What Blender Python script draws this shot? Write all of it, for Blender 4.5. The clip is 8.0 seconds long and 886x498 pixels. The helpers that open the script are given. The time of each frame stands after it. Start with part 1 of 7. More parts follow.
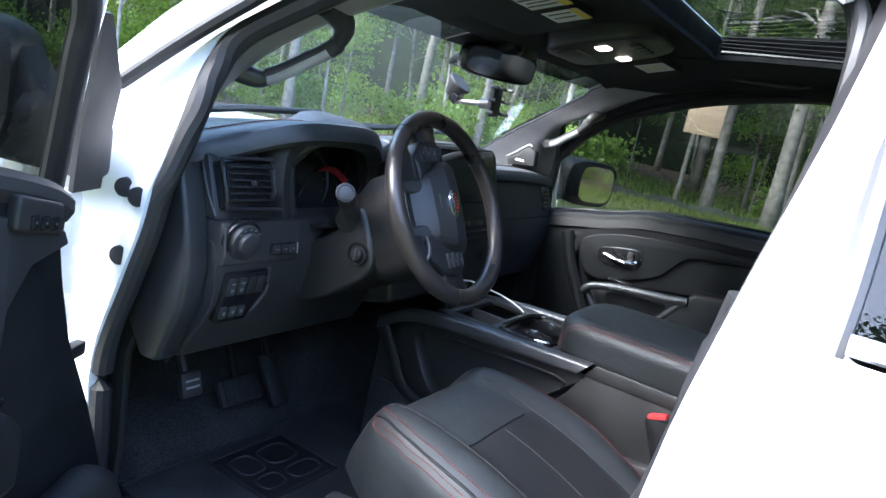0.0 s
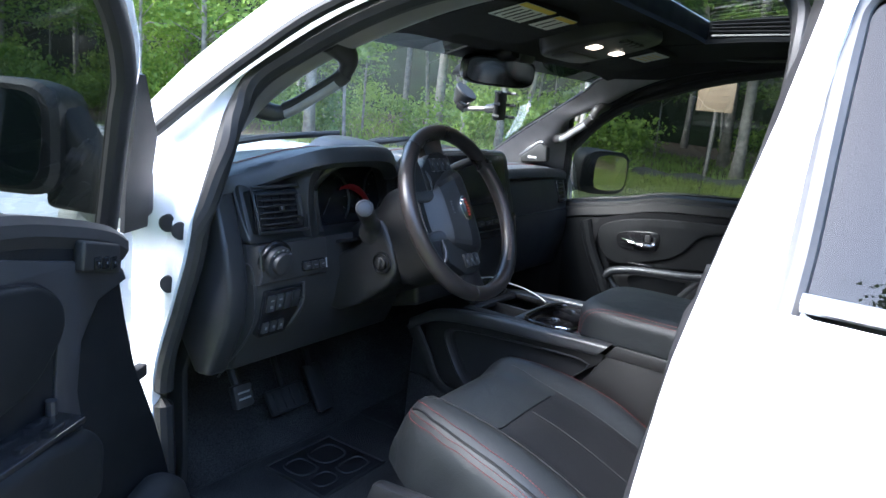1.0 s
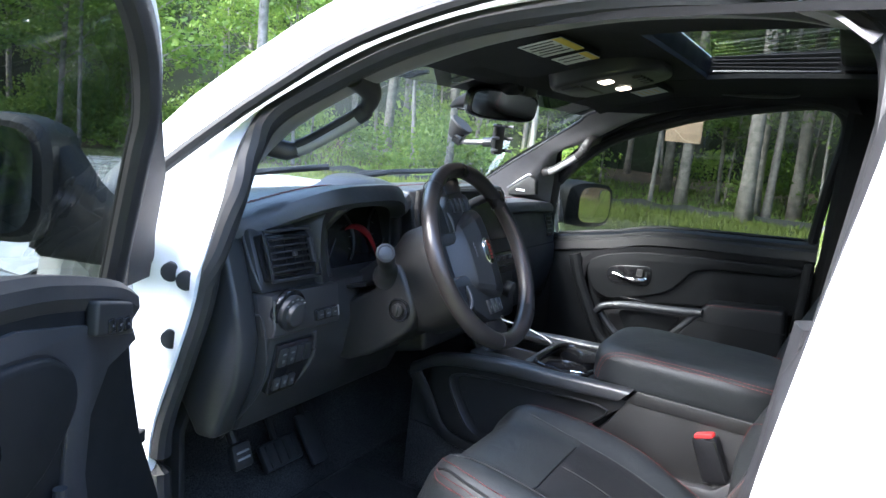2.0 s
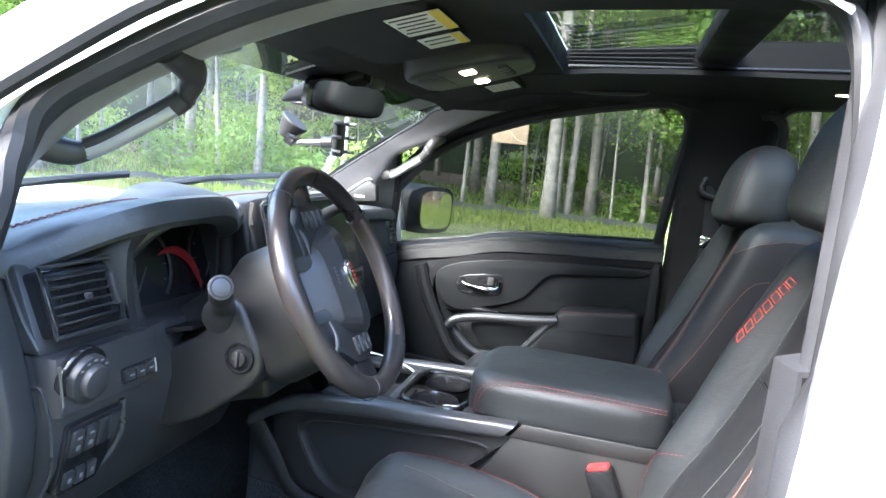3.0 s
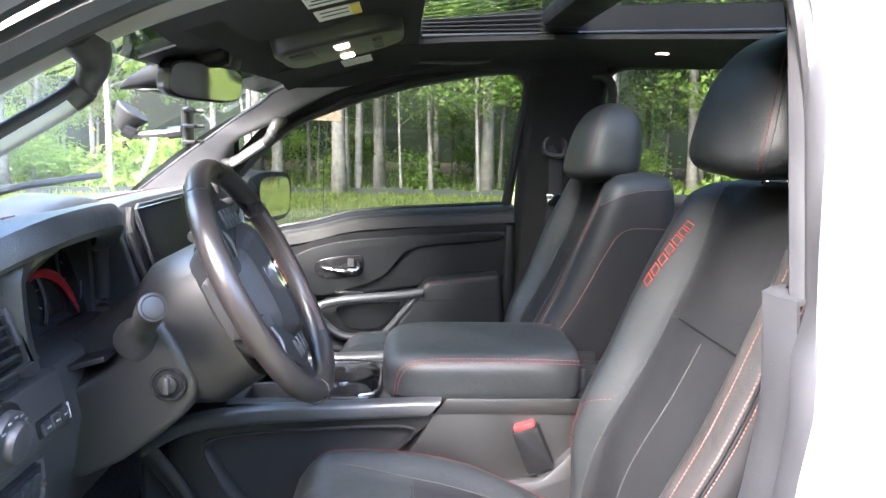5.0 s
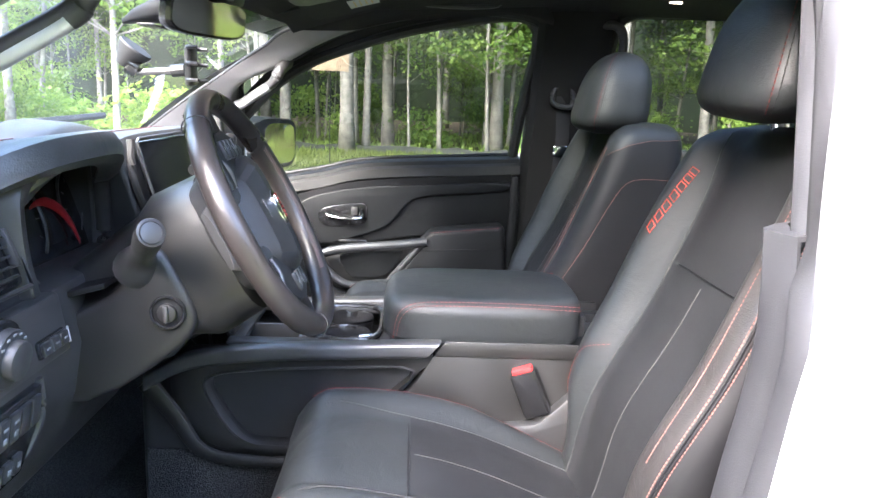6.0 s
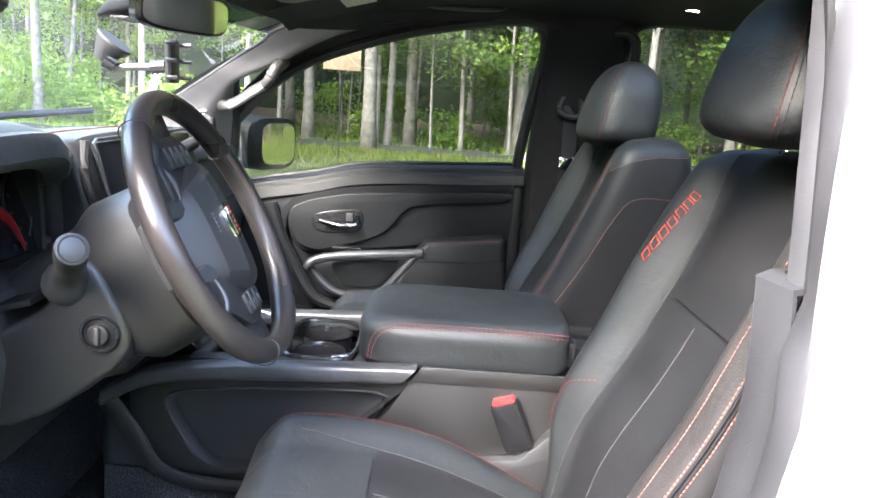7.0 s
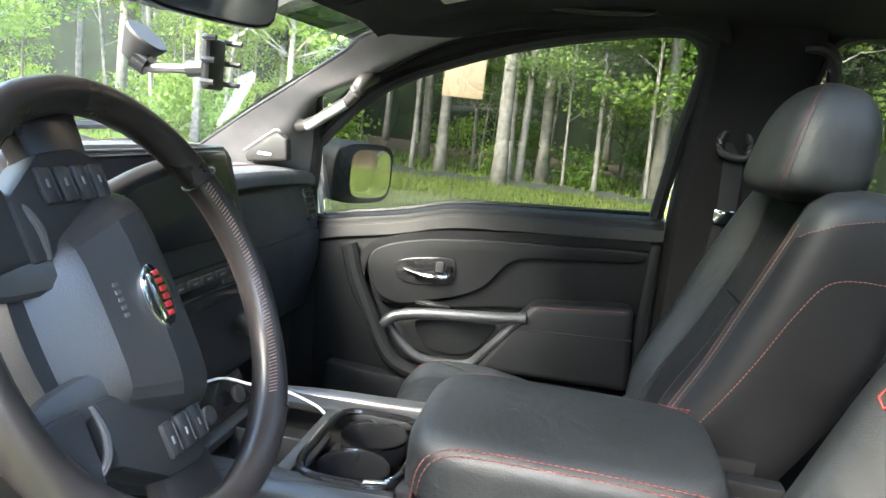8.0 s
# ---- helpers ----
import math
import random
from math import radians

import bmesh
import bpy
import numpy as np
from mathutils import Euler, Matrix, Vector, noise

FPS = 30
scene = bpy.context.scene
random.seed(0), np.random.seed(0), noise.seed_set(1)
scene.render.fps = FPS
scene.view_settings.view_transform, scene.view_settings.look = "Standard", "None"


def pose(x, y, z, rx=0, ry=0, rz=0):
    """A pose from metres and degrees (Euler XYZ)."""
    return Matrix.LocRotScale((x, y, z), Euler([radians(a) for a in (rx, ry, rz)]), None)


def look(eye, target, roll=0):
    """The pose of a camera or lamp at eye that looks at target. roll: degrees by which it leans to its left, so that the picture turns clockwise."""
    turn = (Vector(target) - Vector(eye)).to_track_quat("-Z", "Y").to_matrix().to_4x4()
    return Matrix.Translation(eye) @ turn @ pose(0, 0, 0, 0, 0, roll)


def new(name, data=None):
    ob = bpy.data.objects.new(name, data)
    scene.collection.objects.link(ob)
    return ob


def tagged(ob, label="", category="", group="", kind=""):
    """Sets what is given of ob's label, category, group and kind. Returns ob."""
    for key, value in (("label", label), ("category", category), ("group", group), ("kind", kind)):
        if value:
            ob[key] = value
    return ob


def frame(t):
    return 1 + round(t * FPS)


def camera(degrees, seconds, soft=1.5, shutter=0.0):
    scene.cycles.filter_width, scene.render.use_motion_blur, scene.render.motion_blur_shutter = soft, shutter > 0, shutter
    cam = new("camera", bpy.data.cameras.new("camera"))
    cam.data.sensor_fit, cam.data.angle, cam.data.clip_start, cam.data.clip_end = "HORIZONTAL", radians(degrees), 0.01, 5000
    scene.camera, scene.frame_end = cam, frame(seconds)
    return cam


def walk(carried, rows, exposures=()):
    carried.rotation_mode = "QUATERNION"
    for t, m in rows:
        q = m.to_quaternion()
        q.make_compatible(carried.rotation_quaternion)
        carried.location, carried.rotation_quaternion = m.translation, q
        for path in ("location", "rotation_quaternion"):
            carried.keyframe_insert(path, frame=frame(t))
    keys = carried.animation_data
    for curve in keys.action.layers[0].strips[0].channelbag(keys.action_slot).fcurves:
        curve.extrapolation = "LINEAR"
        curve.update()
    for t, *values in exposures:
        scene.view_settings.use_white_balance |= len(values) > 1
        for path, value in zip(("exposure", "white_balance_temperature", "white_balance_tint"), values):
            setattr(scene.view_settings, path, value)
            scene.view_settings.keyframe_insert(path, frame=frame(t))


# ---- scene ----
cam = camera(64.2, 8.0)
PATH = [
    (0, (-1.605, -0.682, 1.484), (0.085, 0.306, 1.077), 12.0),
    (0.5, (-1.639, -0.758, 1.499), (0.032, 0.228, 1.015), 9.5),
    (1, (-1.68, -0.767, 1.517), (-0.042, 0.3, 1.096), 5.9),
    (1.2, (-1.701, -0.76, 1.524), (-0.062, 0.316, 1.128), 5.1),
    (2.3, (-1.651, -0.518, 1.522), (0.151, 0.289, 1.204), 7.2),
    (2.5, (-1.617, -0.484, 1.509), (0.243, 0.172, 1.175), 8.0),
    (3, (-1.473, -0.403, 1.504), (0.451, 0.07, 1.23), 6.0),
    (3.5, (-1.394, -0.288, 1.502), (0.591, -0.113, 1.328), 4.2),
    (4, (-1.429, -0.215, 1.511), (0.554, -0.318, 1.274), 2.2),
    (4.5, (-1.454, -0.181, 1.508), (0.524, -0.307, 1.234), 1.5),
    (6, (-1.458, -0.192, 1.457), (0.496, -0.293, 1.044), 2.6),
    (6.5, (-1.439, -0.208, 1.468), (0.504, -0.298, 1.002), 3.5),
    (7, (-1.362, -0.266, 1.474), (0.594, -0.31, 1.06), 4.5),
    (7.5, (-1.187, -0.338, 1.463), (0.779, -0.216, 1.116), 5.1),
    (8, (-0.932, -0.306, 1.454), (1.01, 0.015, 1.104), 6.7),
]
walk(cam, [(t, look(eye, target, roll)) for t, eye, target, roll in PATH], [(0.0, 3.78, 5650, 10), (1.2, 3.55, 5650, 10), (2.5, 4.3, 5900, 11), (3.5, 5.12, 5950, 12), (4.5, 5.13, 6250, 15), (6.5, 5.10, 6250, 15), (8.0, 4.95, 6650, 7)])

# ---- world, sun ----
world = bpy.data.worlds.new("sky")
scene.world = world
world.use_nodes = True
wn = world.node_tree.nodes
wl = world.node_tree.links
sky = wn.new("ShaderNodeTexSky")
sky.sky_type = "NISHITA"
sky.sun_disc = False
SUN_EL, SUN_AZ = 38.0, 306.0
sky.sun_elevation = radians(SUN_EL)
sky.sun_rotation = radians(SUN_AZ)
sky.air_density, sky.dust_density, sky.ozone_density = 1.0, 2.5, 1.0
wn["Background"].inputs["Strength"].default_value = 0.15
wl.new(sky.outputs[0], wn["Background"].inputs["Color"])
sun_dir = Vector((math.sin(radians(SUN_AZ)) * math.cos(radians(SUN_EL)), math.cos(radians(SUN_AZ)) * math.cos(radians(SUN_EL)), math.sin(radians(SUN_EL))))
sun = new("sun", bpy.data.lights.new("sun", "SUN"))
sun.data.energy, sun.data.angle, sun.data.color = 1.35, radians(40), (1.0, 0.96, 0.88)
sun.matrix_world = look(sun_dir * 30, (0, 0, 0))


# ---- materials ----
def material(name, color, rough=0.5, metal=0.0, spread=0.15, grain=400.0, bump=0.1, coarse=12.0, coat=0.0, sheen=0.0, depth=0.002, spec=0.5, fleck=0.0):
    """Two scales of noise vary the colour and roughness; fine noise gives relief. grain and coarse are in cycles a metre."""
    m = bpy.data.materials.new(name)
    m.use_nodes = True
    n, k = m.node_tree.nodes, m.node_tree.links
    b = n["Principled BSDF"]
    co = n.new("ShaderNodeTexCoord")
    big = n.new("ShaderNodeTexNoise")
    big.inputs["Scale"].default_value, big.inputs["Detail"].default_value = coarse, 5
    fine = n.new("ShaderNodeTexNoise")
    fine.inputs["Scale"].default_value, fine.inputs["Detail"].default_value = grain, 3
    for t in (big, fine):
        k.new(co.outputs["Object"], t.inputs["Vector"])
    ramp = n.new("ShaderNodeMapRange")
    ramp.inputs[1].default_value, ramp.inputs[2].default_value = 0.3, 0.7
    ramp.inputs[3].default_value, ramp.inputs[4].default_value = 1 - spread, 1 + spread
    k.new(big.outputs["Fac"], ramp.inputs[0])
    mul = n.new("ShaderNodeVectorMath")
    mul.operation = "SCALE"
    mul.inputs[0].default_value = color
    k.new(ramp.outputs[0], mul.inputs["Scale"])
    tone = mul
    if fleck:
        fr, tone = n.new("ShaderNodeMapRange"), n.new("ShaderNodeVectorMath")
        fr.inputs[1].default_value, fr.inputs[2].default_value = 0.35, 0.65
        fr.inputs[3].default_value, fr.inputs[4].default_value = 1 - fleck, 1 + fleck
        k.new(fine.outputs["Fac"], fr.inputs[0])
        tone.operation = "SCALE"
        k.new(mul.outputs[0], tone.inputs[0])
        k.new(fr.outputs[0], tone.inputs["Scale"])
    k.new(tone.outputs[0], b.inputs["Base Color"])
    rr = n.new("ShaderNodeMapRange")
    rr.inputs[1].default_value, rr.inputs[2].default_value = 0.3, 0.7
    rr.inputs[3].default_value, rr.inputs[4].default_value = max(0.02, rough - 0.07), min(1, rough + 0.07)
    k.new(big.outputs["Fac"], rr.inputs[0])
    k.new(rr.outputs[0], b.inputs["Roughness"])
    b.inputs["Metallic"].default_value = metal
    b.inputs["Specular IOR Level"].default_value = spec
    b.inputs["Coat Weight"].default_value = coat
    b.inputs["Coat Roughness"].default_value = 0.05
    b.inputs["Sheen Weight"].default_value = sheen
    if bump:
        bp = n.new("ShaderNodeBump")
        bp.inputs["Strength"].default_value, bp.inputs["Distance"].default_value = bump, depth
        k.new(fine.outputs["Fac"], bp.inputs["Height"])
        k.new(bp.outputs[0], b.inputs["Normal"])
    return m


def leather(name, color, rough, bump):
    """Pebbled leather with soft creases."""
    m = material(name, color, rough, spread=0.2, grain=300, bump=0, coarse=9)
    n, k = m.node_tree.nodes, m.node_tree.links
    co = n["Texture Coordinate"]
    v = n.new("ShaderNodeTexVoronoi")
    v.inputs["Scale"].default_value = 420
    c = n.new("ShaderNodeTexNoise")
    c.inputs["Scale"].default_value, c.inputs["Detail"].default_value, c.inputs["Distortion"].default_value = 16, 6, 1.2
    k.new(co.outputs["Object"], v.inputs["Vector"])
    k.new(co.outputs["Object"], c.inputs["Vector"])
    b1, b2 = n.new("ShaderNodeBump"), n.new("ShaderNodeBump")
    b1.inputs["Strength"].default_value, b1.inputs["Distance"].default_value = bump, 0.0006
    b2.inputs["Strength"].default_value, b2.inputs["Distance"].default_value = bump * 0.8, 0.008
    k.new(v.outputs["Distance"], b1.inputs["Height"])
    k.new(c.outputs["Fac"], b2.inputs["Height"])
    k.new(b1.outputs[0], b2.inputs["Normal"])
    k.new(b2.outputs[0], n["Principled BSDF"].inputs["Normal"])
    return m


def glass(name, tint, rough=0.0, haze=0.0, mirror=0.07):
    """A thin pane: tinted see-through, a Fresnel mirror, and a pale film for dirt and painted haze."""
    m = bpy.data.materials.new(name)
    m.use_nodes = True
    n, k = m.node_tree.nodes, m.node_tree.links
    n.remove(n["Principled BSDF"])
    tr, gl, df = n.new("ShaderNodeBsdfTransparent"), n.new("ShaderNodeBsdfGlossy"), n.new("ShaderNodeBsdfDiffuse")
    tr.inputs["Color"].default_value = (*tint, 1)
    gl.inputs["Roughness"].default_value = rough
    df.inputs["Color"].default_value = (0.75, 0.8, 0.78, 1)
    lw, pw, fr = n.new("ShaderNodeLayerWeight"), n.new("ShaderNodeMath"), n.new("ShaderNodeMapRange")
    pw.operation = "POWER"
    pw.inputs[1].default_value = 4.0
    fr.inputs[3].default_value, fr.inputs[4].default_value = mirror, 0.9
    k.new(lw.outputs["Facing"], pw.inputs[0])
    k.new(pw.outputs[0], fr.inputs[0])
    mix, mix2 = n.new("ShaderNodeMixShader"), n.new("ShaderNodeMixShader")
    k.new(fr.outputs[0], mix.inputs[0])
    k.new(tr.outputs[0], mix.inputs[1])
    k.new(gl.outputs[0], mix.inputs[2])
    co, ns, mr = n.new("ShaderNodeTexCoord"), n.new("ShaderNodeTexNoise"), n.new("ShaderNodeMapRange")
    ns.inputs["Scale"].default_value, ns.inputs["Detail"].default_value = 5, 6
    k.new(co.outputs["Object"], ns.inputs["Vector"])
    k.new(ns.outputs["Fac"], mr.inputs[0])
    mr.inputs[1].default_value, mr.inputs[2].default_value = 0.3, 0.8
    mr.inputs[3].default_value, mr.inputs[4].default_value = haze * 0.5, haze * 1.5
    k.new(mr.outputs[0], mix2.inputs[0])
    k.new(mix.outputs[0], mix2.inputs[1])
    k.new(df.outputs[0], mix2.inputs[2])
    k.new(mix2.outputs[0], n["Material Output"].inputs["Surface"])
    return m


def lamp_material(name, color, strength):
    m = bpy.data.materials.new(name)
    m.use_nodes = True
    b = m.node_tree.nodes["Principled BSDF"]
    b.inputs["Base Color"].default_value = (*color, 1)
    b.inputs["Emission Color"].default_value = (*color, 1)
    b.inputs["Emission Strength"].default_value = strength
    return m


def leaf_material(name, dark, light):
    """Leaves: each a little different, letting some light through."""
    m = bpy.data.materials.new(name)
    m.use_nodes = True
    n, k = m.node_tree.nodes, m.node_tree.links
    b = n["Principled BSDF"]
    g, o = n.new("ShaderNodeNewGeometry"), n.new("ShaderNodeObjectInfo")
    add = n.new("ShaderNodeMath")
    add.operation = "ADD"
    k.new(g.outputs["Random Per Island"], add.inputs[0])
    k.new(o.outputs["Random"], add.inputs[1])
    half = n.new("ShaderNodeMath")
    half.operation = "MULTIPLY"
    half.inputs[1].default_value = 0.5
    k.new(add.outputs[0], half.inputs[0])
    mx = n.new("ShaderNodeMix")
    mx.data_type = "RGBA"
    mx.inputs["A"].default_value, mx.inputs["B"].default_value = (*dark, 1), (*light, 1)
    k.new(half.outputs[0], mx.inputs["Factor"])
    k.new(mx.outputs["Result"], b.inputs["Base Color"])
    b.inputs["Roughness"].default_value = 0.55
    tl = n.new("ShaderNodeBsdfTranslucent")
    k.new(mx.outputs["Result"], tl.inputs["Color"])
    ms = n.new("ShaderNodeMixShader")
    ms.inputs[0].default_value = 0.45
    k.new(b.outputs[0], ms.inputs[1])
    k.new(tl.outputs[0], ms.inputs[2])
    k.new(ms.outputs[0], n["Material Output"].inputs["Surface"])
    return m


LEATHER = leather("black_leather", (0.0175, 0.0195, 0.0205), 0.50, 0.30)
LEATHER.node_tree.nodes["Principled BSDF"].inputs["Specular IOR Level"].default_value = 0.38
LEATHER_SHINE = leather("highlight_band_leather", (0.024, 0.0225, 0.022), 0.33, 0.40)
for link in list(LEATHER_SHINE.node_tree.links):
    if link.to_socket.name == "Roughness":
        LEATHER_SHINE.node_tree.links.remove(link)
LEATHER_SHINE.node_tree.nodes["Principled BSDF"].inputs["Roughness"].default_value = 0.36
SEAM = material("dull_seam_thread", (0.034, 0.033, 0.033), 0.5, grain=900, bump=0.3)
LEATHER_SOFT = leather("soft_dash_leather", (0.030, 0.032, 0.034), 0.44, 0.3)
LEATHER_SOFT.node_tree.nodes["Principled BSDF"].inputs["Sheen Weight"].default_value = 0.05
LEATHER_SOFT.node_tree.nodes["Principled BSDF"].inputs["Specular IOR Level"].default_value = 0.5
WHEEL_LEATHER = leather("worn_wheel_leather", (0.025, 0.0215, 0.0205), 0.33, 0.09)
INSERT = material("woven_seat_insert", (0.0105, 0.011, 0.012), 0.58, spread=0.2, grain=900, bump=0.6, depth=0.001, spec=0.3, fleck=0.3)
PLASTIC = material("grained_black_plastic", (0.025, 0.025, 0.026), 0.41, grain=700, bump=0.25, depth=0.0008)
PLASTIC_GREY = material("charcoal_plastic", (0.032, 0.031, 0.031), 0.42, grain=700, bump=0.25, depth=0.0008)
DOOR_VINYL = material("black_door_vinyl", (0.0080, 0.0088, 0.0096), 0.52, grain=600, bump=0.25, depth=0.0008, spec=0.25)
TRACK = material("sunroof_track_black", (0.006, 0.006, 0.007), 0.55, bump=0.1, spec=0.25)
CHARCOAL = material("dark_charcoal_plastic", (0.0135, 0.013, 0.0127), 0.42, grain=700, bump=0.25, depth=0.0008)
GLOSS = material("gloss_black_plastic", (0.012, 0.012, 0.013), 0.16, bump=0)
DARK = material("matt_black_plastic", (0.013, 0.013, 0.013), 0.6, bump=0.1)
TRIM = material("brushed_graphite_trim", (0.10, 0.10, 0.103), 0.38, metal=0.6, grain=900, bump=0.08, depth=0.0005)
SILVER = material("satin_silver_trim", (0.46, 0.46, 0.47), 0.36, metal=0.6, bump=0.03)
CHROME = material("chrome", (0.85, 0.85, 0.86), 0.08, metal=1.0, spread=0.05, bump=0)
RUBBER = material("black_rubber_seal", (0.016, 0.016, 0.017), 0.58, grain=500, bump=0.15)
SEAL_GREY = material("dull_grey_rubber", (0.075, 0.075, 0.08), 0.45, grain=500, bump=0.1)
PILLAR_GREY = material("grey_pillar_plastic", (0.028, 0.028, 0.030), 0.45, grain=500, bump=0.1)
PAINT = material("white_paint", (0.80, 0.81, 0.83), 0.28, spread=0.03, bump=0, coat=0.6)
HEADLINER = material("black_headliner_cloth", (0.0165, 0.0163, 0.017), 0.9, grain=1100, bump=0.4, spec=0.25)
CARPET = material("black_carpet", (0.037, 0.037, 0.037), 0.95, grain=330, bump=1.0, depth=0.005, spread=0.45, coarse=7, fleck=0.7, spec=0.2)
SIDE = material("shaded_seat_side", (0.0075, 0.0075, 0.0085), 0.58, grain=700, bump=0.3, depth=0.001, spec=0.28)
SATIN = material("satin_graphite_trim", (0.036, 0.038, 0.041), 0.36, metal=0.25, grain=900, bump=0.08, depth=0.0005)
TRAY = material("satin_black_tray", (0.026, 0.026, 0.027), 0.42, grain=600, bump=0.2, depth=0.0006, spec=0.35)
MATRUBBER = material("heel_pad_rubber", (0.012, 0.012, 0.013), 0.45, bump=0.3)
STITCH = material("red_thread", (0.16, 0.030, 0.027), 0.6, grain=900, bump=0.3)
PINK_STITCH = material("faded_red_thread", (0.26, 0.11, 0.088), 0.6, grain=900, bump=0.3)
EMBROIDERY = material("orange_red_embroidery", (0.50, 0.055, 0.03), 0.6, grain=1200, bump=0.5)
RED_PLASTIC = material("red_button_plastic", (0.62, 0.03, 0.03), 0.4, bump=0)
PAPER = material("white_label", (0.72, 0.72, 0.68), 0.6, spread=0.05, bump=0)
YELLOW = material("yellow_label", (0.75, 0.55, 0.06), 0.6, spread=0.05, bump=0)
INK = material("label_ink", (0.05, 0.05, 0.05), 0.7, bump=0)
PAINT_MARK = material("pale_symbol_print", (0.2, 0.2, 0.2), 0.6, bump=0)
WHITE_CABLE = material("white_cable_plastic", (0.75, 0.75, 0.74), 0.4, spread=0.04, bump=0)
CARD = material("reflection_tan", (0.55, 0.40, 0.27), 0.8, spread=0.12, grain=300, bump=0.1)
LACE = material("faded_lacing_thread", (0.20, 0.14, 0.12), 0.6, grain=900, bump=0.3)
BADGE_RED = material("dark_red_badge", (0.34, 0.02, 0.02), 0.35, bump=0)
GAUGE_RED = material("red_gauge_ring", (0.30, 0.012, 0.014), 0.4, bump=0)
DISPLAY = material("dark_display_glass", (0.014, 0.015, 0.017), 0.2, bump=0)
WEBBING = material("grey_belt_webbing", (0.020, 0.020, 0.022), 0.6, grain=800, bump=0.4)
SHADE = glass("windshield_shade_band", (0.075, 0.095, 0.095), haze=0.003, mirror=0.02)
PILLAR_TRIM = material("satin_pillar_plastic", (0.20, 0.192, 0.192), 0.36, grain=600, bump=0.15, depth=0.0006)
# the pale film stands in for haze and glare in the bright windshield view
WINDSHIELD = glass("windshield_glass", (0.93, 0.985, 0.95), haze=0.055)
TINTED = glass("tinted_door_glass", (0.145, 0.160, 0.148), haze=0.004)
ROOF_GLASS = glass("dark_roof_glass", (0.25, 0.27, 0.262))
PRIVACY = glass("privacy_glass", (0.19, 0.21, 0.20), mirror=0.045)
MIRROR = material("mirror_silver", (0.9, 0.9, 0.9), 0.01, metal=1.0, spread=0.01, bump=0)
LAMP = lamp_material("warm_map_lamp", (1.0, 0.80, 0.58), 0.6)
GRASS = leaf_material("grass_blade", (0.10, 0.16, 0.03), (0.28, 0.33, 0.08))
LEAF = leaf_material("broad_leaf", (0.085, 0.18, 0.028), (0.33, 0.45, 0.09))
PINE = leaf_material("pine_needles", (0.03, 0.06, 0.018), (0.08, 0.13, 0.03))
BARK = material("grey_bark", (0.27, 0.25, 0.23), 0.9, spread=0.4, grain=60, bump=0.8, depth=0.02, coarse=6)
EARTH = material("grassy_earth", (0.075, 0.09, 0.033), 0.95, spread=0.4, grain=30, bump=0.6, depth=0.03, coarse=1.2)
LITTER = material("pine_straw", (0.09, 0.06, 0.035), 0.95, spread=0.4, grain=30, bump=0.6, depth=0.03, coarse=1.5)
FENCE = material("black_silt_fence", (0.02, 0.022, 0.025), 0.6, bump=0.2)
FAR = material("far_woods_shade", (0.014, 0.024, 0.009), 1.0, spread=0.5, grain=6, bump=0, coarse=0.9)


# ---- mesh helpers ----
def part(name, bm, mat, parent=None, label="", smooth=35):
    """Links a bmesh as one mesh object, under a thing or a part."""
    me = bpy.data.meshes.new(name)
    bmesh.ops.recalc_face_normals(bm, faces=bm.faces)
    bm.to_mesh(me)
    bm.free()
    if smooth:
        me.polygons.foreach_set("use_smooth", [True] * len(me.polygons))
        me.set_sharp_from_angle(angle=radians(smooth))
    me.materials.append(mat)
    ob = new(name, me)
    if parent:
        ob.parent = parent
    if label:
        ob["label"] = label
    return ob


def thing(name, label, category, group="", at=(0, 0, 0), kind=""):
    ob = new(name)
    ob.location = at
    ob.empty_display_size = 0.05
    return tagged(ob, label, category, group, kind)


def merge(*bms):
    out = bmesh.new()
    for b in bms:
        me = bpy.data.meshes.new("tmp")
        b.to_mesh(me)
        b.free()
        out.from_mesh(me)
        bpy.data.meshes.remove(me)
    return out


def moved(bm, m):
    bm.transform(m)
    return bm


def bevelled(bm, r, seg=2, angle=25):
    if r:
        ed = [e for e in bm.edges if len(e.link_faces) == 2 and e.calc_face_angle(0) > radians(angle)]
        bmesh.ops.bevel(bm, geom=ed, offset=r, segments=seg, affect="EDGES", profile=0.5, clamp_overlap=True)
    return bm


def box(cx, cy, cz, sx, sy, sz, r=0.004, seg=2):
    bm = bmesh.new()
    bmesh.ops.create_cube(bm, size=1, matrix=Matrix.LocRotScale((cx, cy, cz), None, (sx, sy, sz)))
    return bevelled(bm, r, seg)


def prism(points, axis, a, b, r=0.0, seg=2):
    """A polygon drawn in the plane across an axis ('x': (y, z), 'y': (x, z), 'z': (x, y)), drawn out from a to b."""
    put = {"x": lambda p, q, v: (v, p, q), "y": lambda p, q, v: (p, v, q), "z": lambda p, q, v: (p, q, v)}[axis]
    bm = bmesh.new()
    lo = [bm.verts.new(put(p, q, a)) for p, q in points]
    hi = [bm.verts.new(put(p, q, b)) for p, q in points]
    bm.faces.new(lo)
    bm.faces.new(hi[::-1])
    for i in range(len(points)):
        j = (i + 1) % len(points)
        bm.faces.new((lo[i], lo[j], hi[j], hi[i]))
    bmesh.ops.recalc_face_normals(bm, faces=bm.faces)
    return bevelled(bm, r, seg)


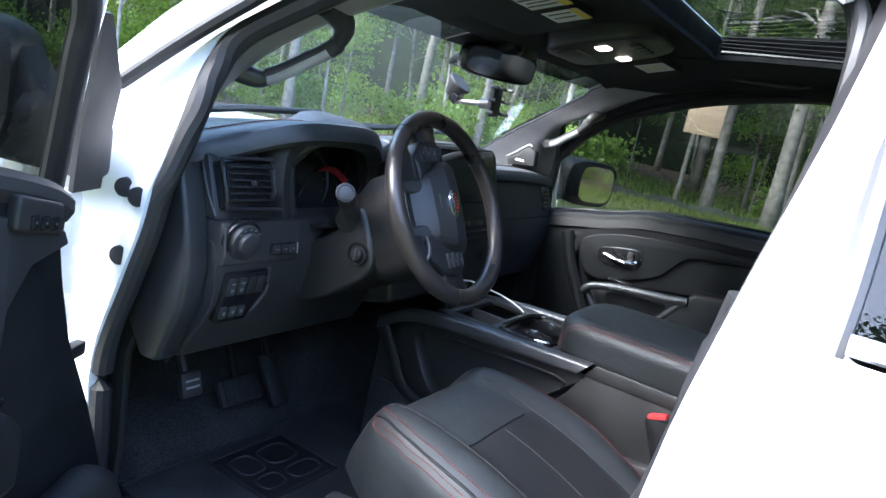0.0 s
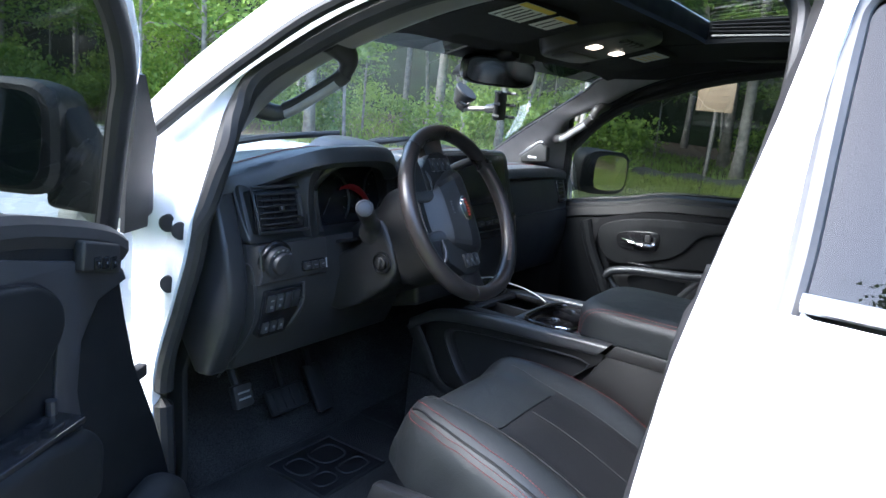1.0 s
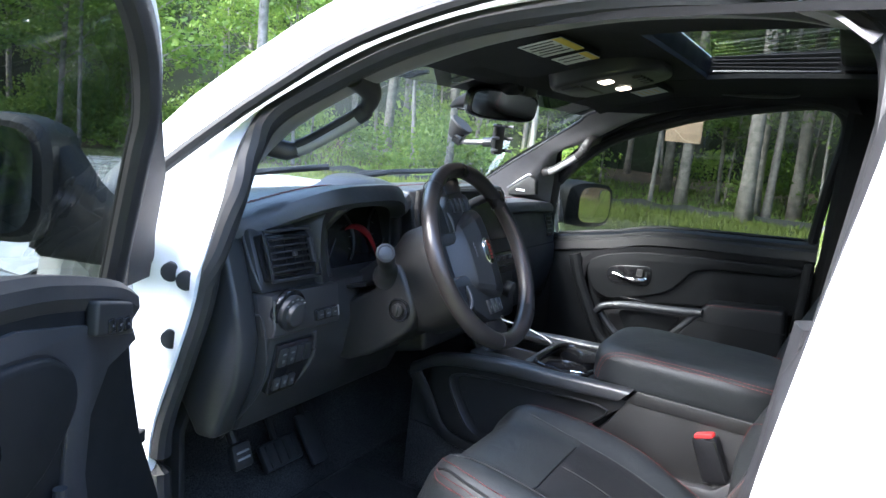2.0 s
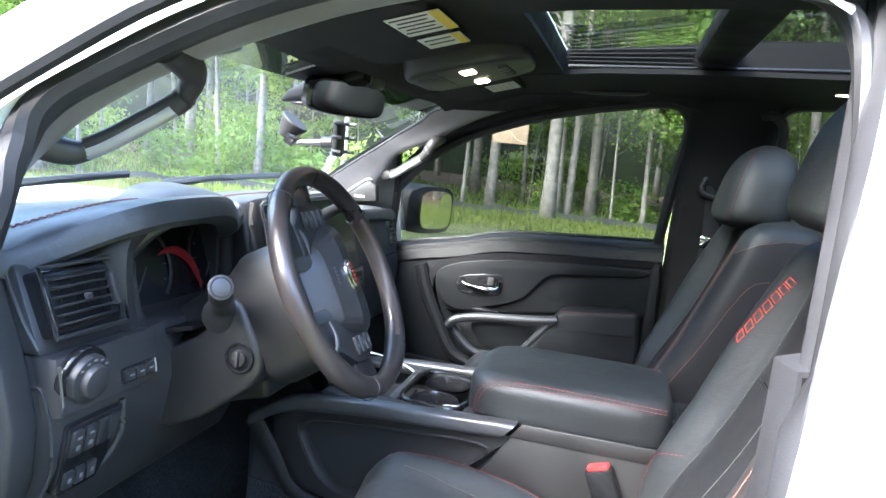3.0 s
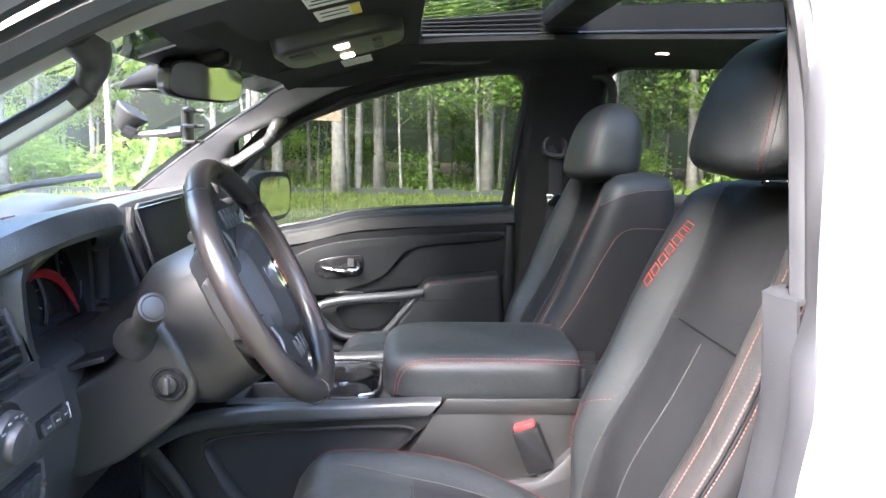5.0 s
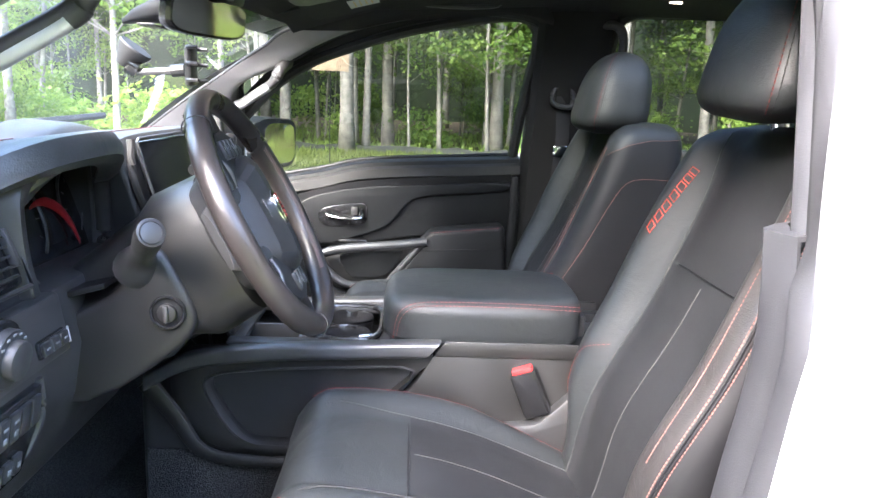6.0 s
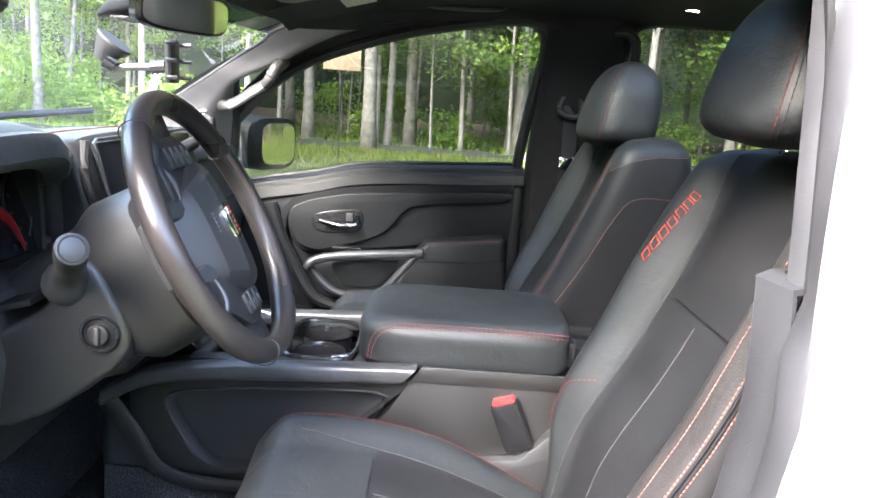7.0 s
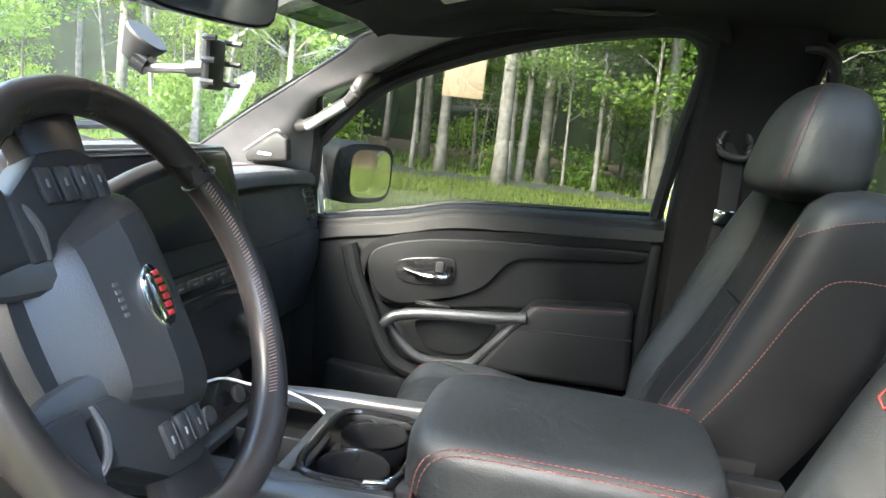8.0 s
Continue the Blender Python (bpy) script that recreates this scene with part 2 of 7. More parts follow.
def spline(points, n=8, closed=False):
    """Catmull-Rom through points of any dimension."""
    p = [np.array(q, float) for q in points]
    m = len(p)
    out = []
    for i in range(m if closed else m - 1):
        if closed:
            a, b, c, d = p[(i - 1) % m], p[i], p[(i + 1) % m], p[(i + 2) % m]
        else:
            b, c = p[i], p[i + 1]
            a = p[i - 1] if i else 2 * b - c
            d = p[i + 2] if i + 2 < m else 2 * c - b
        for j in range(n):
            t = j / n
            out.append(0.5 * (2 * b + (c - a) * t + (2 * a - 5 * b + 4 * c - d) * t * t + (3 * b - a - 3 * c + d) * t ** 3))
    if not closed:
        out.append(p[-1])
    return out


def tube(path, r, sides=8, closed=False, flat=1.0, up=(0, 0, 1)):
    """A round or flattened tube along a path; r is a number or one a point; flat squeezes it along up."""
    bm = bmesh.new()
    p = [Vector(q[:3]) for q in path]
    n = len(p)
    rings = []
    for i in range(n):
        d = (p[(i + 1) % n] - p[i - 1]) if closed else (p[min(i + 1, n - 1)] - p[max(i - 1, 0)])
        d.normalize()
        u = Vector(up) - d * d.dot(Vector(up))
        if u.length < 1e-3:
            u = Vector((1, 0, 0)) - d * d.x
        u.normalize()
        v = d.cross(u)
        rad = r[i] if hasattr(r, "__len__") else r
        rings.append([bm.verts.new(p[i] + (u * math.sin(a) * flat + v * math.cos(a)) * rad) for a in (2 * math.pi * k / sides for k in range(sides))])
    for i in range(n if closed else n - 1):
        a, b = rings[i], rings[(i + 1) % n]
        for k in range(sides):
            bm.faces.new((a[k], a[(k + 1) % sides], b[(k + 1) % sides], b[k]))
    if not closed:
        bm.faces.new(rings[0][::-1])
        bm.faces.new(rings[-1])
    return bm


def loft(rings, caps=True, closed=True):
    """Skins rings of equally many points."""
    bm = bmesh.new()
    rows = [[bm.verts.new(tuple(q)) for q in ring] for ring in rings]
    k = len(rows[0])
    for a, b in zip(rows, rows[1:]):
        for i in range(k if closed else k - 1):
            bm.faces.new((a[i], a[(i + 1) % k], b[(i + 1) % k], b[i]))
    if caps and closed:
        bm.faces.new(rows[0][::-1])
        bm.faces.new(rows[-1])
    return bm


def skin(rows, thick=0.0):
    """A sheet through rows of points, given thickness along its normals."""
    bm = loft(rows, caps=False, closed=False)
    bmesh.ops.recalc_face_normals(bm, faces=bm.faces)
    if thick:
        bmesh.ops.solidify(bm, geom=bm.faces[:] + bm.edges[:] + bm.verts[:], thickness=thick)
    return bm


def oval(a, b, n=4.0, count=32):
    """Points of a superellipse."""
    out = []
    for i in range(count):
        t = 2 * math.pi * i / count
        c, s = math.cos(t), math.sin(t)
        out.append((a * math.copysign(abs(c) ** (2 / n), c), b * math.copysign(abs(s) ** (2 / n), s)))
    return out


def disc(r, depth, sides=24, bev=0.0):
    """A disc about the z axis, from z = 0 to depth."""
    bm = bmesh.new()
    bmesh.ops.create_cone(bm, cap_ends=True, segments=sides, radius1=r, radius2=r, depth=depth, matrix=Matrix.Translation((0, 0, depth / 2)))
    return bevelled(bm, bev, 2, 60)


def dashes(path, length, gap, r, lift=0.0):
    """Single stitches laid along a path, in one mesh."""
    p = [Vector(q[:3]) for q in path]
    at = [0.0]
    for a, b in zip(p, p[1:]):
        at.append(at[-1] + (b - a).length)

    def place(s):
        for i in range(len(p) - 1):
            if s <= at[i + 1]:
                return p[i].lerp(p[i + 1], (s - at[i]) / max(1e-9, at[i + 1] - at[i]))
        return p[-1]
    bm = bmesh.new()
    s = 0.0
    while s < at[-1] - length:
        a, b = place(s), place(s + length)
        d = (b - a).normalized()
        u = d.orthogonal().normalized()
        v = d.cross(u)
        ends = []
        for q, k in ((a, 0.55), ((a + b) / 2, 1.0), (b, 0.55)):
            ends.append([bm.verts.new(q + (u * math.cos(t) + v * math.sin(t)) * r * k) for t in (0, 1.5708, 3.1416, 4.7124)])
        for e, f in zip(ends, ends[1:]):
            for i in range(4):
                bm.faces.new((e[i], e[(i + 1) % 4], f[(i + 1) % 4], f[i]))
        s += length + gap
    return bm


def arc(cx, cy, r, a0, a1, n=16):
    return [(cx + r * math.cos(radians(a0 + (a1 - a0) * i / n)), cy + r * math.sin(radians(a0 + (a1 - a0) * i / n))) for i in range(n + 1)]


# ---- ground and woods ----
def ground():
    bm = bmesh.new()
    bmesh.ops.create_grid(bm, x_segments=120, y_segments=120, size=1)
    for v in bm.verts:
        d = 3 + 1400 * max(abs(v.co.x), abs(v.co.y)) ** 4
        v.co = Vector((v.co.x * d, v.co.y * d, 0))
        v.co.z = 0.25 * noise.noise(v.co * 0.06) * min(1, v.co.length / 20)
    floor = bm.copy()
    bmesh.ops.delete(floor, geom=[f for f in floor.faces if not 17.6 < f.calc_center_median().length < 62], context="FACES")
    bmesh.ops.translate(floor, verts=floor.verts, vec=(0, 0, 0.03))
    tagged(part("forest_floor", floor, LITTER), "brown pine straw under the trees", "forest floor", kind="structure")
    tagged(part("ground", bm, EARTH), "rough green grass verge beside the parked truck", "ground", kind="structure")


def blades(count, rng, spot, height, mat, name, label, category, wide=0.012):
    """Upright blades or leaves scattered over a stretch of ground, one mesh."""
    verts, faces = [], []
    for _ in range(count):
        x, y, z, k = spot(rng)
        h = height * k * rng.uniform(0.5, 1.2)
        a = rng.uniform(0, 6.283)
        dx, dy = math.cos(a) * wide * k, math.sin(a) * wide * k
        lx, ly = rng.uniform(-0.35, 0.35) * h, rng.uniform(-0.35, 0.35) * h
        i = len(verts)
        verts += [(x - dx, y - dy, z), (x + dx, y + dy, z), (x + lx, y + ly, z + h)]
        faces.append((i, i + 1, i + 2))
    me = bpy.data.meshes.new(name)
    me.from_pydata(verts, [], faces)
    me.materials.append(mat)
    return tagged(new(name, me), label, category, kind="stuff")


def leaves_mesh(name, rng, clumps, per, size, mat):
    """A crown: leaves (pairs of triangles) gathered round clump centres given as (x, y, z, radius)."""
    verts, faces = [], []
    for cx, cy, cz, cr in clumps:
        for _ in range(per):
            d = Vector((rng.gauss(0, 1), rng.gauss(0, 1), rng.gauss(0, 0.6))) * cr * 0.6
            c = Vector((cx, cy, cz)) + d
            u = Vector((rng.gauss(0, 1), rng.gauss(0, 1), rng.gauss(0, 0.5))).normalized()
            w = u.orthogonal().normalized()
            w = (w * math.cos(rng.uniform(0, 6)) + u.cross(w) * math.sin(rng.uniform(0, 6))).normalized()
            s = size * rng.uniform(0.6, 1.3)
            i = len(verts)
            verts += [tuple(c), tuple(c + u * s * 0.5 + w * s * 0.32), tuple(c + u * s), tuple(c + u * s * 0.5 - w * s * 0.32)]
            faces.append((i, i + 1, i + 2, i + 3))
    me = bpy.data.meshes.new(name)
    me.from_pydata(verts, [], faces)
    me.materials.append(mat)
    return me


def trunk_mesh(name, rng, height, r, limbs, lean):
    bms = []
    pts, rad = [], []
    ph = rng.uniform(0, 6)
    for i in range(15):
        t = i / 14
        pts.append((lean * t * height * 0.05 + 0.12 * math.sin(ph + t * 4) * t, 0.12 * math.cos(ph + t * 3) * t, t * height - 0.1))
        rad.append(r * (1 - 0.6 * t) * (1.35 if i == 0 else 1))
    bms.append(tube(pts, rad, 10))
    tips = []
    for _ in range(limbs):
        t = rng.uniform(0.3, 0.97)
        k = min(13, int(t * 14))
        b = Vector(pts[k])
        a = rng.uniform(0, 6.283)
        ln = rng.uniform(0.8, 2.4) * (1.15 - 0.5 * t)
        e = b + Vector((math.cos(a) * ln, math.sin(a) * ln, ln * rng.uniform(0.1, 0.6)))
        mid = b.lerp(e, 0.5) + Vector((0, 0, 0.12 * ln))
        bms.append(tube([b, mid, e], [rad[k] * 0.35, rad[k] * 0.22, rad[k] * 0.08], 5))
        tips += [(mid, ln), (e, ln)]
    bm = merge(*bms)
    me = bpy.data.meshes.new(name)
    bm.to_mesh(me)
    bm.free()
    me.polygons.foreach_set("use_smooth", [True] * len(me.polygons))
    me.materials.append(BARK)
    return me, tips


def woods():
    rng = random.Random(7)
    kinds = []
    for i in range(5):  # tall pines: bare lower trunk, crown far up
        me, tips = trunk_mesh("pine_trunk", rng, rng.uniform(15, 19), rng.uniform(0.13, 0.19), 18, rng.uniform(-1, 1))
        clumps = [(p.x + rng.uniform(-0.3, 0.3), p.y, p.z + rng.uniform(-0.2, 0.6), 1.15) for p, ln in tips if p.z > 6.0]
        kinds.append(("pine_tree", me, leaves_mesh("pine_crown", rng, clumps, 240, 0.24, PINE), "tall pine with a grey bare trunk at the wood's edge"))
    for i in range(6):  # young broadleaf trees
        me, tips = trunk_mesh("young_trunk", rng, rng.uniform(7, 10), rng.uniform(0.045, 0.08), 26, rng.uniform(-3, 3))
        clumps = [(p.x + rng.uniform(-0.3, 0.3), p.y + rng.uniform(-0.3, 0.3), p.z + 0.1, 0.55) for p, ln in tips]
        kinds.append(("broadleaf_tree", me, leaves_mesh("leafy_crown", rng, clumps, 75, 0.15, LEAF), "slender young broadleaf tree with fresh green leaves"))
    bush = []
    for i in range(4):
        clumps = [(rng.uniform(-0.7, 0.7), rng.uniform(-0.7, 0.7), rng.uniform(0.1, 1.1), 0.45) for _ in range(13)]
        bush.append(leaves_mesh("bush_leaves", rng, clumps, 80, 0.13, LEAF))
    spots = []

    def free(x, y, d):
        if any((x - a) ** 2 + (y - b) ** 2 < d * d for a, b in spots):
            return False
        spots.append((x, y))
        return True

    def plant(kind, x, y, s):
        name, tm, cm, label = kind
        tree = thing(name, label, "tree", "trees of the wood", (x, y, -0.05))
        tree.scale, tree.rotation_euler = (s, s, s), (0, 0, rng.uniform(0, 6.283))
        for n, me in (("trunk", tm), ("crown", cm)):
            o = new(n, me)
            o.parent = tree

    # the two pines that stand foremost beside the passenger door
    for x, y, s in ((17.22, 1.47, 1.05), (17.68, 1.02, 0.62), (19.74, 0.49, 1.15), (18.91, 3.36, 0.9), (17.53, -5.75, 0.8)):
        plant(kinds[rng.randrange(5)], x, y, s)
        spots.append((x, y))
    n = 0
    while n < 300:
        a = radians(rng.uniform(-115, 245))
        near = 17 if -75 < math.degrees(a) < 150 else 27
        if near > 20 and rng.random() < 0.45:
            continue
        d = near + (41 - near) * rng.random() ** 1.15
        x, y = d * math.cos(a) * 1.02, d * math.sin(a) * 1.1
        if free(x, y, 0.9):
            young = 16 < math.degrees(a) < 120
            tall = rng.random() < (0.12 if young and d < 30 else 0.45)
            plant(kinds[rng.randrange(5)] if tall else kinds[5 + rng.randrange(6)], x, y, rng.uniform(0.75, 1.3) if tall else rng.uniform(0.6, 1.2))
            n += 1
    for k in range(150):
        a = radians(rng.uniform(-90, 148) if k % 2 else rng.uniform(16, 110))
        d = 17.5 + 13 * rng.random()
        o = new("bush", bush[rng.randrange(4)])
        s = rng.uniform(0.5, 1.3)
        o.location, o.scale, o.rotation_euler = (d * math.cos(a), d * math.sin(a) * 1.1, 0), (s, s, s * rng.uniform(0.7, 1.5)), (0, 0, rng.uniform(0, 6))
        tagged(o, "low leafy green bush among the trees", "bush", "bushes of the wood")

    def verge(r):
        a, d = radians(r.uniform(-180, 180)), 17.6 * r.random() ** 0.6
        if abs(d * math.cos(a)) < 1.05 and abs(d * math.sin(a) + 0.65) < 3.3:
            d = r.uniform(6, 17)
        return d * math.cos(a), d * math.sin(a), 0.0, (1.0 if d < 13 else 1.5)
    blades(190000, rng, verge, 0.10, GRASS, "grass", "bright green grass with seed heads on the verge", "grass")

    def floor_litter(r):
        a, d = radians(r.uniform(-62, 148)), r.uniform(17, 30)
        return d * math.cos(a), d * math.sin(a) * 1.1, 0.02, 1.1
    blades(30000, rng, floor_litter, 0.16, LEAF, "undergrowth", "low green undergrowth on the wood's floor", "undergrowth", 0.03)
    # a closed ring; the shade between far trees is in its near-black colour
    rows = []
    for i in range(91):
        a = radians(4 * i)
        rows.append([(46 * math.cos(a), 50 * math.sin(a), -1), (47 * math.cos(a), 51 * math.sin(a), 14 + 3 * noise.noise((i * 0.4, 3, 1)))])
    tagged(part("backdrop", skin(rows), FAR), "backdrop ring, near-black green for the shade deep in the woods", "backdrop", kind="structure")
    pts = [(17.3 * math.cos(radians(a)), 17.3 * math.sin(radians(a)) + 0.4, 0.08 + 0.05 * math.sin(a * 1.7)) for a in range(-40, 41, 2)]
    bm = skin([[(x, y, -0.05) for x, y, z in pts], [(x + 0.04, y, z + 0.12) for x, y, z in pts]], 0.01)
    tagged(part("silt_fence", bm, FENCE), "low sagging black silt fence along the wood's edge", "fence")


# ---- truck body ----
def lean(z, base=0.88):
    return base - 0.36 * max(0.0, z - 1.25)


SEAL = [(0.39, 0.52), (0.39, 0.72), (0.40, 0.915), (0.348, 1.075), (0.306, 1.20), (0.287, 1.345), (0.285, 1.44), (0.262, 1.51), (0.181, 1.568),
        (0.044, 1.641), (-0.11, 1.69), (-0.33, 1.72), (-0.51, 1.715), (-0.585, 1.675), (-0.605, 1.57), (-0.595, 1.43), (-0.573, 1.22), (-0.556, 1.0), (-0.55, 0.52)]


def seal_curve(side, a=0, b=None, n=6):
    """The doorway's outline in (y, z); the passenger's front edge stands a little further forward."""
    pts = [(y + (0.065 if side > 0 and 2 < i < 8 else 0.0), z) for i, (y, z) in enumerate(SEAL)]
    return spline(pts[a:b], n)


def seal_path(side, n=6):
    return [(side * (lean(z) - 0.006), y, z) for y, z in seal_curve(side, n=n)]


def roof_edge(y):
    """Height of the roof beside the roof glass."""
    return float(np.interp(-y, [-0.16, 0.05, 0.25, 0.52, 0.66, 0.956, 1.18, 1.5, 2.0], [1.76, 1.776, 1.792, 1.822, 1.838, 1.854, 1.867, 1.872, 1.86]))


def shell():
    body = thing("truck_body", "white pickup truck cab body with open driver doorway", "truck body")
    # front pillar and door jamb: from the seal out over the black secondary strip to the windshield
    M = [(0.60, 0.52), (0.60, 0.72), (0.60, 0.915), (0.60, 1.075), (0.60, 1.20), (0.50, 1.335), (0.42, 1.402), (0.33, 1.477), (0.225, 1.556),
         (0.09, 1.642), (-0.10, 1.712), (-0.33, 1.758), (-0.51, 1.778)]
    m = spline(M, 4)
    for side in (-1, 1):
        s = seal_curve(side, 0, 13, 4)
        rows = []
        for (sy, sz), (my, mz) in zip(s, m):
            if side > 0:
                my, mz = (my, mz) if mz < 1.25 else (sy + 0.006, sz - 0.002)
            x0, xm = lean(sz), lean(mz, 0.92)
            up = max(0.0, min(1.0, (mz - 1.3) / 0.15))
            low = 1 - up
            rows.append([(side * (x0 - 0.02), sy + 0.004, sz), (side * (x0 + 0.004), sy + 0.006 + 0.006 * up, sz + 0.006 * up), (side * (x0 + 0.012 - 0.014 * low), sy + 0.010 + 0.006 * up, sz + 0.008 * up),
                         (side * (0.4 * x0 + 0.6 * xm - 0.036 * low), 0.55 * sy + 0.45 * my, 0.55 * sz + 0.45 * mz),
                         (side * (xm - 0.012), my, mz), (side * (xm + 0.004), my + 0.01, mz + 0.012 * up), (side * (xm - 0.005), my + (0.045 if side < 0 else 0.014), mz + (0.05 if side < 0 else 0.014) * up),
                         (side * (xm - (0.055 if side < 0 else 0.02) * up), my + (0.085 if side < 0 else 0.02), mz + (0.075 if side < 0 else 0.018) * up)])
        part("front_pillar", skin(rows, 0.004), PAINT, body, "white painted front pillar and door jamb")
        strip = [(side * (lean(z, 0.92) + 0.014), y - 0.002, z - 0.002) for y, z in (m[24:] if side < 0 else [(y + 0.008, z) for y, z in s[28:]])]
        part("pillar_strip", tube(strip, 0.0135, 8, flat=0.85), RUBBER, body, "black rubber strip along the pillar")
        inset = [0.0 if side > 0 else 0.052 * max(0.0, min(1.0, (-0.40 - q[1]) / 0.14)) for q in seal_path(side)]
        fore = [max(0.0, min(1.0, (1.40 - q[2]) / 0.15)) * (q[1] > 0) for q in seal_path(side)]
        seal = [(q[0] - side * (k + 0.012 * f), q[1] - 0.25 * k, q[2]) for q, k, f in zip(seal_path(side), inset, fore)]
        part("door_seal", tube(seal, [0.021 - 0.16 * k - 0.004 * f + 0.003 * max(0.0, min(1.0, (0.98 - q[2]) / 0.1)) * (q[1] > 0) for k, f, q in zip(inset, fore, seal)], 10, flat=1.0), RUBBER, body, "black rubber door seal")
    # plugs in the rearward face of the hinge jamb
    for x, y, z in ((-0.874, 0.381, 1.232), (-0.876, 0.340, 1.225), (-0.876, 0.372, 1.115)):
        plug = disc(0.0170, 0.018, 20, 0.0015)
        part("jamb_plug", moved(plug, Matrix.Translation((x + 0.011, y + 0.005, z)) @ Vector((-0.85, -0.52, 0)).to_track_quat("Z", "Y").to_matrix().to_4x4()), RUBBER, body, "round black rubber plug")
    # centre pillars
    def step(z, zs, ys):
        return float(np.interp(z, zs, ys))
    rows, rows_t, rows_c, edge = [], [], [], []
    for z in np.linspace(0.5, 1.735, 26):
        k = 0.36 * max(0.0, z - 1.25)
        yc = step(z, (0.5, 1.06, 1.20, 1.39, 1.53, 1.72), (-0.512, -0.553, -0.568, -0.597, -0.621, -0.645))
        ya = step(z, (1.3, 1.46, 1.70), (-0.578, -0.594, -0.616))
        yb = step(z, (0.5, 1.04, 1.10, 1.17, 1.25, 1.336), (-0.490, -0.530, -0.538, -0.550, -0.556, -0.564))
        rows.append([(-(a - k), yc + b, z) for a, b in ((0.851, 0.006), (0.857, 0.0), (0.876, -0.010), (0.900, -0.024), (0.910, -0.036))] + [(-(0.93 - k), -0.80, z) if z < 1.30 else (-(0.884 - k), -0.676, z)])
        if z > 1.30:
            rows_t.append([(-(a - k), ya + b, z) for a, b in ((0.75, -0.03), (0.785, -0.006), (0.797, 0.0), (0.812, -0.004), (0.822, -0.012))])
        if z < 1.35:
            rows_c.append([(-(a - k), yb + b, z) for a, b in ((0.74, -0.03), (0.77, -0.003), (0.777, 0.0), (0.802, -0.005), (0.822, -0.012))])
        yi = ya if z > 1.33 else yb
        edge.append([(-(a - k), y, z) for a, y in ((0.818, yi - 0.012), (0.824, yi - 0.004), (0.832, yi - 0.004), (0.838, 0.5 * (yi + yc) + 0.002), (0.848, yc + 0.008), (0.855, yc + 0.001), (0.855, yc - 0.010))])
    part("centre_pillar", skin(rows, 0.004), PAINT, body, "white painted centre pillar")
    part("pillar_cover", skin(rows_t, 0.004), PILLAR_GREY, body, "grey plastic upper pillar cover")
    rows_c.append([(p[0] + 0.004, p[1] - 0.028, p[2] + 0.004) for p in rows_c[-1]])
    part("pillar_cover", skin(rows_c, 0.006), PILLAR_GREY, body, "grey plastic lower pillar cover")
    part("pillar_flange", skin(edge, 0.003), PILLAR_GREY, body, "grey rubber edging of the doorway")
    rows = []
    for z in np.linspace(0.5, 1.74, 14):
        x = lean(z, 0.93)
        y = float(np.interp(z, [q[1] for q in SEAL[:12:-1]], [q[0] for q in SEAL[:12:-1]])) - 0.022
        rows.append([(x - 0.06, y + 0.012, z), (x - 0.015, y + 0.004, z), (x + 0.012, y - 0.008, z), (x + 0.04, y - 0.022, z), (x + 0.052, y - 0.05, z), (x + 0.05, -0.80, z)])
    part("centre_pillar", skin(rows, 0.004), PAINT, body, "white painted centre pillar")
    roof = []
    for y in np.linspace(0.16, -2.0, 20):
        h = 1.72 + 0.13 * (1 - math.exp(-(0.16 - y) * 4)) + (0 if y > -1.5 else -0.03 * (-1.5 - y))
        roof.append((y, h))
    def crown(y, h, x):
        """Height of the roof skin: level with the roof glass in the middle, falling to the rail."""
        e = roof_edge(y)
        return e + (h - 0.06 - e) * (max(0.0, abs(x) - 0.385) / 0.355) ** 2
    for x0, x1 in ((-0.74, -0.385), (0.385, 0.74)):
        part("roof_skin", skin([[(x, y, crown(y, h, x)) for x in np.linspace(x0, x1, 8)] for y, h in roof], 0.004), PAINT, body, "white roof panel")
    part("roof_front_skin", skin([[(x, y, roof_edge(y)) for x in (-0.385, 0.0, 0.385)] for y, h in roof if y > -0.20] + [[(x, -0.215, roof_edge(-0.215)) for x in (-0.385, 0.0, 0.385)]], 0.004), PAINT, body)
    part("roof_rear_skin", skin([[(x, -1.25, roof_edge(-1.25)) for x in (-0.385, 0.0, 0.385)]] + [[(x, y, roof_edge(y)) for x in (-0.385, 0.0, 0.385)] for y, h in roof if y < -1.26], 0.004), PAINT, body)
    # rear wall of the cab and lower body
    part("cab_back_panel", box(0, -1.98, 0.94, 1.7, 0.04, 0.78, 0.01), PAINT, body)
    part("cab_back_header", box(0, -1.98, 1.715, 1.5, 0.04, 0.09, 0.01), PAINT, body)
    for side in (-1, 1):
        part("cab_back_corner", box(side * 0.71, -1.98, 1.50, 0.26, 0.04, 0.34, 0.01), PAINT, body)
    part("rear_glass", box(0, -1.95, 1.5, 1.2, 0.006, 0.34, 0.002), ROOF_GLASS, body)
    part("sill_panel", box(-0.88, -0.15, 0.50, 0.14, 1.2, 0.10, 0.02), PAINT, body)
    part("sill_panel", box(0.88, -0.15, 0.50, 0.14, 1.2, 0.10, 0.02), PAINT, body)
    rows = []
    for y in np.linspace(0.72, 2.35, 12):
        t = (y - 0.72) / 1.63
        rows.append([(x, y, 1.285 - 0.05 * t * t - 0.12 * (abs(x) / 0.93) ** 4) for x in np.linspace(-0.93, 0.93, 17)])
    part("hood_panel", skin(rows, 0.005), PAINT, body, "white hood panel")
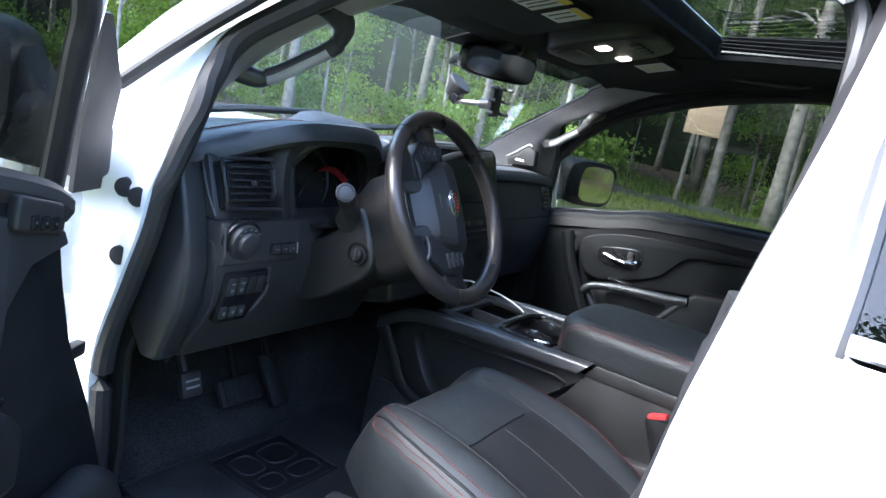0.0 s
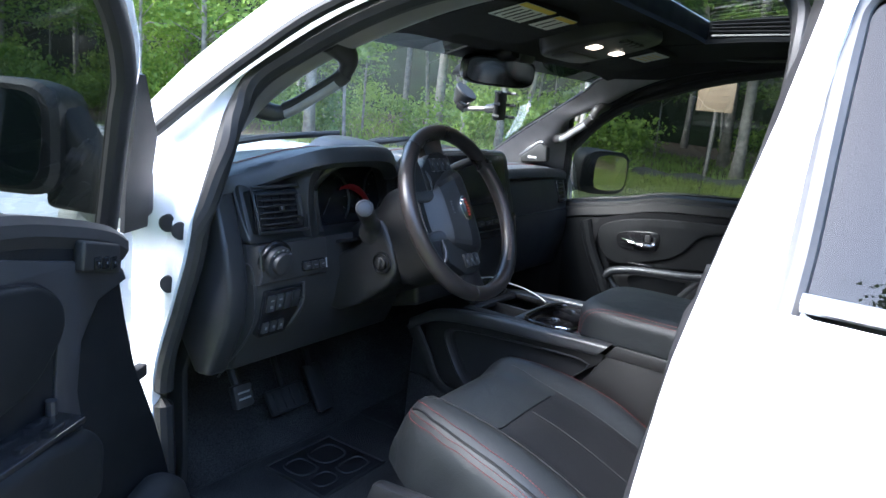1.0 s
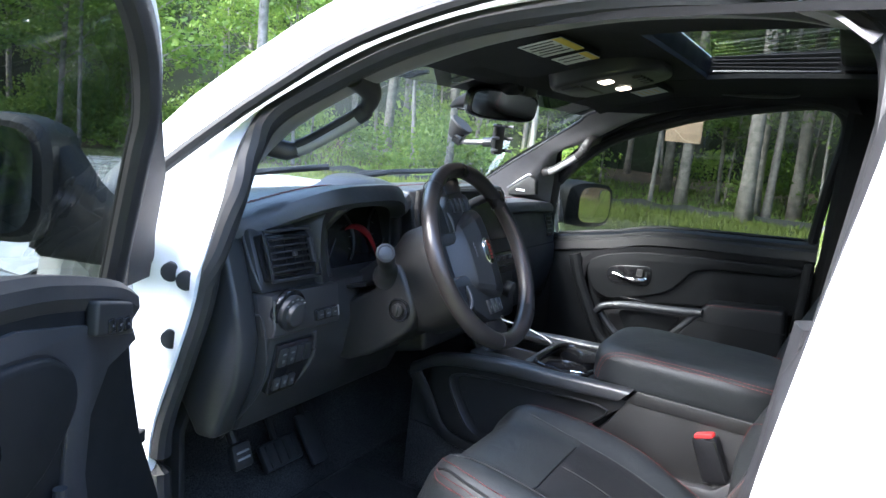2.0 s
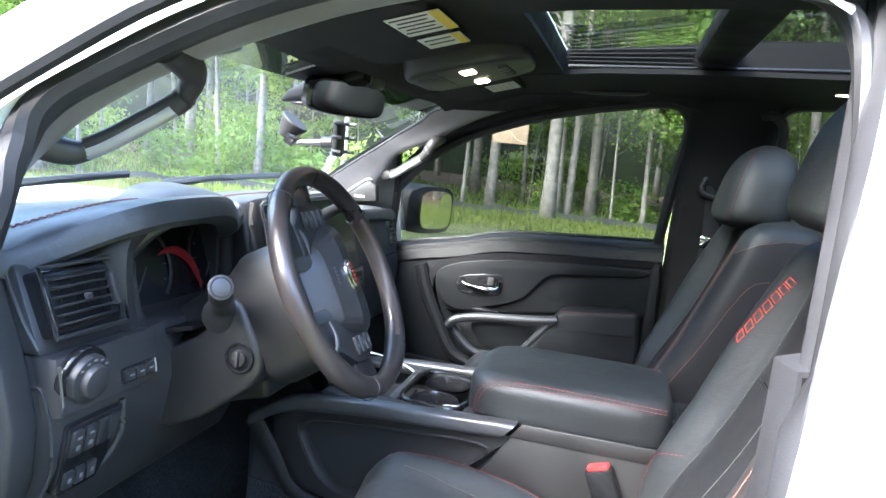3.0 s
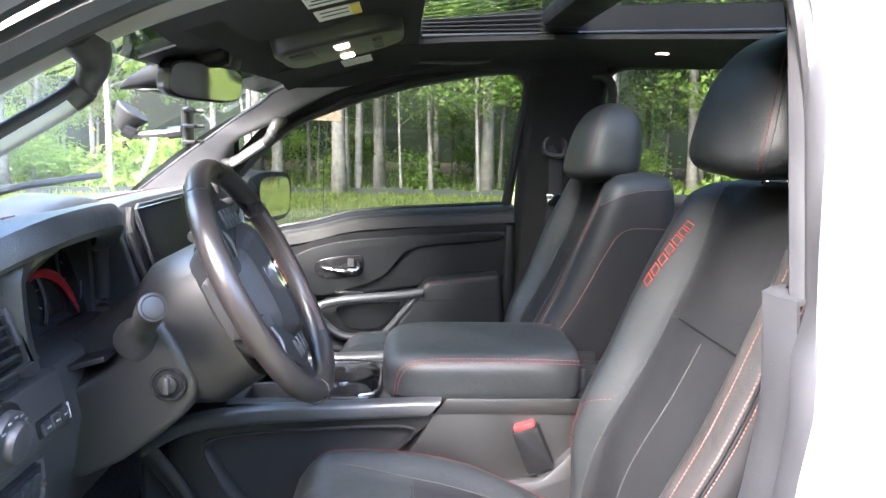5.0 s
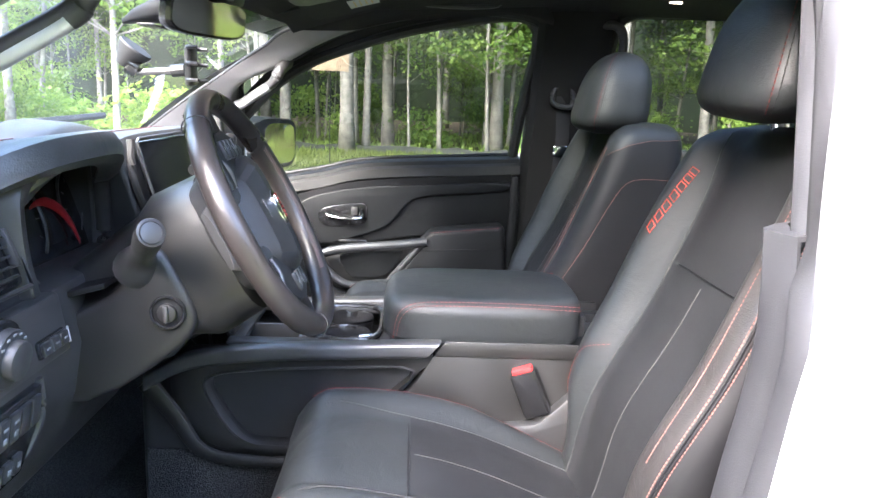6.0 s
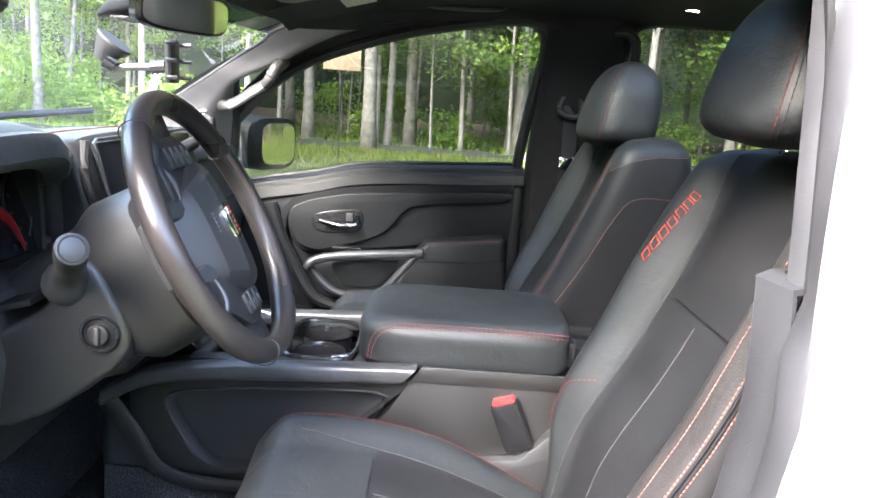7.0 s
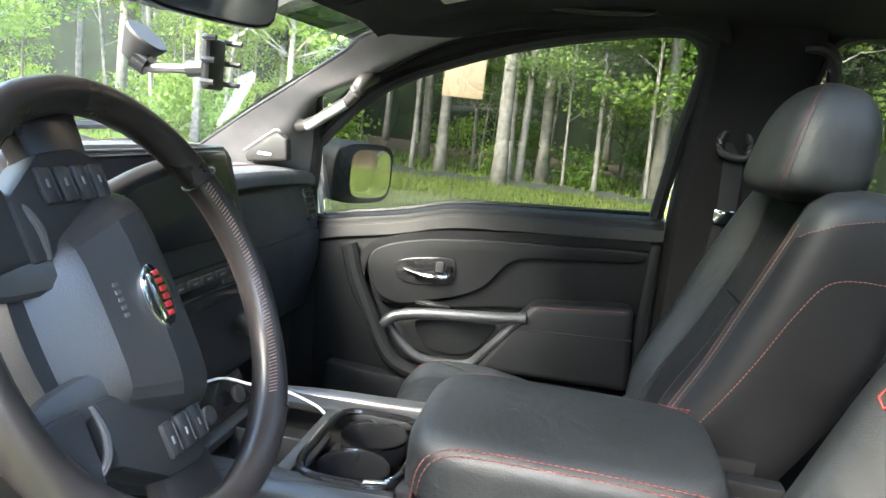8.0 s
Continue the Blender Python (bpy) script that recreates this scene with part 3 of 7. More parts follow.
    for side in (-1, 1):
        part("fender_panel", prism([(0.60, 0.45), (0.60, 1.17), (2.35, 1.10), (2.4, 0.5)], "x", side * 0.93, side * 0.955, 0.006), PAINT, body)
    part("front_end", box(0, 2.38, 0.8, 1.86, 0.08, 0.72, 0.03), DARK, body)
    part("cowl", box(0, 0.83, 1.27, 1.5, 0.22, 0.03, 0.008), DARK, body, "black plastic cowl under the windshield")
    for x, y in ((-0.78, 1.55), (0.78, 1.55), (-0.78, -2.3), (0.78, -2.3)):
        tyre = tube([(x, y + 0.31 * math.cos(a), 0.4 + 0.31 * math.sin(a)) for a in np.linspace(0, 2 * math.pi, 33)[:-1]], 0.115, 12, True, 0.9, (1, 0, 0))
        part("wheel", tyre, RUBBER, body, "black tyre")
    part("underbody", box(0, 0.2, 0.44, 1.5, 4.2, 0.08, 0.01), DARK, body)

    # load bed
    for side in (-1, 1):
        part("bed_side", prism([(-2.04, 0.62), (-2.04, 1.32), (-3.74, 1.34), (-3.74, 0.62), (-2.98, 0.62), (-2.86, 0.86), (-2.52, 0.86), (-2.40, 0.62)][::-1], "x", side * 0.88, side * 0.96, 0.015), PAINT, body, "white load bed side")
    part("bed_front", box(0, -2.06, 0.98, 1.76, 0.04, 0.66, 0.01), PAINT, body)
    part("tailgate", box(0, -3.72, 0.98, 1.76, 0.06, 0.66, 0.015), PAINT, body, "white tailgate")
    part("bed_floor", box(0, -2.89, 0.68, 1.76, 1.64, 0.05, 0.01), DARK, body)
    for side in (-1, 1):
        part("cab_side", prism([(-1.74, 0.5), (-1.74, 1.36), (-1.85, 1.75), (-2.0, 1.72), (-2.0, 0.5)], "x", side * 0.90, side * 0.93, 0.01), PAINT, body)

    rear = thing("rear_door", "closed white rear door with grey window frame", "car door")
    rows = [[(-x, y, z) for y in (-0.625, -1.0, -1.4, -1.74)] for x, z in ((0.94, 0.5), (0.955, 0.9), (0.95, 1.18), (0.935, 1.27), (0.905, 1.318), (0.884, 1.332))]
    part("skin_panel", skin(rows, 0.008), PAINT, rear)
    rows = []
    for y, z, o in spline([(-0.667, 1.322, 0.0), (-0.668, 1.40, 0.0), (-0.664, 1.52, 0.0), (-0.662, 1.62, 0.0), (-0.672, 1.67, 0.3), (-0.71, 1.695, 0.8), (-0.80, 1.705, 1.0), (-1.20, 1.71, 1.0), (-1.60, 1.69, 1.0)], 5):
        k = 0.36 * (z - 1.25)
        rows.append([(-(b - k), y - w * (1 - o), z - w * o) for b, w in ((0.886, -0.004), (0.896, 0.0), (0.902, 0.006), (0.902, 0.018), (0.896, 0.025), (0.884, 0.027))])
    part("window_frame", skin(rows, 0.003), SEAL_GREY, rear, "grey window frame")
    part("window_strip", tube([(-0.872, -0.692, 1.345), (-0.872, -1.2, 1.348), (-0.872, -1.70, 1.35)], 0.0105, 10), SILVER, rear, "bright strip under the glass")
    glass_rows = [[(-0.884 + 0.36 * (z - 1.25), y, z) for y in (-0.68, -1.2, -1.70)] for z in (1.315, 1.5, 1.70)]
    part("pane", skin(glass_rows, 0.0), PRIVACY, rear, "dark privacy glass").visible_shadow = False
    part("door_handle", tube(spline([(-0.95, -0.72, 1.10), (-0.985, -0.75, 1.102), (-0.985, -0.88, 1.106), (-0.95, -0.91, 1.106)], 5), 0.014, 8), PAINT, rear)

    ws = []
    for t in np.linspace(0, 1, 9):
        y, z = 0.83 - 0.67 * t, 1.30 + 0.385 * t + 0.05 * math.sin(math.pi * t)
        w = 0.815 - 0.13 * t
        ws.append([(w * u, y - 0.14 * u * u, z - 0.017 * u * u) for u in np.linspace(-1, 1, 13)])
    pane = tagged(part("window_1", skin(ws), WINDSHIELD), "raked windshield glass with a pale film for dirt, haze and glare", "windshield", kind="structure")
    pane.visible_shadow = False
    # dark tinted band along the top of the glass, and the black border round it
    def on_glass(t, u, drop):
        w = 0.815 - 0.13 * t
        return (w * u, 0.83 - 0.67 * t - 0.14 * u * u - 0.3 * drop, 1.30 + 0.385 * t + 0.05 * math.sin(math.pi * t) - 0.017 * u * u - drop)
    band = [[on_glass(t, u, 0.004) for u in np.linspace(-1, 1, 25)] for t in np.linspace(0.765, 1.02, 6)]
    part("shade_band", skin(band), SHADE, pane, "dark tinted shade band").visible_shadow = False
    head = [[on_glass(t, u, 0.012) for u in np.linspace(-1, 1, 25)] for t in np.linspace(0.90, 1.06, 5)]
    part("header_panel", skin(head, 0.006), HEADLINER, pane, "black header lining above the glass")
    shroud = [[on_glass(t, u, 0.010) for u in np.linspace(-0.20, 0.28, 13)] for t in np.linspace(0.795, 0.92, 5)]
    part("sensor_shroud", skin(shroud, 0.004), TRACK, pane, "black patch behind the mirror foot")
    for u0, u1 in ((-1.0, -0.955), (0.955, 1.0)):
        part("glass_border", skin([[on_glass(t, u, 0.003) for u in (u0, u1)] for t in np.linspace(0.0, 1.0, 12)], 0.001), TRACK, pane, "black border of the glass")


def cabin_lining():
    # headliner with the opening for the roof glass
    def h(x, y):
        return 1.655 + 0.10 * (1 - math.exp(-max(0.0, 0.15 - y) * 5.5)) + 0.03 * max(0.0, -0.22 - y) - 0.045 * (abs(x) / 0.72) ** 4
    def sheet(x0, x1, y0, y1, n=10):
        return skin([[(x, y, h(x, y)) for x in np.linspace(x0, x1, n)] for y in np.linspace(y0, y1, n)], 0.012)
    head = merge(sheet(-0.72, -0.36, 0.15, -1.9), sheet(0.36, 0.72, 0.15, -1.9), sheet(-0.36, 0.36, 0.15, -0.215), sheet(-0.36, 0.36, -1.25, -1.9))
    tagged(part("ceiling", head, HEADLINER), "black cloth headliner round the roof glass", "ceiling", kind="structure")
    roof = thing("sunroof", "panoramic sunroof with dark glass and ribbed black tracks", "sunroof")
    line = np.linspace(-0.215, -1.25, 12)
    for x in (-0.36, 0.36):
        s = 1 if x > 0 else -1
        for i in range(4):
            part("track_rib", tube([(x + s * 0.006, -0.225, 1.760 + 0.0085 * i), (x + s * 0.006, -0.52, 1.772 + 0.0125 * i)], 0.0028, 6), TRACK, roof)
        part("side_wall", prism([(-0.215, 1.738)] + [(y, roof_edge(y) - 0.002) for y in line] + [(-1.25, 1.785)], "x", x + s * 0.012, x + s * 0.028), TRACK, roof)
        part("track_rail", tube([(x + s * 0.012, -0.225, 1.748), (x + s * 0.012, -0.70, 1.772), (x + s * 0.012, -1.24, 1.797)], 0.006, 8), GLOSS, roof)
    part("front_wall", box(0, -0.208, 1.763, 0.75, 0.015, 0.050, 0.003), TRACK, roof)
    part("rear_wall", box(0, -1.262, 1.815, 0.75, 0.015, 0.10, 0.003), TRACK, roof)
    part("crossbar", box(0, -0.575, 1.800, 0.73, 0.10, 0.046, 0.012), TRACK, roof, "black crossbar between the two panes")
    for y0, y1 in ((-0.218, -0.535), (-0.615, -1.252)):
        rows = [[(x, y, roof_edge(y) - 0.004) for x in (-0.375, 0.0, 0.375)] for y in np.linspace(y0, y1, 6)]
        part("pane", skin(rows), ROOF_GLASS, roof)
    for side in (-1, 1):
        # pillar garnish between the seal and the windshield, then the roof rail
        s = seal_curve(side, 4, 14, 5)
        inner = spline([(0.74, 0.60, 1.33), (0.74, 0.56, 1.37), (0.70, 0.44, 1.46), (0.665, 0.34, 1.53), (0.63, 0.24, 1.60), (0.60, 0.13, 1.645), (0.60, 0.0, 1.69), (0.60, -0.15, 1.73), (0.60, -0.35, 1.75), (0.60, -0.53, 1.76)], 5)
        if side > 0:
            inner = spline([(0.665, 0.605, 1.312), (0.662, 0.575, 1.337), (0.668, 0.460, 1.428), (0.671, 0.380, 1.486), (0.672, 0.310, 1.537), (0.640, 0.225, 1.588), (0.602, 0.150, 1.632), (0.60, -0.10, 1.715), (0.60, -0.35, 1.75), (0.60, -0.53, 1.76)], 5)
        rows = []
        for (y, z), q in zip(s, inner):
            p = np.array((lean(z) - 0.012, y - 0.004, z))
            mid = 0.5 * p + 0.5 * q + np.array((-0.012, -0.028, -0.018))
            rows.append([(side * a, b, c) for a, b, c in spline([p, 0.7 * p + 0.3 * q + np.array((-0.004, -0.024, -0.012)), mid, 0.2 * p + 0.8 * q + np.array((0, -0.02, -0.008)), q], 3)])
        if side > 0:
            rail = part("trim", skin(rows[30:], 0.006), HEADLINER)
            tagged(rail, "black cloth roof rail over the passenger door", "roof rail trim", kind="structure")
            rows = rows[:31]
        g = part("trim", skin(rows, 0.006), PILLAR_TRIM)
        if side > 0:
            part("edge_seal", tube([r[-1] for r in rows], 0.006, 6), TRACK, g, "black rubber edge along the glass")
        tagged(g, "grey satin plastic windshield pillar trim", "pillar trim", kind="structure")
        rows = []
        for z in np.linspace(0.62, 1.74, 16):
            x = lean(z, 0.855)
            if side < 0:
                rows.append([(-x + 0.05, -0.615, z), (-x + 0.085, -0.622, z), (-x + 0.10, -0.65, z), (-x + 0.10, -0.73, z), (-x + 0.08, -0.79, z), (-x, -0.80, z)])
                continue
            rows.append([(x + 0.05, -0.555, z), (x, -0.558, z), (x - 0.022, -0.575, z), (x - 0.03, -0.64, z), (x - 0.028, -0.72, z), (x - 0.02, -0.765, z), (x, -0.785, z), (x + 0.05, -0.80, z)])
        g = part("trim", skin(rows, 0.006), HEADLINER)
        tagged(g, "black cloth centre pillar trim", "pillar trim", kind="structure")
    # floor, firewall, rear bulkhead
    floor = box(0, -0.6, 0.535, 1.72, 2.7, 0.03, 0.004)
    tagged(part("floor", floor, CARPET), "black carpeted cab floor", "floor", kind="structure")
    fw = prism([(0.50, 0.55), (0.70, 0.72), (0.78, 1.25), (0.82, 1.25), (0.82, 0.55)], "x", -0.86, 0.86)
    tagged(part("wall_front", fw, CARPET), "carpeted firewall under the dashboard", "firewall", kind="structure")
    tagged(part("wall_back", box(0, -1.9, 1.0, 1.66, 0.05, 0.9, 0.01), PLASTIC), "black rear bulkhead of the cab", "bulkhead", kind="structure")
    for side in (-1, 1):
        kick = prism([(0.42, 0.55), (0.41, 0.70), (0.42, 0.90), (0.36, 1.05), (0.72, 1.2), (0.72, 0.55)] if side < 0 else [(0.20, 0.55), (0.20, 1.16), (0.72, 1.22), (0.72, 0.55)], "x", side * (0.790 if side < 0 else 0.845), side * (0.805 if side < 0 else 0.88), 0.004)
        tagged(part("trim", kick, DARK), "black plastic kick panel beside the footwell", "kick panel", kind="structure")
        sill = box(side * 0.83, -0.1, 0.575, 0.12, 1.0, 0.05, 0.012)
        tagged(part("trim", sill, PLASTIC), "black plastic door sill plate", "sill plate", kind="structure")


# ---- seats ----
BACK = spline([(-0.585, 0.86, 0.22, 0.07), (-0.62, 0.95, 0.25, 0.085), (-0.69, 1.08, 0.262, 0.088), (-0.742, 1.20, 0.262, 0.088), (-0.778, 1.31, 0.25, 0.080), (-0.793, 1.385, 0.232, 0.072), (-0.797, 1.42, 0.212, 0.058), (-0.798, 1.438, 0.17, 0.034)], 6)


def seat_profile(v):
    """Along the backrest: v 0 at the base, 1 at the top: y, z of its middle plane, half width and half depth."""
    if v < 0:
        f = min(1.0, -v / 0.14)
        return BACK[0] * (1 - f) + np.array((-0.548, 0.745, 0.205, 0.06)) * f
    f = min(1.0, v) * (len(BACK) - 1)
    i = min(len(BACK) - 2, int(f))
    return BACK[i] * (1 - (f - i)) + BACK[i + 1] * (f - i)


def bolster(x, w, amount):
    t = max(0.0, (abs(x) / w - 0.45) / 0.29)
    t = min(1.0, t)
    return amount * t * t * (3 - 2 * t)


def back_normal(v):
    a, b = seat_profile(v - 0.04), seat_profile(min(1, v + 0.04))
    t = Vector((0, b[0] - a[0], b[1] - a[1])).normalized()
    return Vector((0, t.z, -t.y))


def back_front(x, v, lift=0.0):
    """A point of the backrest's front face, x across."""
    y, z, w, d = seat_profile(v)
    k = min(1.0, abs(x) / w)
    e = (1 - k ** 7) ** (1 / 7)
    dep = e * (d + bolster(x, w, 0.056) * math.sin(math.pi * max(0.02, min(1, v * 0.98 + 0.06))) ** 0.5)
    return Vector((x, y, z)) + back_normal(v) * (dep + lift)


def back_side(s, q, v, lift=0.0):
    """A point of the backrest's side, q from 1 at the front to -1 at the back."""
    y, z, w, d = seat_profile(v)
    if q > 0:
        k = (1 - q ** 7) ** (1 / 7)
        x = s * w * k
        p = back_front(x, v)
    else:
        x = s * w * (1 - abs(q) ** 3.4) ** (1 / 3.4)
        p = Vector((x, y, z)) + back_normal(v) * (q * d)
    return p + Vector((s * lift, lift * 0.5 * max(0, q), 0))


def cushion_half(u, outer):
    """Half the cushion's width: the outer front corner is cut back."""
    if outer:
        return float(np.interp(u, [0.0, 0.45, 0.67, 0.81, 0.93, 1.0], [0.248, 0.250, 0.240, 0.222, 0.196, 0.172]))
    return 0.240 + 0.012 * math.sin(math.pi * u)


def cushion_top(x, u, lift=0.0, out=-1):
    """A point of the cushion's top, u 0 at the back, 1 at the front edge; out is the door's side."""
    y = -0.55 + 0.545 * u
    w = cushion_half(u, x * out > 0)
    k = min(1.0, abs(x) / w)
    drop = float(np.interp(u, [0, 0.183, 0.404, 0.532, 0.66, 0.78], [0.105, 0.075, 0.036, 0.018, 0.006, 0]))
    z = 0.888 - drop + 0.028 * u - 0.05 * max(0.0, (u - 0.88) / 0.12) ** 2.2 + bolster(x, w, 0.045) * (1 - 0.5 * u) * min(1.0, 0.3 + u * 1.6) - 0.05 * k ** 9 + 0.012 * math.sin(math.pi * u) * (1 - k * k)
    return Vector((x, y, z + lift))


def front_seat(out):
    def cushion(x, u, lift=0.0):
        return cushion_top(x, u, lift, out)
    seat = thing("front_seat", "black leather bucket seat with woven inserts and red stitching", "car seat", "front seats")
    # backrest
    rings = []
    for i in range(49):
        v = -0.14 + 1.14 * i / 48
        y, z, w, d = seat_profile(v)
        n = back_normal(v)
        ring = [back_front(w * math.sin(math.pi / 2 * u), v) for u in np.linspace(-1, 1, 49)]
        for u in np.linspace(1, -1, 19)[1:-1]:
            x = w * math.sin(math.pi / 2 * u)
            ring.append(Vector((x, y, z)) - n * d * (1 - (abs(x) / w) ** 3.4) ** (1 / 3.4))
        rings.append(ring)
    part("backrest", loft(rings), LEATHER, seat)
    # cushion: a ring front to back
    rows = []
    for i in range(33):
        u = i / 32
        wl, wr = cushion_half(u, out < 0), cushion_half(u, out > 0)
        top = [cushion(k * (wr if k > 0 else wl), u) for k in np.linspace(-1, 1, 53)]
        low = 0.69 + 0.09 * u
        side_r = [Vector((wr + 0.006, top[-1].y, top[-1].z - 0.03)), Vector((wr + 0.008, top[-1].y, low))]
        side_l = [Vector((-wl - 0.008, top[0].y, low)), Vector((-wl - 0.006, top[0].y, top[0].z - 0.03))]
        rows.append(top + side_r + side_l)
    front = [Vector((q.x * 0.985, q.y + 0.012, 0.80 + (q.z - 0.80) * 0.55)) for q in rows[-1]]
    front2 = [Vector((q.x * 0.97, q.y + 0.004, 0.775)) for q in rows[-1]]
    part("cushion", loft(rows + [front, front2]), LEATHER, seat)
    for s in (-1, 1):
        # the side panel begins right behind the front corner and ends under the shoulder
        q0 = 0.47 if s > 0 else (0.862 if out < 0 else 0.955)
        def brow(q):
            return float(np.interp(-q, (-0.955, -0.9, -0.7, -0.24, 0.8), (0.60, 0.633, 0.684, 0.747, 0.80))) if s > 0 or out > 0 else 0.62 + 0.31 * max(0.0, min(1.0, (0.86 - q) / 0.3))
        qs = list(np.linspace(q0, 0.6, 10)) + list(np.linspace(0.5, -0.80, 12)) if q0 > 0.6 else list(np.linspace(q0, -0.80, 16))
        # thin sheet in a darker black: the side's shade is in its colour
        rows = [[back_side(s, q, 0.02 + f * (brow(q) - 0.02), 0.0012) for q in qs] for f in np.linspace(0, 1, 40)]
        part("side_panel", skin(rows), SIDE, seat, "dull seat side sheet with the shade in its darker black")
        if out > 0 and s < 0:
            edge = [back_side(s, q, brow(q), 0.0018) for q in np.linspace(0.94, -0.7, 40)]
            part("red_stitch", dashes(edge, 0.005, 0.002, 0.0009), PINK_STITCH, seat)
    # woven inserts, let into the leather
    def sheet(fn, xs, ts, lift):
        return skin([[fn(x, t, lift) for x in xs] for t in ts], 0.0012)
    mid = np.linspace(-0.128, 0.128, 25)
    part("lower_back_insert", sheet(back_front, mid, np.linspace(-0.12, 0.390, 30), 0.0016), INSERT, seat, "black woven insert")
    part("upper_back_insert", sheet(back_front, mid, np.linspace(0.396, 0.93, 30), 0.0016), INSERT, seat, "black woven insert")
    part("cushion_insert", sheet(cushion, np.linspace(-0.129, 0.129, 21), np.linspace(0.02, 0.628, 24), 0.0016), INSERT, seat, "black woven insert")
    # stitching
    def line(name, fn, pts, mat, lift=0.003, r=0.0011, length=0.0062, gap=0.003):
        path = [fn(x, t, lift) for x, t in spline(pts, 8)]
        part(name, dashes(path, length, gap, r), mat, seat)
    for s in (-1, 1):
        if s < 0 and out > 0:
            for q in (0.972, 0.988):
                path = [back_side(s, q, v, 0.0018) for v in np.linspace(0.06, 0.66, 60)]
                part("red_stitch", dashes(path, 0.005, 0.002, 0.0009), PINK_STITCH, seat)
            path = [back_side(s, q, v, 0.0022) for q, v in spline([(0.76, 0.14), (0.73, 0.21), (0.66, 0.354), (0.61, 0.45), (0.50, 0.525), (0.2, 0.560), (-0.3, 0.578), (-0.75, 0.585)], 14)]
            part("red_stitch", dashes(path, 0.005, 0.002, 0.0009), PINK_STITCH, seat)
        if s != out:
            line("red_stitch", back_front, [(s * 0.215, 0.05), (s * 0.19, 0.15), (s * 0.145, 0.20)], STITCH, 0.0015)
        for inset, r in ((0.007, 0.0012), (0.014, 0.0010), (0.034, 0.0011)):
            line("red_stitch", cushion, [(s * (cushion_half(u, s == out) - inset), u) for u in (0.05, 0.25, 0.5, 0.7, 0.82, 0.92)] + [(s * (cushion_half(0.97, s == out) - inset - 0.010), 0.962)], STITCH, 0.0012, r, 0.0050, 0.0018)
        # raised near-black bead: the shade of a sunk groove is in its colour
        groove = [cushion(s * (cushion_half(u, s == out) - 0.021), u, 0.0012) for u in np.linspace(0.05, 0.94, 30)]
        part("groove_shade", tube(groove, 0.0026, 6), TRACK, seat, "near-black bead for the shaded groove between the stitch rows")
        line("seam", back_front, [(s * 0.130, -0.12), (s * 0.131, 0.15), (s * 0.131, 0.5), (s * 0.131, 0.93)], SEAM, 0.0022, 0.0014, 0.03, 0.0)
        line("seam", cushion, [(s * 0.131, 0.02), (s * 0.131, 0.3), (s * 0.131, 0.64), (s * 0.142, 0.80), (s * 0.152, 0.91)], SEAM, 0.0024, 0.0014, 0.03, 0.0)
    line("seam", back_front, [(0.004, -0.12), (0.002, 0.15), (0.0, 0.391)], SEAM, 0.0034, 0.0012, 0.02, 0.0)
    line("seam", cushion, [(0.0, 0.03), (0.0, 0.3), (0.0, 0.635)], SEAM, 0.0034, 0.0012, 0.02, 0.0)
    line("seam", back_front, [(-0.13, 0.393), (0, 0.393), (0.13, 0.393)], TRACK, 0.0012, 0.0018, 0.03, 0.0)
    line("seam", cushion, [(-0.131, 0.634), (0, 0.634), (0.131, 0.634)], TRACK, 0.001, 0.002, 0.03, 0.0)
    # headrest on two posts
    rings = []
    def head_size(t):
        p = 2.3 if t > 0 else 5.5
        k = max((1 - abs(t) ** p) ** (1 / 2.4) if abs(t) < 1 else 0.0, 0.12)
        return (0.131 - 0.016 * (t + 0.4)) * k, (0.082 - 0.010 * t) * max(k, 0.2)
    for i in range(25):
        t = -1 + 2 * i / 24
        w, d = head_size(t)
        rings.append([Vector((a, -0.728 - 0.016 * t + b + 0.008 * (1 - (a / 0.15) ** 2), 1.550 + 0.106 * t)) for a, b in oval(w, d, 3.4, 56)])
    head = part("headrest", loft(rings), LEATHER, seat)
    for s in (-1, 1):
        for q, mat in ((0.875, STITCH), (0.915, SEAM)):
            path = []
            for t in np.linspace(-0.88, 0.93, 22):
                w, d = head_size(t)
                x = s * w * q
                b = d * (1 - q ** 3.4) ** (1 / 3.4)
                path.append((x + s * 0.001, -0.728 - 0.016 * t + b + 0.008 * (1 - (x / 0.15) ** 2) + 0.0012, 1.550 + 0.106 * t))
            part("red_stitch", dashes(spline(path, 3), 0.006, 0.0022, 0.0011), mat, head)
        part("post", tube([(s * 0.07, -0.765, 1.40), (s * 0.07, -0.745, 1.47)], 0.006, 8), CHROME, head)
    # base and side shield
    part("base", box(0, -0.28, 0.68, 0.40, 0.46, 0.16, 0.02), DARK, seat)
    for s in (-1, 1):
        shield = prism([(-0.68, 0.74), (-0.66, 0.90), (-0.55, 0.93), (-0.46, 0.84), (-0.04, 0.80), (-0.02, 0.74), (-0.15, 0.70)], "x", s * 0.258, s * 0.29, 0.01)
        part("side_shield", shield, PLASTIC, seat)
    part("rail", box(-0.17, -0.25, 0.575, 0.04, 0.55, 0.05, 0.006), DARK, seat)
    part("rail", box(0.17, -0.25, 0.575, 0.04, 0.55, 0.05, 0.006), DARK, seat)
    return seat


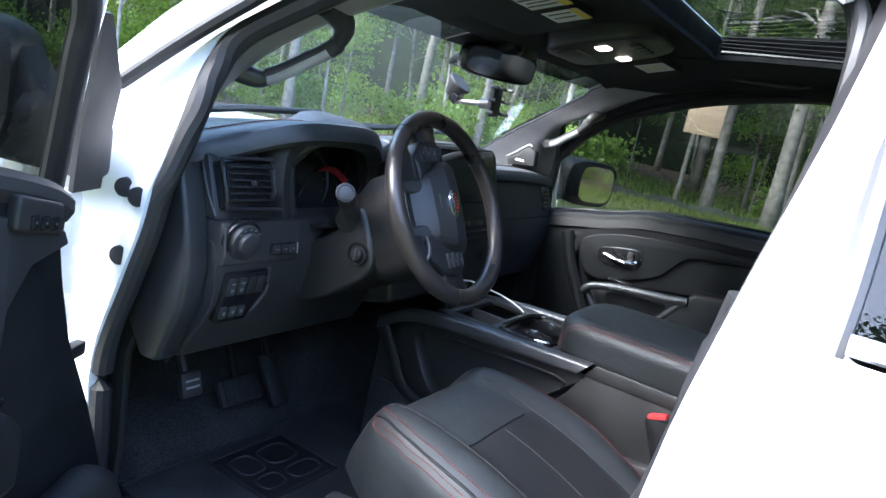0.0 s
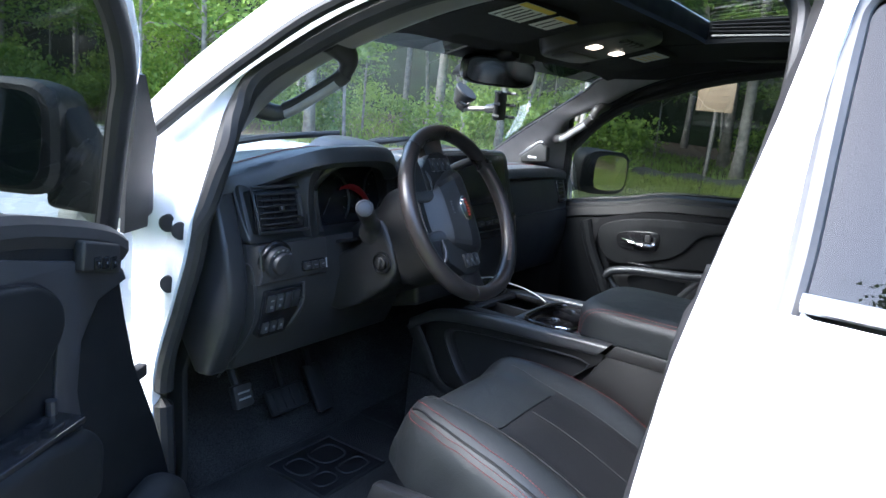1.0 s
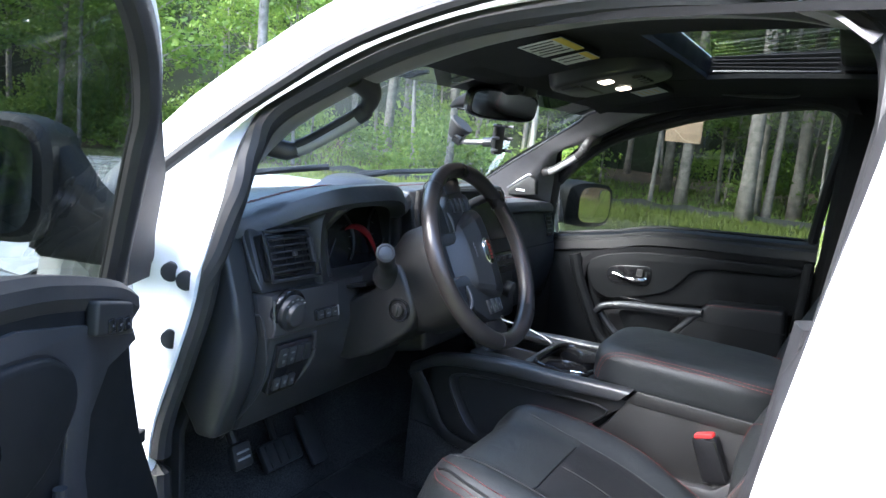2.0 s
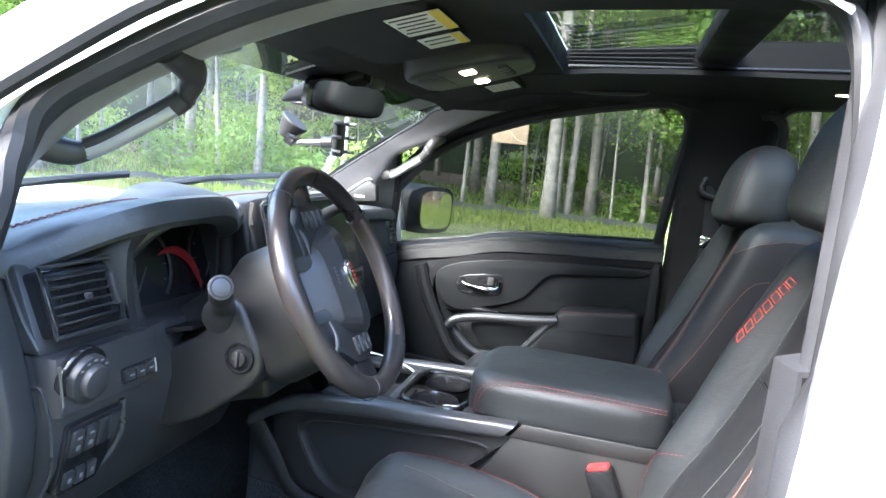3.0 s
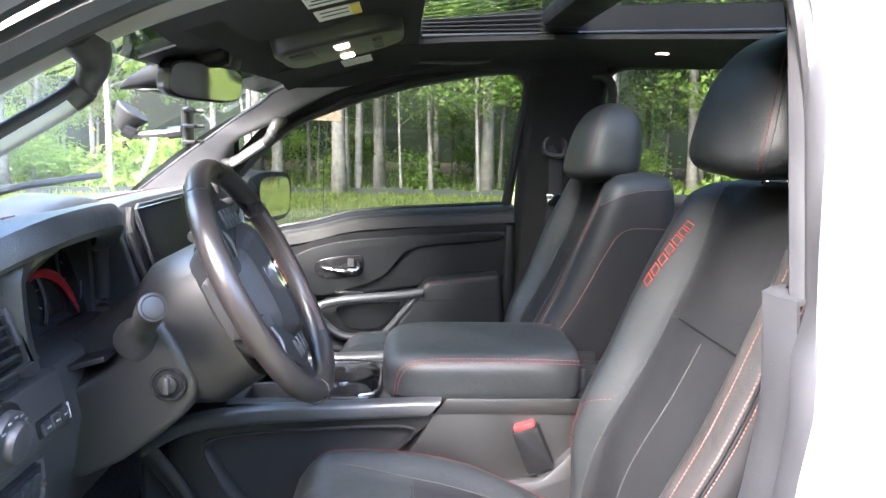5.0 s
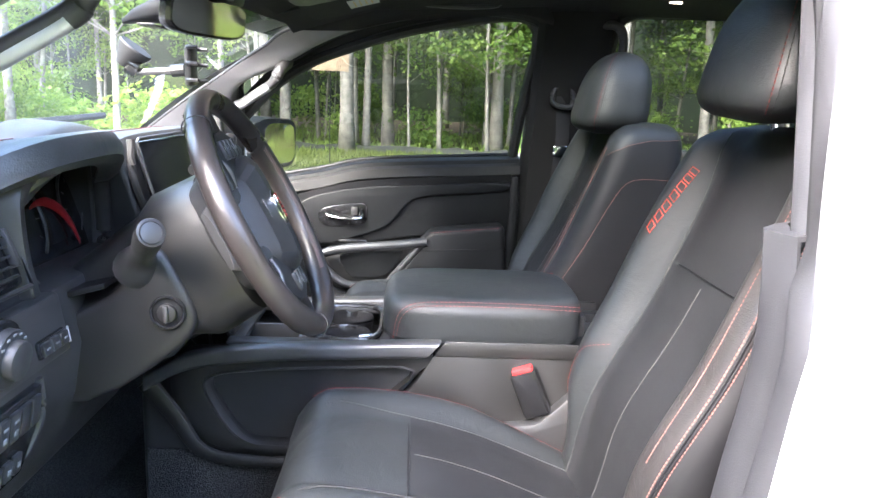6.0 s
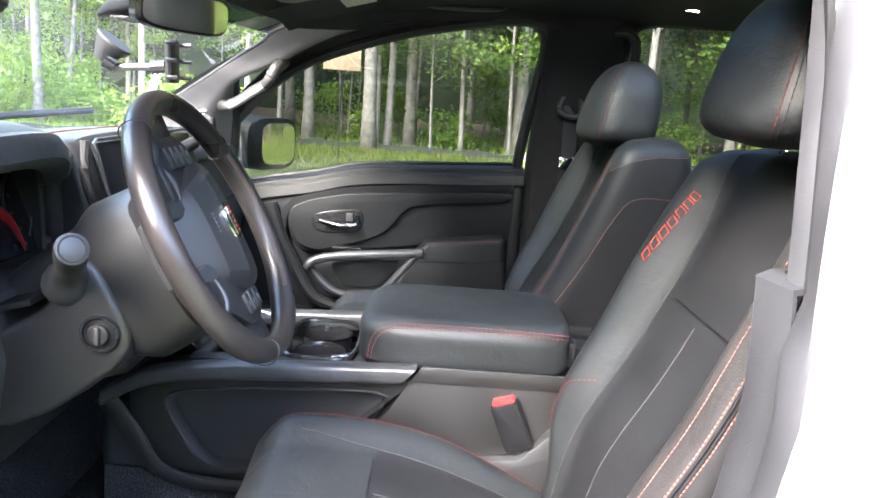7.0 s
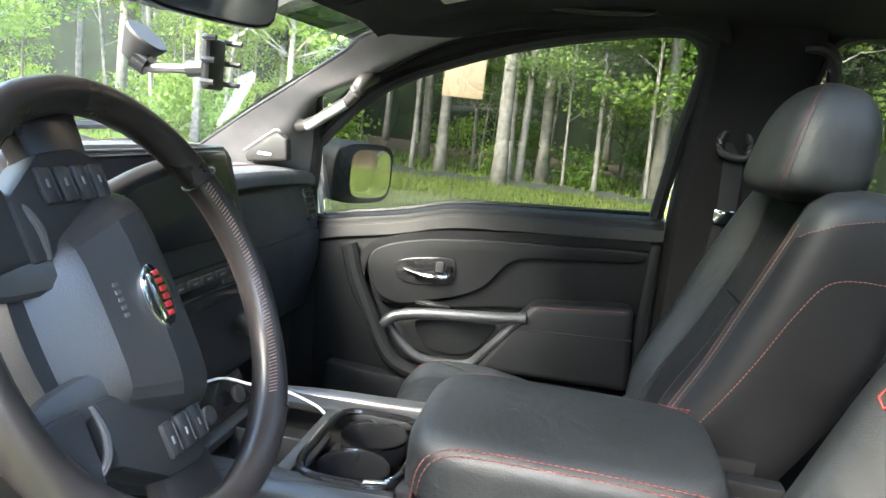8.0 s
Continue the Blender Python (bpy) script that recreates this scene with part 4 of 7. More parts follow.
def seats():
    s = front_seat(-1)
    s.location = (-0.437, 0.0, 0.0)
    other = front_seat(1)
    other.location = (0.437, 0.0, -0.015)
    for o in other.children:
        if o.name.startswith("headrest"):
            o.location.z -= 0.042
    tagged(other, "black leather passenger bucket seat with red stitching")
    # driver's outer band: lighter leather paints in the sky highlight between stitch rows
    band = [[back_side(-1, q, v, 0.0040 * math.sin(math.pi * (q - 0.90) / 0.095) ** 0.5 + 0.0012) for q in np.linspace(0.994, 0.901, 20)] for v in np.linspace(0.04, 0.62, 60)]
    part("side_band", skin(band), LEATHER_SHINE, s, "glossy leather side band, its sky highlight in a lighter colour")
    for q, v0, v1 in ((0.972, 0.15, 0.60), (0.918, 0.05, 0.62), (0.868, 0.05, 0.62)):
        path = [back_side(-1, q, v, 0.0045 if q > 0.9 else 0.002) for v in np.linspace(v0, v1, 70)]
        part("red_stitch", dashes(path, 0.0042, 0.0018, 0.0010), PINK_STITCH, s, "faded red stitch row")
    # two more beads whose black paints the shade of grooves
    for q in (0.900, 0.882):
        path = [back_side(-1, q, v, 0.0015) for v in np.linspace(0.04, 0.62, 60)]
        part("groove_shade", tube(path, 0.0022, 6), TRACK, s, "near-black bead for the shaded groove beside the stitching")
    # embroidered badge on the driver's inner shoulder: plain strokes in a slanted strip
    bms = []
    def on(f, h):
        """f along the strip, h across it."""
        return back_front(0.188 - 0.029 * f - 0.013 * h, 0.425 + 0.200 * f, 0.0015)
    for k in range(7):
        f, w = 0.140 * k, 0.098
        block = [(f, 0.92), (f + 0.05, 0.08), (f + 0.05 + w, 0.08), (f + w, 0.92)]
        bms.append(tube([on(a, b) for a, b in block], 0.0013, 6, True))
    part("embroidered_badge", merge(*bms), EMBROIDERY, s, "orange-red embroidered badge")
    # rear bench and its rests
    bench = thing("rear_bench", "black leather rear bench seat", "rear seat")
    part("cushion", box(0, -1.42, 0.82, 1.40, 0.50, 0.20, 0.05, 4), LEATHER, bench)
    part("base", box(0, -1.45, 0.64, 1.3, 0.42, 0.18, 0.02), DARK, bench)
    part("backrest", moved(box(0, 0, 0, 1.40, 0.14, 0.62, 0.05, 4), pose(0, -1.72, 1.16, 12)), LEATHER, bench)


def buckle():
    b = thing("seat_belt_buckle", "black seat belt buckle with red release button", "seat belt", at=(-0.163, -0.445, 0.900))
    m = pose(0, 0, 0, -22, -6, -12)
    part("body", moved(box(0, 0, 0, 0.030, 0.055, 0.10, 0.008), m), GLOSS, b)
    part("button", moved(box(0, 0.0, 0.051, 0.020, 0.042, 0.012, 0.004), m), RED_PLASTIC, b, "red release button")
    part("stem", tube([(0, -0.018, -0.04), (0, -0.05, -0.14)], 0.014, 8, flat=0.4, up=(1, 0, 0)), DARK, b)


def belt():
    b = thing("seat_belt", "grey seat belt hanging on the passenger centre pillar", "seat belt", at=(0.775, -0.65, 1.40))
    pts = [(-0.030, -0.005, 0.085), (-0.018, -0.012, 0.0), (-0.010, -0.015, -0.09), (0.0, 0.0, -0.30), (0.01, 0.0, -0.50)]
    part("webbing", tube(spline(pts, 6), 0.024, 6, flat=0.08, up=(1, 0.3, 0)), WEBBING, b)
    loop = [(-0.035, 0.022, 0.105), (-0.040, 0.026, 0.06), (-0.038, -0.030, 0.055), (-0.034, -0.026, 0.105)]
    part("guide_loop", tube(spline(loop, 5, True), 0.008, 8, True), PLASTIC, b)
    part("height_slider", box(-0.028, 0.0, 0.145, 0.022, 0.05, 0.09, 0.008), PLASTIC, b)
    part("tongue", box(-0.016, -0.012, -0.085, 0.012, 0.05, 0.035, 0.005), CHROME, b, "metal belt tongue")


# ---- steering wheel ----
def steering_wheel():
    c, tilt = (-0.418, 0.017, 1.282), radians(27.4)
    w = thing("steering_wheel", "worn black leather steering wheel turned a quarter turn", "steering wheel", at=c)
    basis = Matrix(((1, 0, 0), (0, math.sin(tilt), -math.cos(tilt)), (0, math.cos(tilt), math.sin(tilt)))).to_4x4()
    m = basis @ pose(0, 0, 0, 0, 0, -90)
    path = [(0.179 * math.cos(a), 0.176 * math.sin(a), 0) for a in np.linspace(0, 2 * math.pi, 73)[:-1]]
    rad = [0.0158 + 0.0020 * math.exp(-((abs(abs(math.degrees(math.atan2(q[1], q[0]))) - 0) - 35) / 18) ** 2) for q in path]
    part("rim", moved(tube(path, rad, 14, True, 1.08), m), WHEEL_LEATHER, w)
    # close lacing along the inner side of the grip
    def on_rim(a, b, r):
        q = (0.179 * math.cos(a), 0.176 * math.sin(a))
        return (q[0] - r * math.cos(b) * math.cos(a), q[1] - r * math.cos(b) * math.sin(a), 1.08 * r * math.sin(b))
    bms = []
    for a in np.linspace(41, 121, 64):
        r = 0.0163 + 0.0020 * math.exp(-((a - 35) / 18) ** 2)
        bms.append(tube([on_rim(radians(a + 0.9 * k), radians(30 + 24 * k), r) for k in (0.0, 0.33, 0.67, 1.0)], 0.0006, 5))
    part("lacing", moved(merge(*bms), m), LACE, w, "dense faded lacing")
    for a in (38, 123, 218, 342):
        ring = [(0.181 * math.cos(radians(a)) + 0.0178 * math.cos(t) * math.cos(radians(a)), 0.178 * math.sin(radians(a)) + 0.0178 * math.cos(t) * math.sin(radians(a)), 0.0192 * math.sin(t)) for t in np.linspace(0, 6.283, 21)[:-1]]
        part("rim_seam", moved(tube(ring, 0.0009, 5, True), m), DARK, w)
    # airbag pad: a gently crowned face with a long facet falling away below the ridge
    out = [(-0.092, 0.000), (-0.082, 0.014), (-0.05, 0.020), (0.0, 0.022), (0.05, 0.020), (0.082, 0.014), (0.092, 0.000), (0.096, -0.03), (0.092, -0.08), (0.072, -0.115), (0.0, -0.128), (-0.072, -0.115), (-0.092, -0.08), (-0.096, -0.03)]
    ring = [np.array((p[0], p[1])) for p in spline(out, 4, True)]
    def pad_top(y):
        return float(np.interp(y, (-0.126, -0.121, -0.117, -0.076, -0.073, -0.030, 0.000, 0.012, 0.017, 0.020), (-0.036, -0.030, -0.025, 0.0140, 0.0160, 0.0265, 0.0245, 0.020, 0.012, 0.0)))
    rings = []
    for y in (-0.127, -0.126, -0.121, -0.117, -0.107, -0.096, -0.086, -0.076, -0.073, -0.062, -0.052, -0.042, -0.030, -0.015, 0.0, 0.008, 0.012, 0.015, 0.017, 0.019, 0.020):
        half = float(np.interp(y, (-0.127, -0.122, -0.116, -0.075, -0.020, 0.012, 0.020), (0.040, 0.046, 0.050, 0.071, 0.093, 0.097, 0.092)))
        face = [(half * u, y, pad_top(y) - (0.022 * min(1.0, max(0.15, (y + 0.128) / 0.05))) * abs(u) ** 9 - 0.003 * u * u) for u in (-1, -0.985, -0.96, -0.92, -0.86, -0.75, -0.55, -0.28, 0, 0.28, 0.55, 0.75, 0.86, 0.92, 0.96, 0.985, 1)]
        rings.append(face + [(half * 0.97, y, min(-0.030, pad_top(y) - 0.010)), (0.0, y, min(-0.031, pad_top(y) - 0.011)), (-half * 0.97, y, min(-0.030, pad_top(y) - 0.010))])
    part("airbag_pad", moved(loft(rings[1:]), m), PLASTIC, w, "charcoal airbag cover", 16)
    emb = disc(0.021, 0.004, 32, 0.0012)
    emb.transform(Matrix.Diagonal((1.28, 0.74, 1, 1)))
    e = part("emblem", moved(emb, m @ Matrix.Translation((-0.002, -0.025, 0.0245))), CHROME, w, "chrome-edged oval emblem with red strokes")
    core = disc(0.0185, 0.0048, 32, 0.001)
    core.transform(Matrix.Diagonal((1.30, 0.70, 1, 1)))
    part("emblem_core", moved(core, m @ Matrix.Translation((-0.002, -0.025, 0.0245))), GLOSS, e)
    bars = merge(*[box(-0.020 + 0.0066 * i, -0.0195 - 0.0010 * abs(i - 2.7), 0.0300, 0.0044, 0.0075, 0.002, 0.0008) for i in range(6)])
    part("emblem_bar", moved(box(-0.002, -0.0295, 0.0298, 0.038, 0.006, 0.0022, 0.001), m), CHROME, e, "chrome bar")
    part("emblem_strokes", moved(bars, m), BADGE_RED, e, "red strokes")
    letters = merge(*[box(-0.021 + 0.0060 * i, -0.057, pad_top(-0.057) - 0.0002, 0.0030, 0.006, 0.0012, 0) for i in range(5)])
    part("airbag_mark", moved(letters, m), SEAL_GREY, w)
    for s in (-1, 1):
        spoke = prism([(s * 0.172, 0.012), (s * 0.12, 0.006), (s * 0.088, 0.006), (s * 0.082, -0.060), (s * 0.12, -0.058), (s * 0.172, -0.066)], "z", -0.026, -0.004, 0.007)
        part("spoke", moved(spoke, m), WHEEL_LEATHER, w)
        pod = prism([(s * 0.060, 0.004), (s * 0.122, 0.008), (s * 0.134, -0.020), (s * 0.130, -0.060), (s * 0.100, -0.102), (s * 0.050, -0.102)], "z", -0.030, 0.004, 0.005)
        pod = part("switch_pod", moved(pod, m), DARK, w)
        edge_y = -0.106 if s > 0 else -0.088
        part("pod_trim", moved(tube(spline([(s * 0.052, edge_y, 0.003), (s * 0.075, edge_y - 0.001, 0.0055), (s * 0.094, edge_y - 0.006, 0.0), (s * 0.104, edge_y - 0.020, -0.012)], 5), [0.0022 + 0.0012 * math.sin(3.1 * k / 15) for k in range(16)], 8), m), TRIM, pod, "satin silver edge")
        for i in range(4 if s < 0 else 3):
            y = -0.010 - 0.019 * i
            part("switch", moved(box(s * 0.104, y, 0.0055, 0.028, 0.0135, 0.006, 0.0022), m), PLASTIC, pod)
            part("switch_edge", moved(tube([(s * 0.092, y + 0.0058, 0.0082), (s * 0.116, y + 0.0058, 0.0082)], 0.0009, 5), m), SATIN, pod)
            part("switch_mark", moved(box(s * 0.105, y - 0.001, 0.0088, 0.006, 0.0022, 0.0006, 0), m), PAINT_MARK, pod)
        shoulder = prism([(s * 0.050, edge_y - 0.004), (s * 0.092, edge_y - 0.006), (s * 0.120, edge_y - 0.012), (s * 0.134, -0.112), (s * 0.112, -0.142), (s * 0.082, -0.160), (s * 0.048, -0.168)], "z", -0.018, 0.000, 0.007, 3)
        part("spoke_cover", moved(shoulder, m), PLASTIC, w)
        leg = tube(spline([(s * 0.045, -0.085, -0.006), (s * 0.05, -0.13, -0.012), (s * 0.065, -0.166, -0.006)], 5), 0.016, 10, flat=0.55)
        part("lower_spoke", moved(leg, m), TRIM, w, "dark silver lower spoke")
    hub = [[(p[0] * k, p[1] * k, z) for p in ring] for k, z in ((0.95, -0.015), (1.0, -0.03), (0.85, -0.06))]
    part("hub_back", moved(loft(hub), m), PLASTIC, w)

    col = thing("steering_column", "charcoal plastic steering column cover", "steering column", at=c)
    def section(z, a, b, dy):
        return [tuple(basis @ Vector((p, q + dy, z))) for p, q in oval(a, b, 3.2, 28)]
    part("shroud", loft([section(-0.040, 0.085, 0.080, -0.012), section(-0.050, 0.112, 0.108, -0.014), section(-0.12, 0.116, 0.112, -0.018), section(-0.155, 0.10, 0.096, -0.02), section(-0.30, 0.07, 0.07, -0.02)]), CHARCOAL, col)
    st = tube(spline([(-0.108, 0.150, -0.062), (-0.135, 0.134, -0.040), (-0.172, 0.114, -0.018), (-0.205, 0.096, 0.004)], 5), [0.030, 0.029, 0.027, 0.024, 0.021, 0.019, 0.0175, 0.0165, 0.016, 0.016, 0.0165, 0.017, 0.0175, 0.0175, 0.0175, 0.017], 16)
    stalk = part("lever", st, PLASTIC, col, "black turn signal lever with a flat grey end")
    end = Matrix.Translation((-0.206, 0.096, 0.005)) @ Vector((-0.70, -0.64, 0.32)).to_track_quat("Z", "Y").to_matrix().to_4x4()
    part("lever_cap", moved(disc(0.0178, 0.007, 28, 0.0012), end), CHARCOAL, stalk, "flat charcoal end cap")
    part("cap_groove", moved(tube([(0.0138 * math.cos(a), 0.0138 * math.sin(a), 0.0070) for a in np.linspace(0, 6.283, 29)[:-1]], 0.0010, 6, True), end), TRACK, stalk)
    st = tube(spline([(0.07, 0.125, 0.050), (0.14, 0.110, 0.080), (0.195, 0.100, 0.094)], 5), 0.010, 12)
    part("lever", st, PLASTIC, col)


# ---- dashboard ----
def dashboard():
    d = thing("dashboard", "black dashboard with stitched soft top and charcoal lower panel", "dashboard")
    # soft top: rises into the brow over the gauges

    def front_y(x):
        return 0.325 - 0.108 * math.exp(-(((x + 0.52) / 0.20) ** 4)) - 0.045 * math.exp(-(((x + 0.035) / 0.275) ** 6)) + 0.025 * max(0, min(1, (x - 0.27) / 0.12))

    def top(x, y):
        f = front_y(x)
        brow = 0.062 * math.exp(-(((x + 0.53) / 0.19) ** 4)) * max(0.0, 1 - ((y - f) / 0.34)) ** 0.8
        mid = 0.042 * math.exp(-(((x + 0.035) / 0.285) ** 6)) * max(0.0, 1 - ((y - f) / 0.36)) ** 0.8
        return 1.338 - 0.030 * max(0.0, min(1.0, (x - 0.24) / 0.14)) + max(brow, mid) - 0.02 * (abs(x) / 0.85) ** 6 - 0.03 * max(0, y - 0.5) / 0.3
    rows = []
    for x in np.linspace(-0.84, 0.84, 84):
        f = front_y(x)
        ys = [f + 0.035, f + 0.012, f - 0.004, f - 0.003, f + 0.006, f + 0.022] + list(np.linspace(f + 0.05, 0.82, 10))
        zs = [top(x, f) - 0.052, top(x, f) - 0.047, top(x, f) - 0.034, top(x, f) - 0.016, top(x, f) - 0.004, top(x, f + 0.022)] + [top(x, y) for y in ys[6:]]
        rows.append([(x, y, z) for y, z in zip(ys, zs)])
    part("soft_top", skin(rows, 0.006), LEATHER_SOFT, d, "soft black top pad")
    for k in (0.0, 0.007):
        path = [(x, front_y(x) + 0.07 + k, top(x, front_y(x) + 0.07 + k) + 0.001) for x in np.linspace(-0.82, 0.82, 150)]
        part("red_stitch", dashes(path, 0.007, 0.0025, 0.0012), STITCH, d)
    part("carrier", prism([(0.42, 1.25), (0.40, 1.12), (0.40, 0.98), (0.70, 0.95), (0.78, 1.26)], "x", -0.83, 0.83, 0.006), DARK, d)
    # end of the dashboard, with its moulded edge
    part("end_cap", prism([(0.345, 1.315), (0.318, 1.295), (0.283, 1.20), (0.262, 1.12), (0.268, 1.04), (0.315, 0.925), (0.36, 0.92), (0.46, 1.05), (0.5, 1.28)], "x", -0.822, -0.772, 0.010, 3), PLASTIC, d, "black end of the dashboard")
    for line in ([(0.344, 1.298), (0.316, 1.237), (0.290, 1.170), (0.284, 1.160), (0.262, 1.160), (0.249, 1.125)], [(0.249, 1.125), (0.243, 1.085), (0.247, 1.045), (0.273, 0.998), (0.317, 0.944), (0.345, 0.905)]):
        part("moulded_line", tube([(-0.7755, y - 0.003, z) for y, z in spline(line, 5)], 0.0022, 6), SATIN, d, "fine satin edge line")
    part("vent_panel", prism([(0.345, 1.318), (0.305, 1.31), (0.268, 1.215), (0.262, 1.20), (0.36, 1.20)], "x", -0.775, -0.60, 0.008), PLASTIC, d)
    part("knee_panel", prism([(0.252, 1.202), (0.238, 1.12), (0.25, 1.05), (0.305, 0.93), (0.34, 0.92), (0.38, 1.0), (0.38, 1.20)], "x", -0.774, -0.27, 0.010), PLASTIC, d, "black knee panel")
    part("switch_plate", prism([(0.240, 1.203), (0.228, 1.128), (0.26, 1.12), (0.28, 1.20)], "x", -0.775, -0.588, 0.005), PLASTIC_GREY, d, "charcoal switch plate")
    # air vent
    m = pose(-0.704, 0.276, 1.262, -19)
    vent = part("air_vent", moved(prism([(-0.060, -0.043), (-0.064, 0.043), (0.052, 0.043), (0.070, 0.018), (0.060, -0.043)], "y", -0.014, 0.03, 0.006, 3), m), GLOSS, d, "black air vent with slats")
    # solid near-black block; the shade inside the vent is in its colour
    part("vent_shade", moved(box(-0.007, -0.0115, 0, 0.098, 0.008, 0.068, 0.003), m), TRACK, vent)
    for i in range(6):
        part("slat", moved(box(-0.007, -0.0185, -0.029 + 0.0116 * i, 0.094, 0.011, 0.0032, 0.001), m), DARK, vent)
    for i in range(4):
        part("fin", moved(box(-0.04 + 0.022 * i, -0.014, 0, 0.002, 0.006, 0.064, 0), m), TRACK, vent)
    part("vent_tab", moved(box(-0.006, -0.0265, 0.0, 0.009, 0.008, 0.008, 0.002), m), TRIM, vent)
    part("vent_wheel", moved(box(0.050, -0.018, 0.003, 0.008, 0.012, 0.046, 0.003), m), PLASTIC_GREY, vent)
    rim = spline([(-0.064, -0.018, -0.044), (-0.067, -0.018, 0.045), (0.053, -0.018, 0.046), (0.073, -0.018, 0.018), (0.062, -0.018, -0.046)], 1, True)
    part("vent_rim", moved(tube(rim, 0.0035, 8, True), m), PLASTIC, vent)
    part("vent_trim", tube(spline([(-0.777, 0.322, 1.312), (-0.776, 0.292, 1.25), (-0.772, 0.268, 1.208)], 4), 0.0022, 6), TRIM, d, "thin silver line")
    part("vent_trim", tube([(-0.777, 0.232, 1.195), (-0.776, 0.226, 1.145), (-0.774, 0.232, 1.130)], 0.0022, 6), TRIM, d, "thin silver line")
    # rotary switch
    axis = Matrix.Translation((-0.735, 0.243, 1.172)) @ pose(0, 0, 0, 90 + 8, 0, 0) @ Matrix.Diagonal((1.2, 1.2, 1.2, 1.0))
    knob = part("rotary_switch", moved(disc(0.034, 0.011, 40, 0.003), axis), GLOSS, d, "round black rotary switch")
    part("switch_ring", moved(disc(0.027, 0.020, 40, 0.003), axis), PLASTIC, knob)
    part("switch_cap", moved(disc(0.0185, 0.029, 36, 0.004), axis), PLASTIC_GREY, knob)
    for i in range(5):
        a = radians(40 + 25 * i)
        part("switch_mark", moved(box(0.023 * math.cos(a), 0.023 * math.sin(a), 0.0205, 0.004, 0.002, 0.0008, 0), axis), PAINT_MARK, knob)
    m = pose(-0.633, 0.232, 1.150, -9)
    tri = part("button_row", moved(box(0, 0, 0, 0.066, 0.010, 0.022, 0.004), m), GLOSS, d, "row of three small buttons")
    part("row_edge", moved(tube([(0.034, -0.006, -0.010), (0.034, -0.006, 0.010)], 0.0015, 6), m), SILVER, tri)
    for i in range(3):
        part("button", moved(box(-0.021 + 0.021 * i, -0.006, 0, 0.018, 0.006, 0.016, 0.002), m), PLASTIC, tri)
        part("button_mark", moved(box(-0.021 + 0.021 * i, -0.0095, 0, 0.008, 0.001, 0.002, 0), m), PAINT_MARK, tri)
    m = pose(-0.71, 0.244, 1.066, 10)
    bank = part("switch_bank", moved(prism([(-0.048, -0.055), (-0.048, 0.046), (0.052, 0.046), (0.048, -0.01), (0.022, -0.055)], "y", -0.006, 0.02, 0.004), m), GLOSS, d, "bank of square switches")
    for i in range(4):
        part("switch", moved(box(-0.033 + 0.022 * i, -0.008, 0.020, 0.019, 0.006, 0.036, 0.002), m), PLASTIC, bank)
        if i < 2:
            part("switch_mark", moved(box(-0.033 + 0.022 * i, -0.0115, 0.028, 0.008, 0.001, 0.003, 0), m), PAINT_MARK, bank)
            part("switch_mark", moved(box(-0.033 + 0.022 * i, -0.0115, 0.014, 0.006, 0.001, 0.006, 0), m), PAINT_MARK, bank)
    for i in range(3):
        part("switch", moved(box(-0.037 + 0.020 * i, -0.008, -0.032, 0.016, 0.006, 0.024, 0.002), m), PLASTIC, bank)
        part("switch_mark", moved(box(-0.037 + 0.020 * i, -0.0115, -0.032, 0.005, 0.001, 0.006, 0), m), PAINT_MARK, bank)
    rim = [(-0.655, 0.237, 1.115), (-0.652, 0.238, 1.07), (-0.668, 0.25, 1.03), (-0.69, 0.262, 1.008)]
    part("bank_rim", tube(spline(rim, 5), 0.005, 8), PLASTIC_GREY, d)
    # column panel: a flat cheek beside the column, with the twist knob
    rings = []
    for x, inset in ((-0.541, 0.010), (-0.5385, 0.004), (-0.535, 0.001), (-0.530, 0.0), (-0.515, 0.0), (-0.50, 0.0), (-0.485, 0.0), (-0.465, 0.0), (-0.445, 0.0), (-0.40, 0.0), (-0.285, 0.0)):
        f = max(0.0, min(1.0, (x + 0.532) / 0.085))
        f = f * f * (3 - 2 * f)
        sec = [(0.33, 1.030), (0.241, 1.030), (0.190, 1.053), (0.145, 1.085), (0.110, 1.114), (0.096, 1.130), (0.089, 1.148), (0.089, 1.166), (0.098, 1.192), (0.119, 1.232 + 0.020 * f), (0.128, 1.246 + 0.036 * f), (0.138, 1.252 + 0.038 * f), (0.150, 1.246 + 0.040 * f),
               (0.190, 1.194 + 0.055 * f), (0.202, 1.184 + 0.056 * f), (0.247, 1.158 + 0.050 * f), (0.33, 1.12 + 0.07 * f)]
        rings.append([(x, y + inset * (1 if y < 0.15 else -0.3), z + inset * (-1 if z > 1.13 else 1)) for y, z in sec])
    part("column_panel", loft(rings), CHARCOAL, d, "charcoal panel round the steering column")
    ax = Matrix.Translation((-0.5405, 0.123, 1.164)) @ Vector((-1.0, 0.0, 0.0)).to_track_quat("Z", "Y").to_matrix().to_4x4()
    sock = part("socket", moved(disc(0.0245, 0.0025, 32, 0.0006), ax), TRACK, d, "round black twist knob")
    part("socket_ring", moved(tube([(0.0215 * math.cos(a), 0.0215 * math.sin(a), 0.0035) for a in np.linspace(0, 6.283, 33)[:-1]], 0.0024, 6, True), ax), GLOSS, sock)
    part("socket_knob", moved(disc(0.0130, 0.009, 28, 0.003), ax), CHARCOAL, sock)
    part("knob_ridge", moved(box(0, 0, 0.010, 0.007, 0.024, 0.008, 0.003), ax), PLASTIC_GREY, sock)
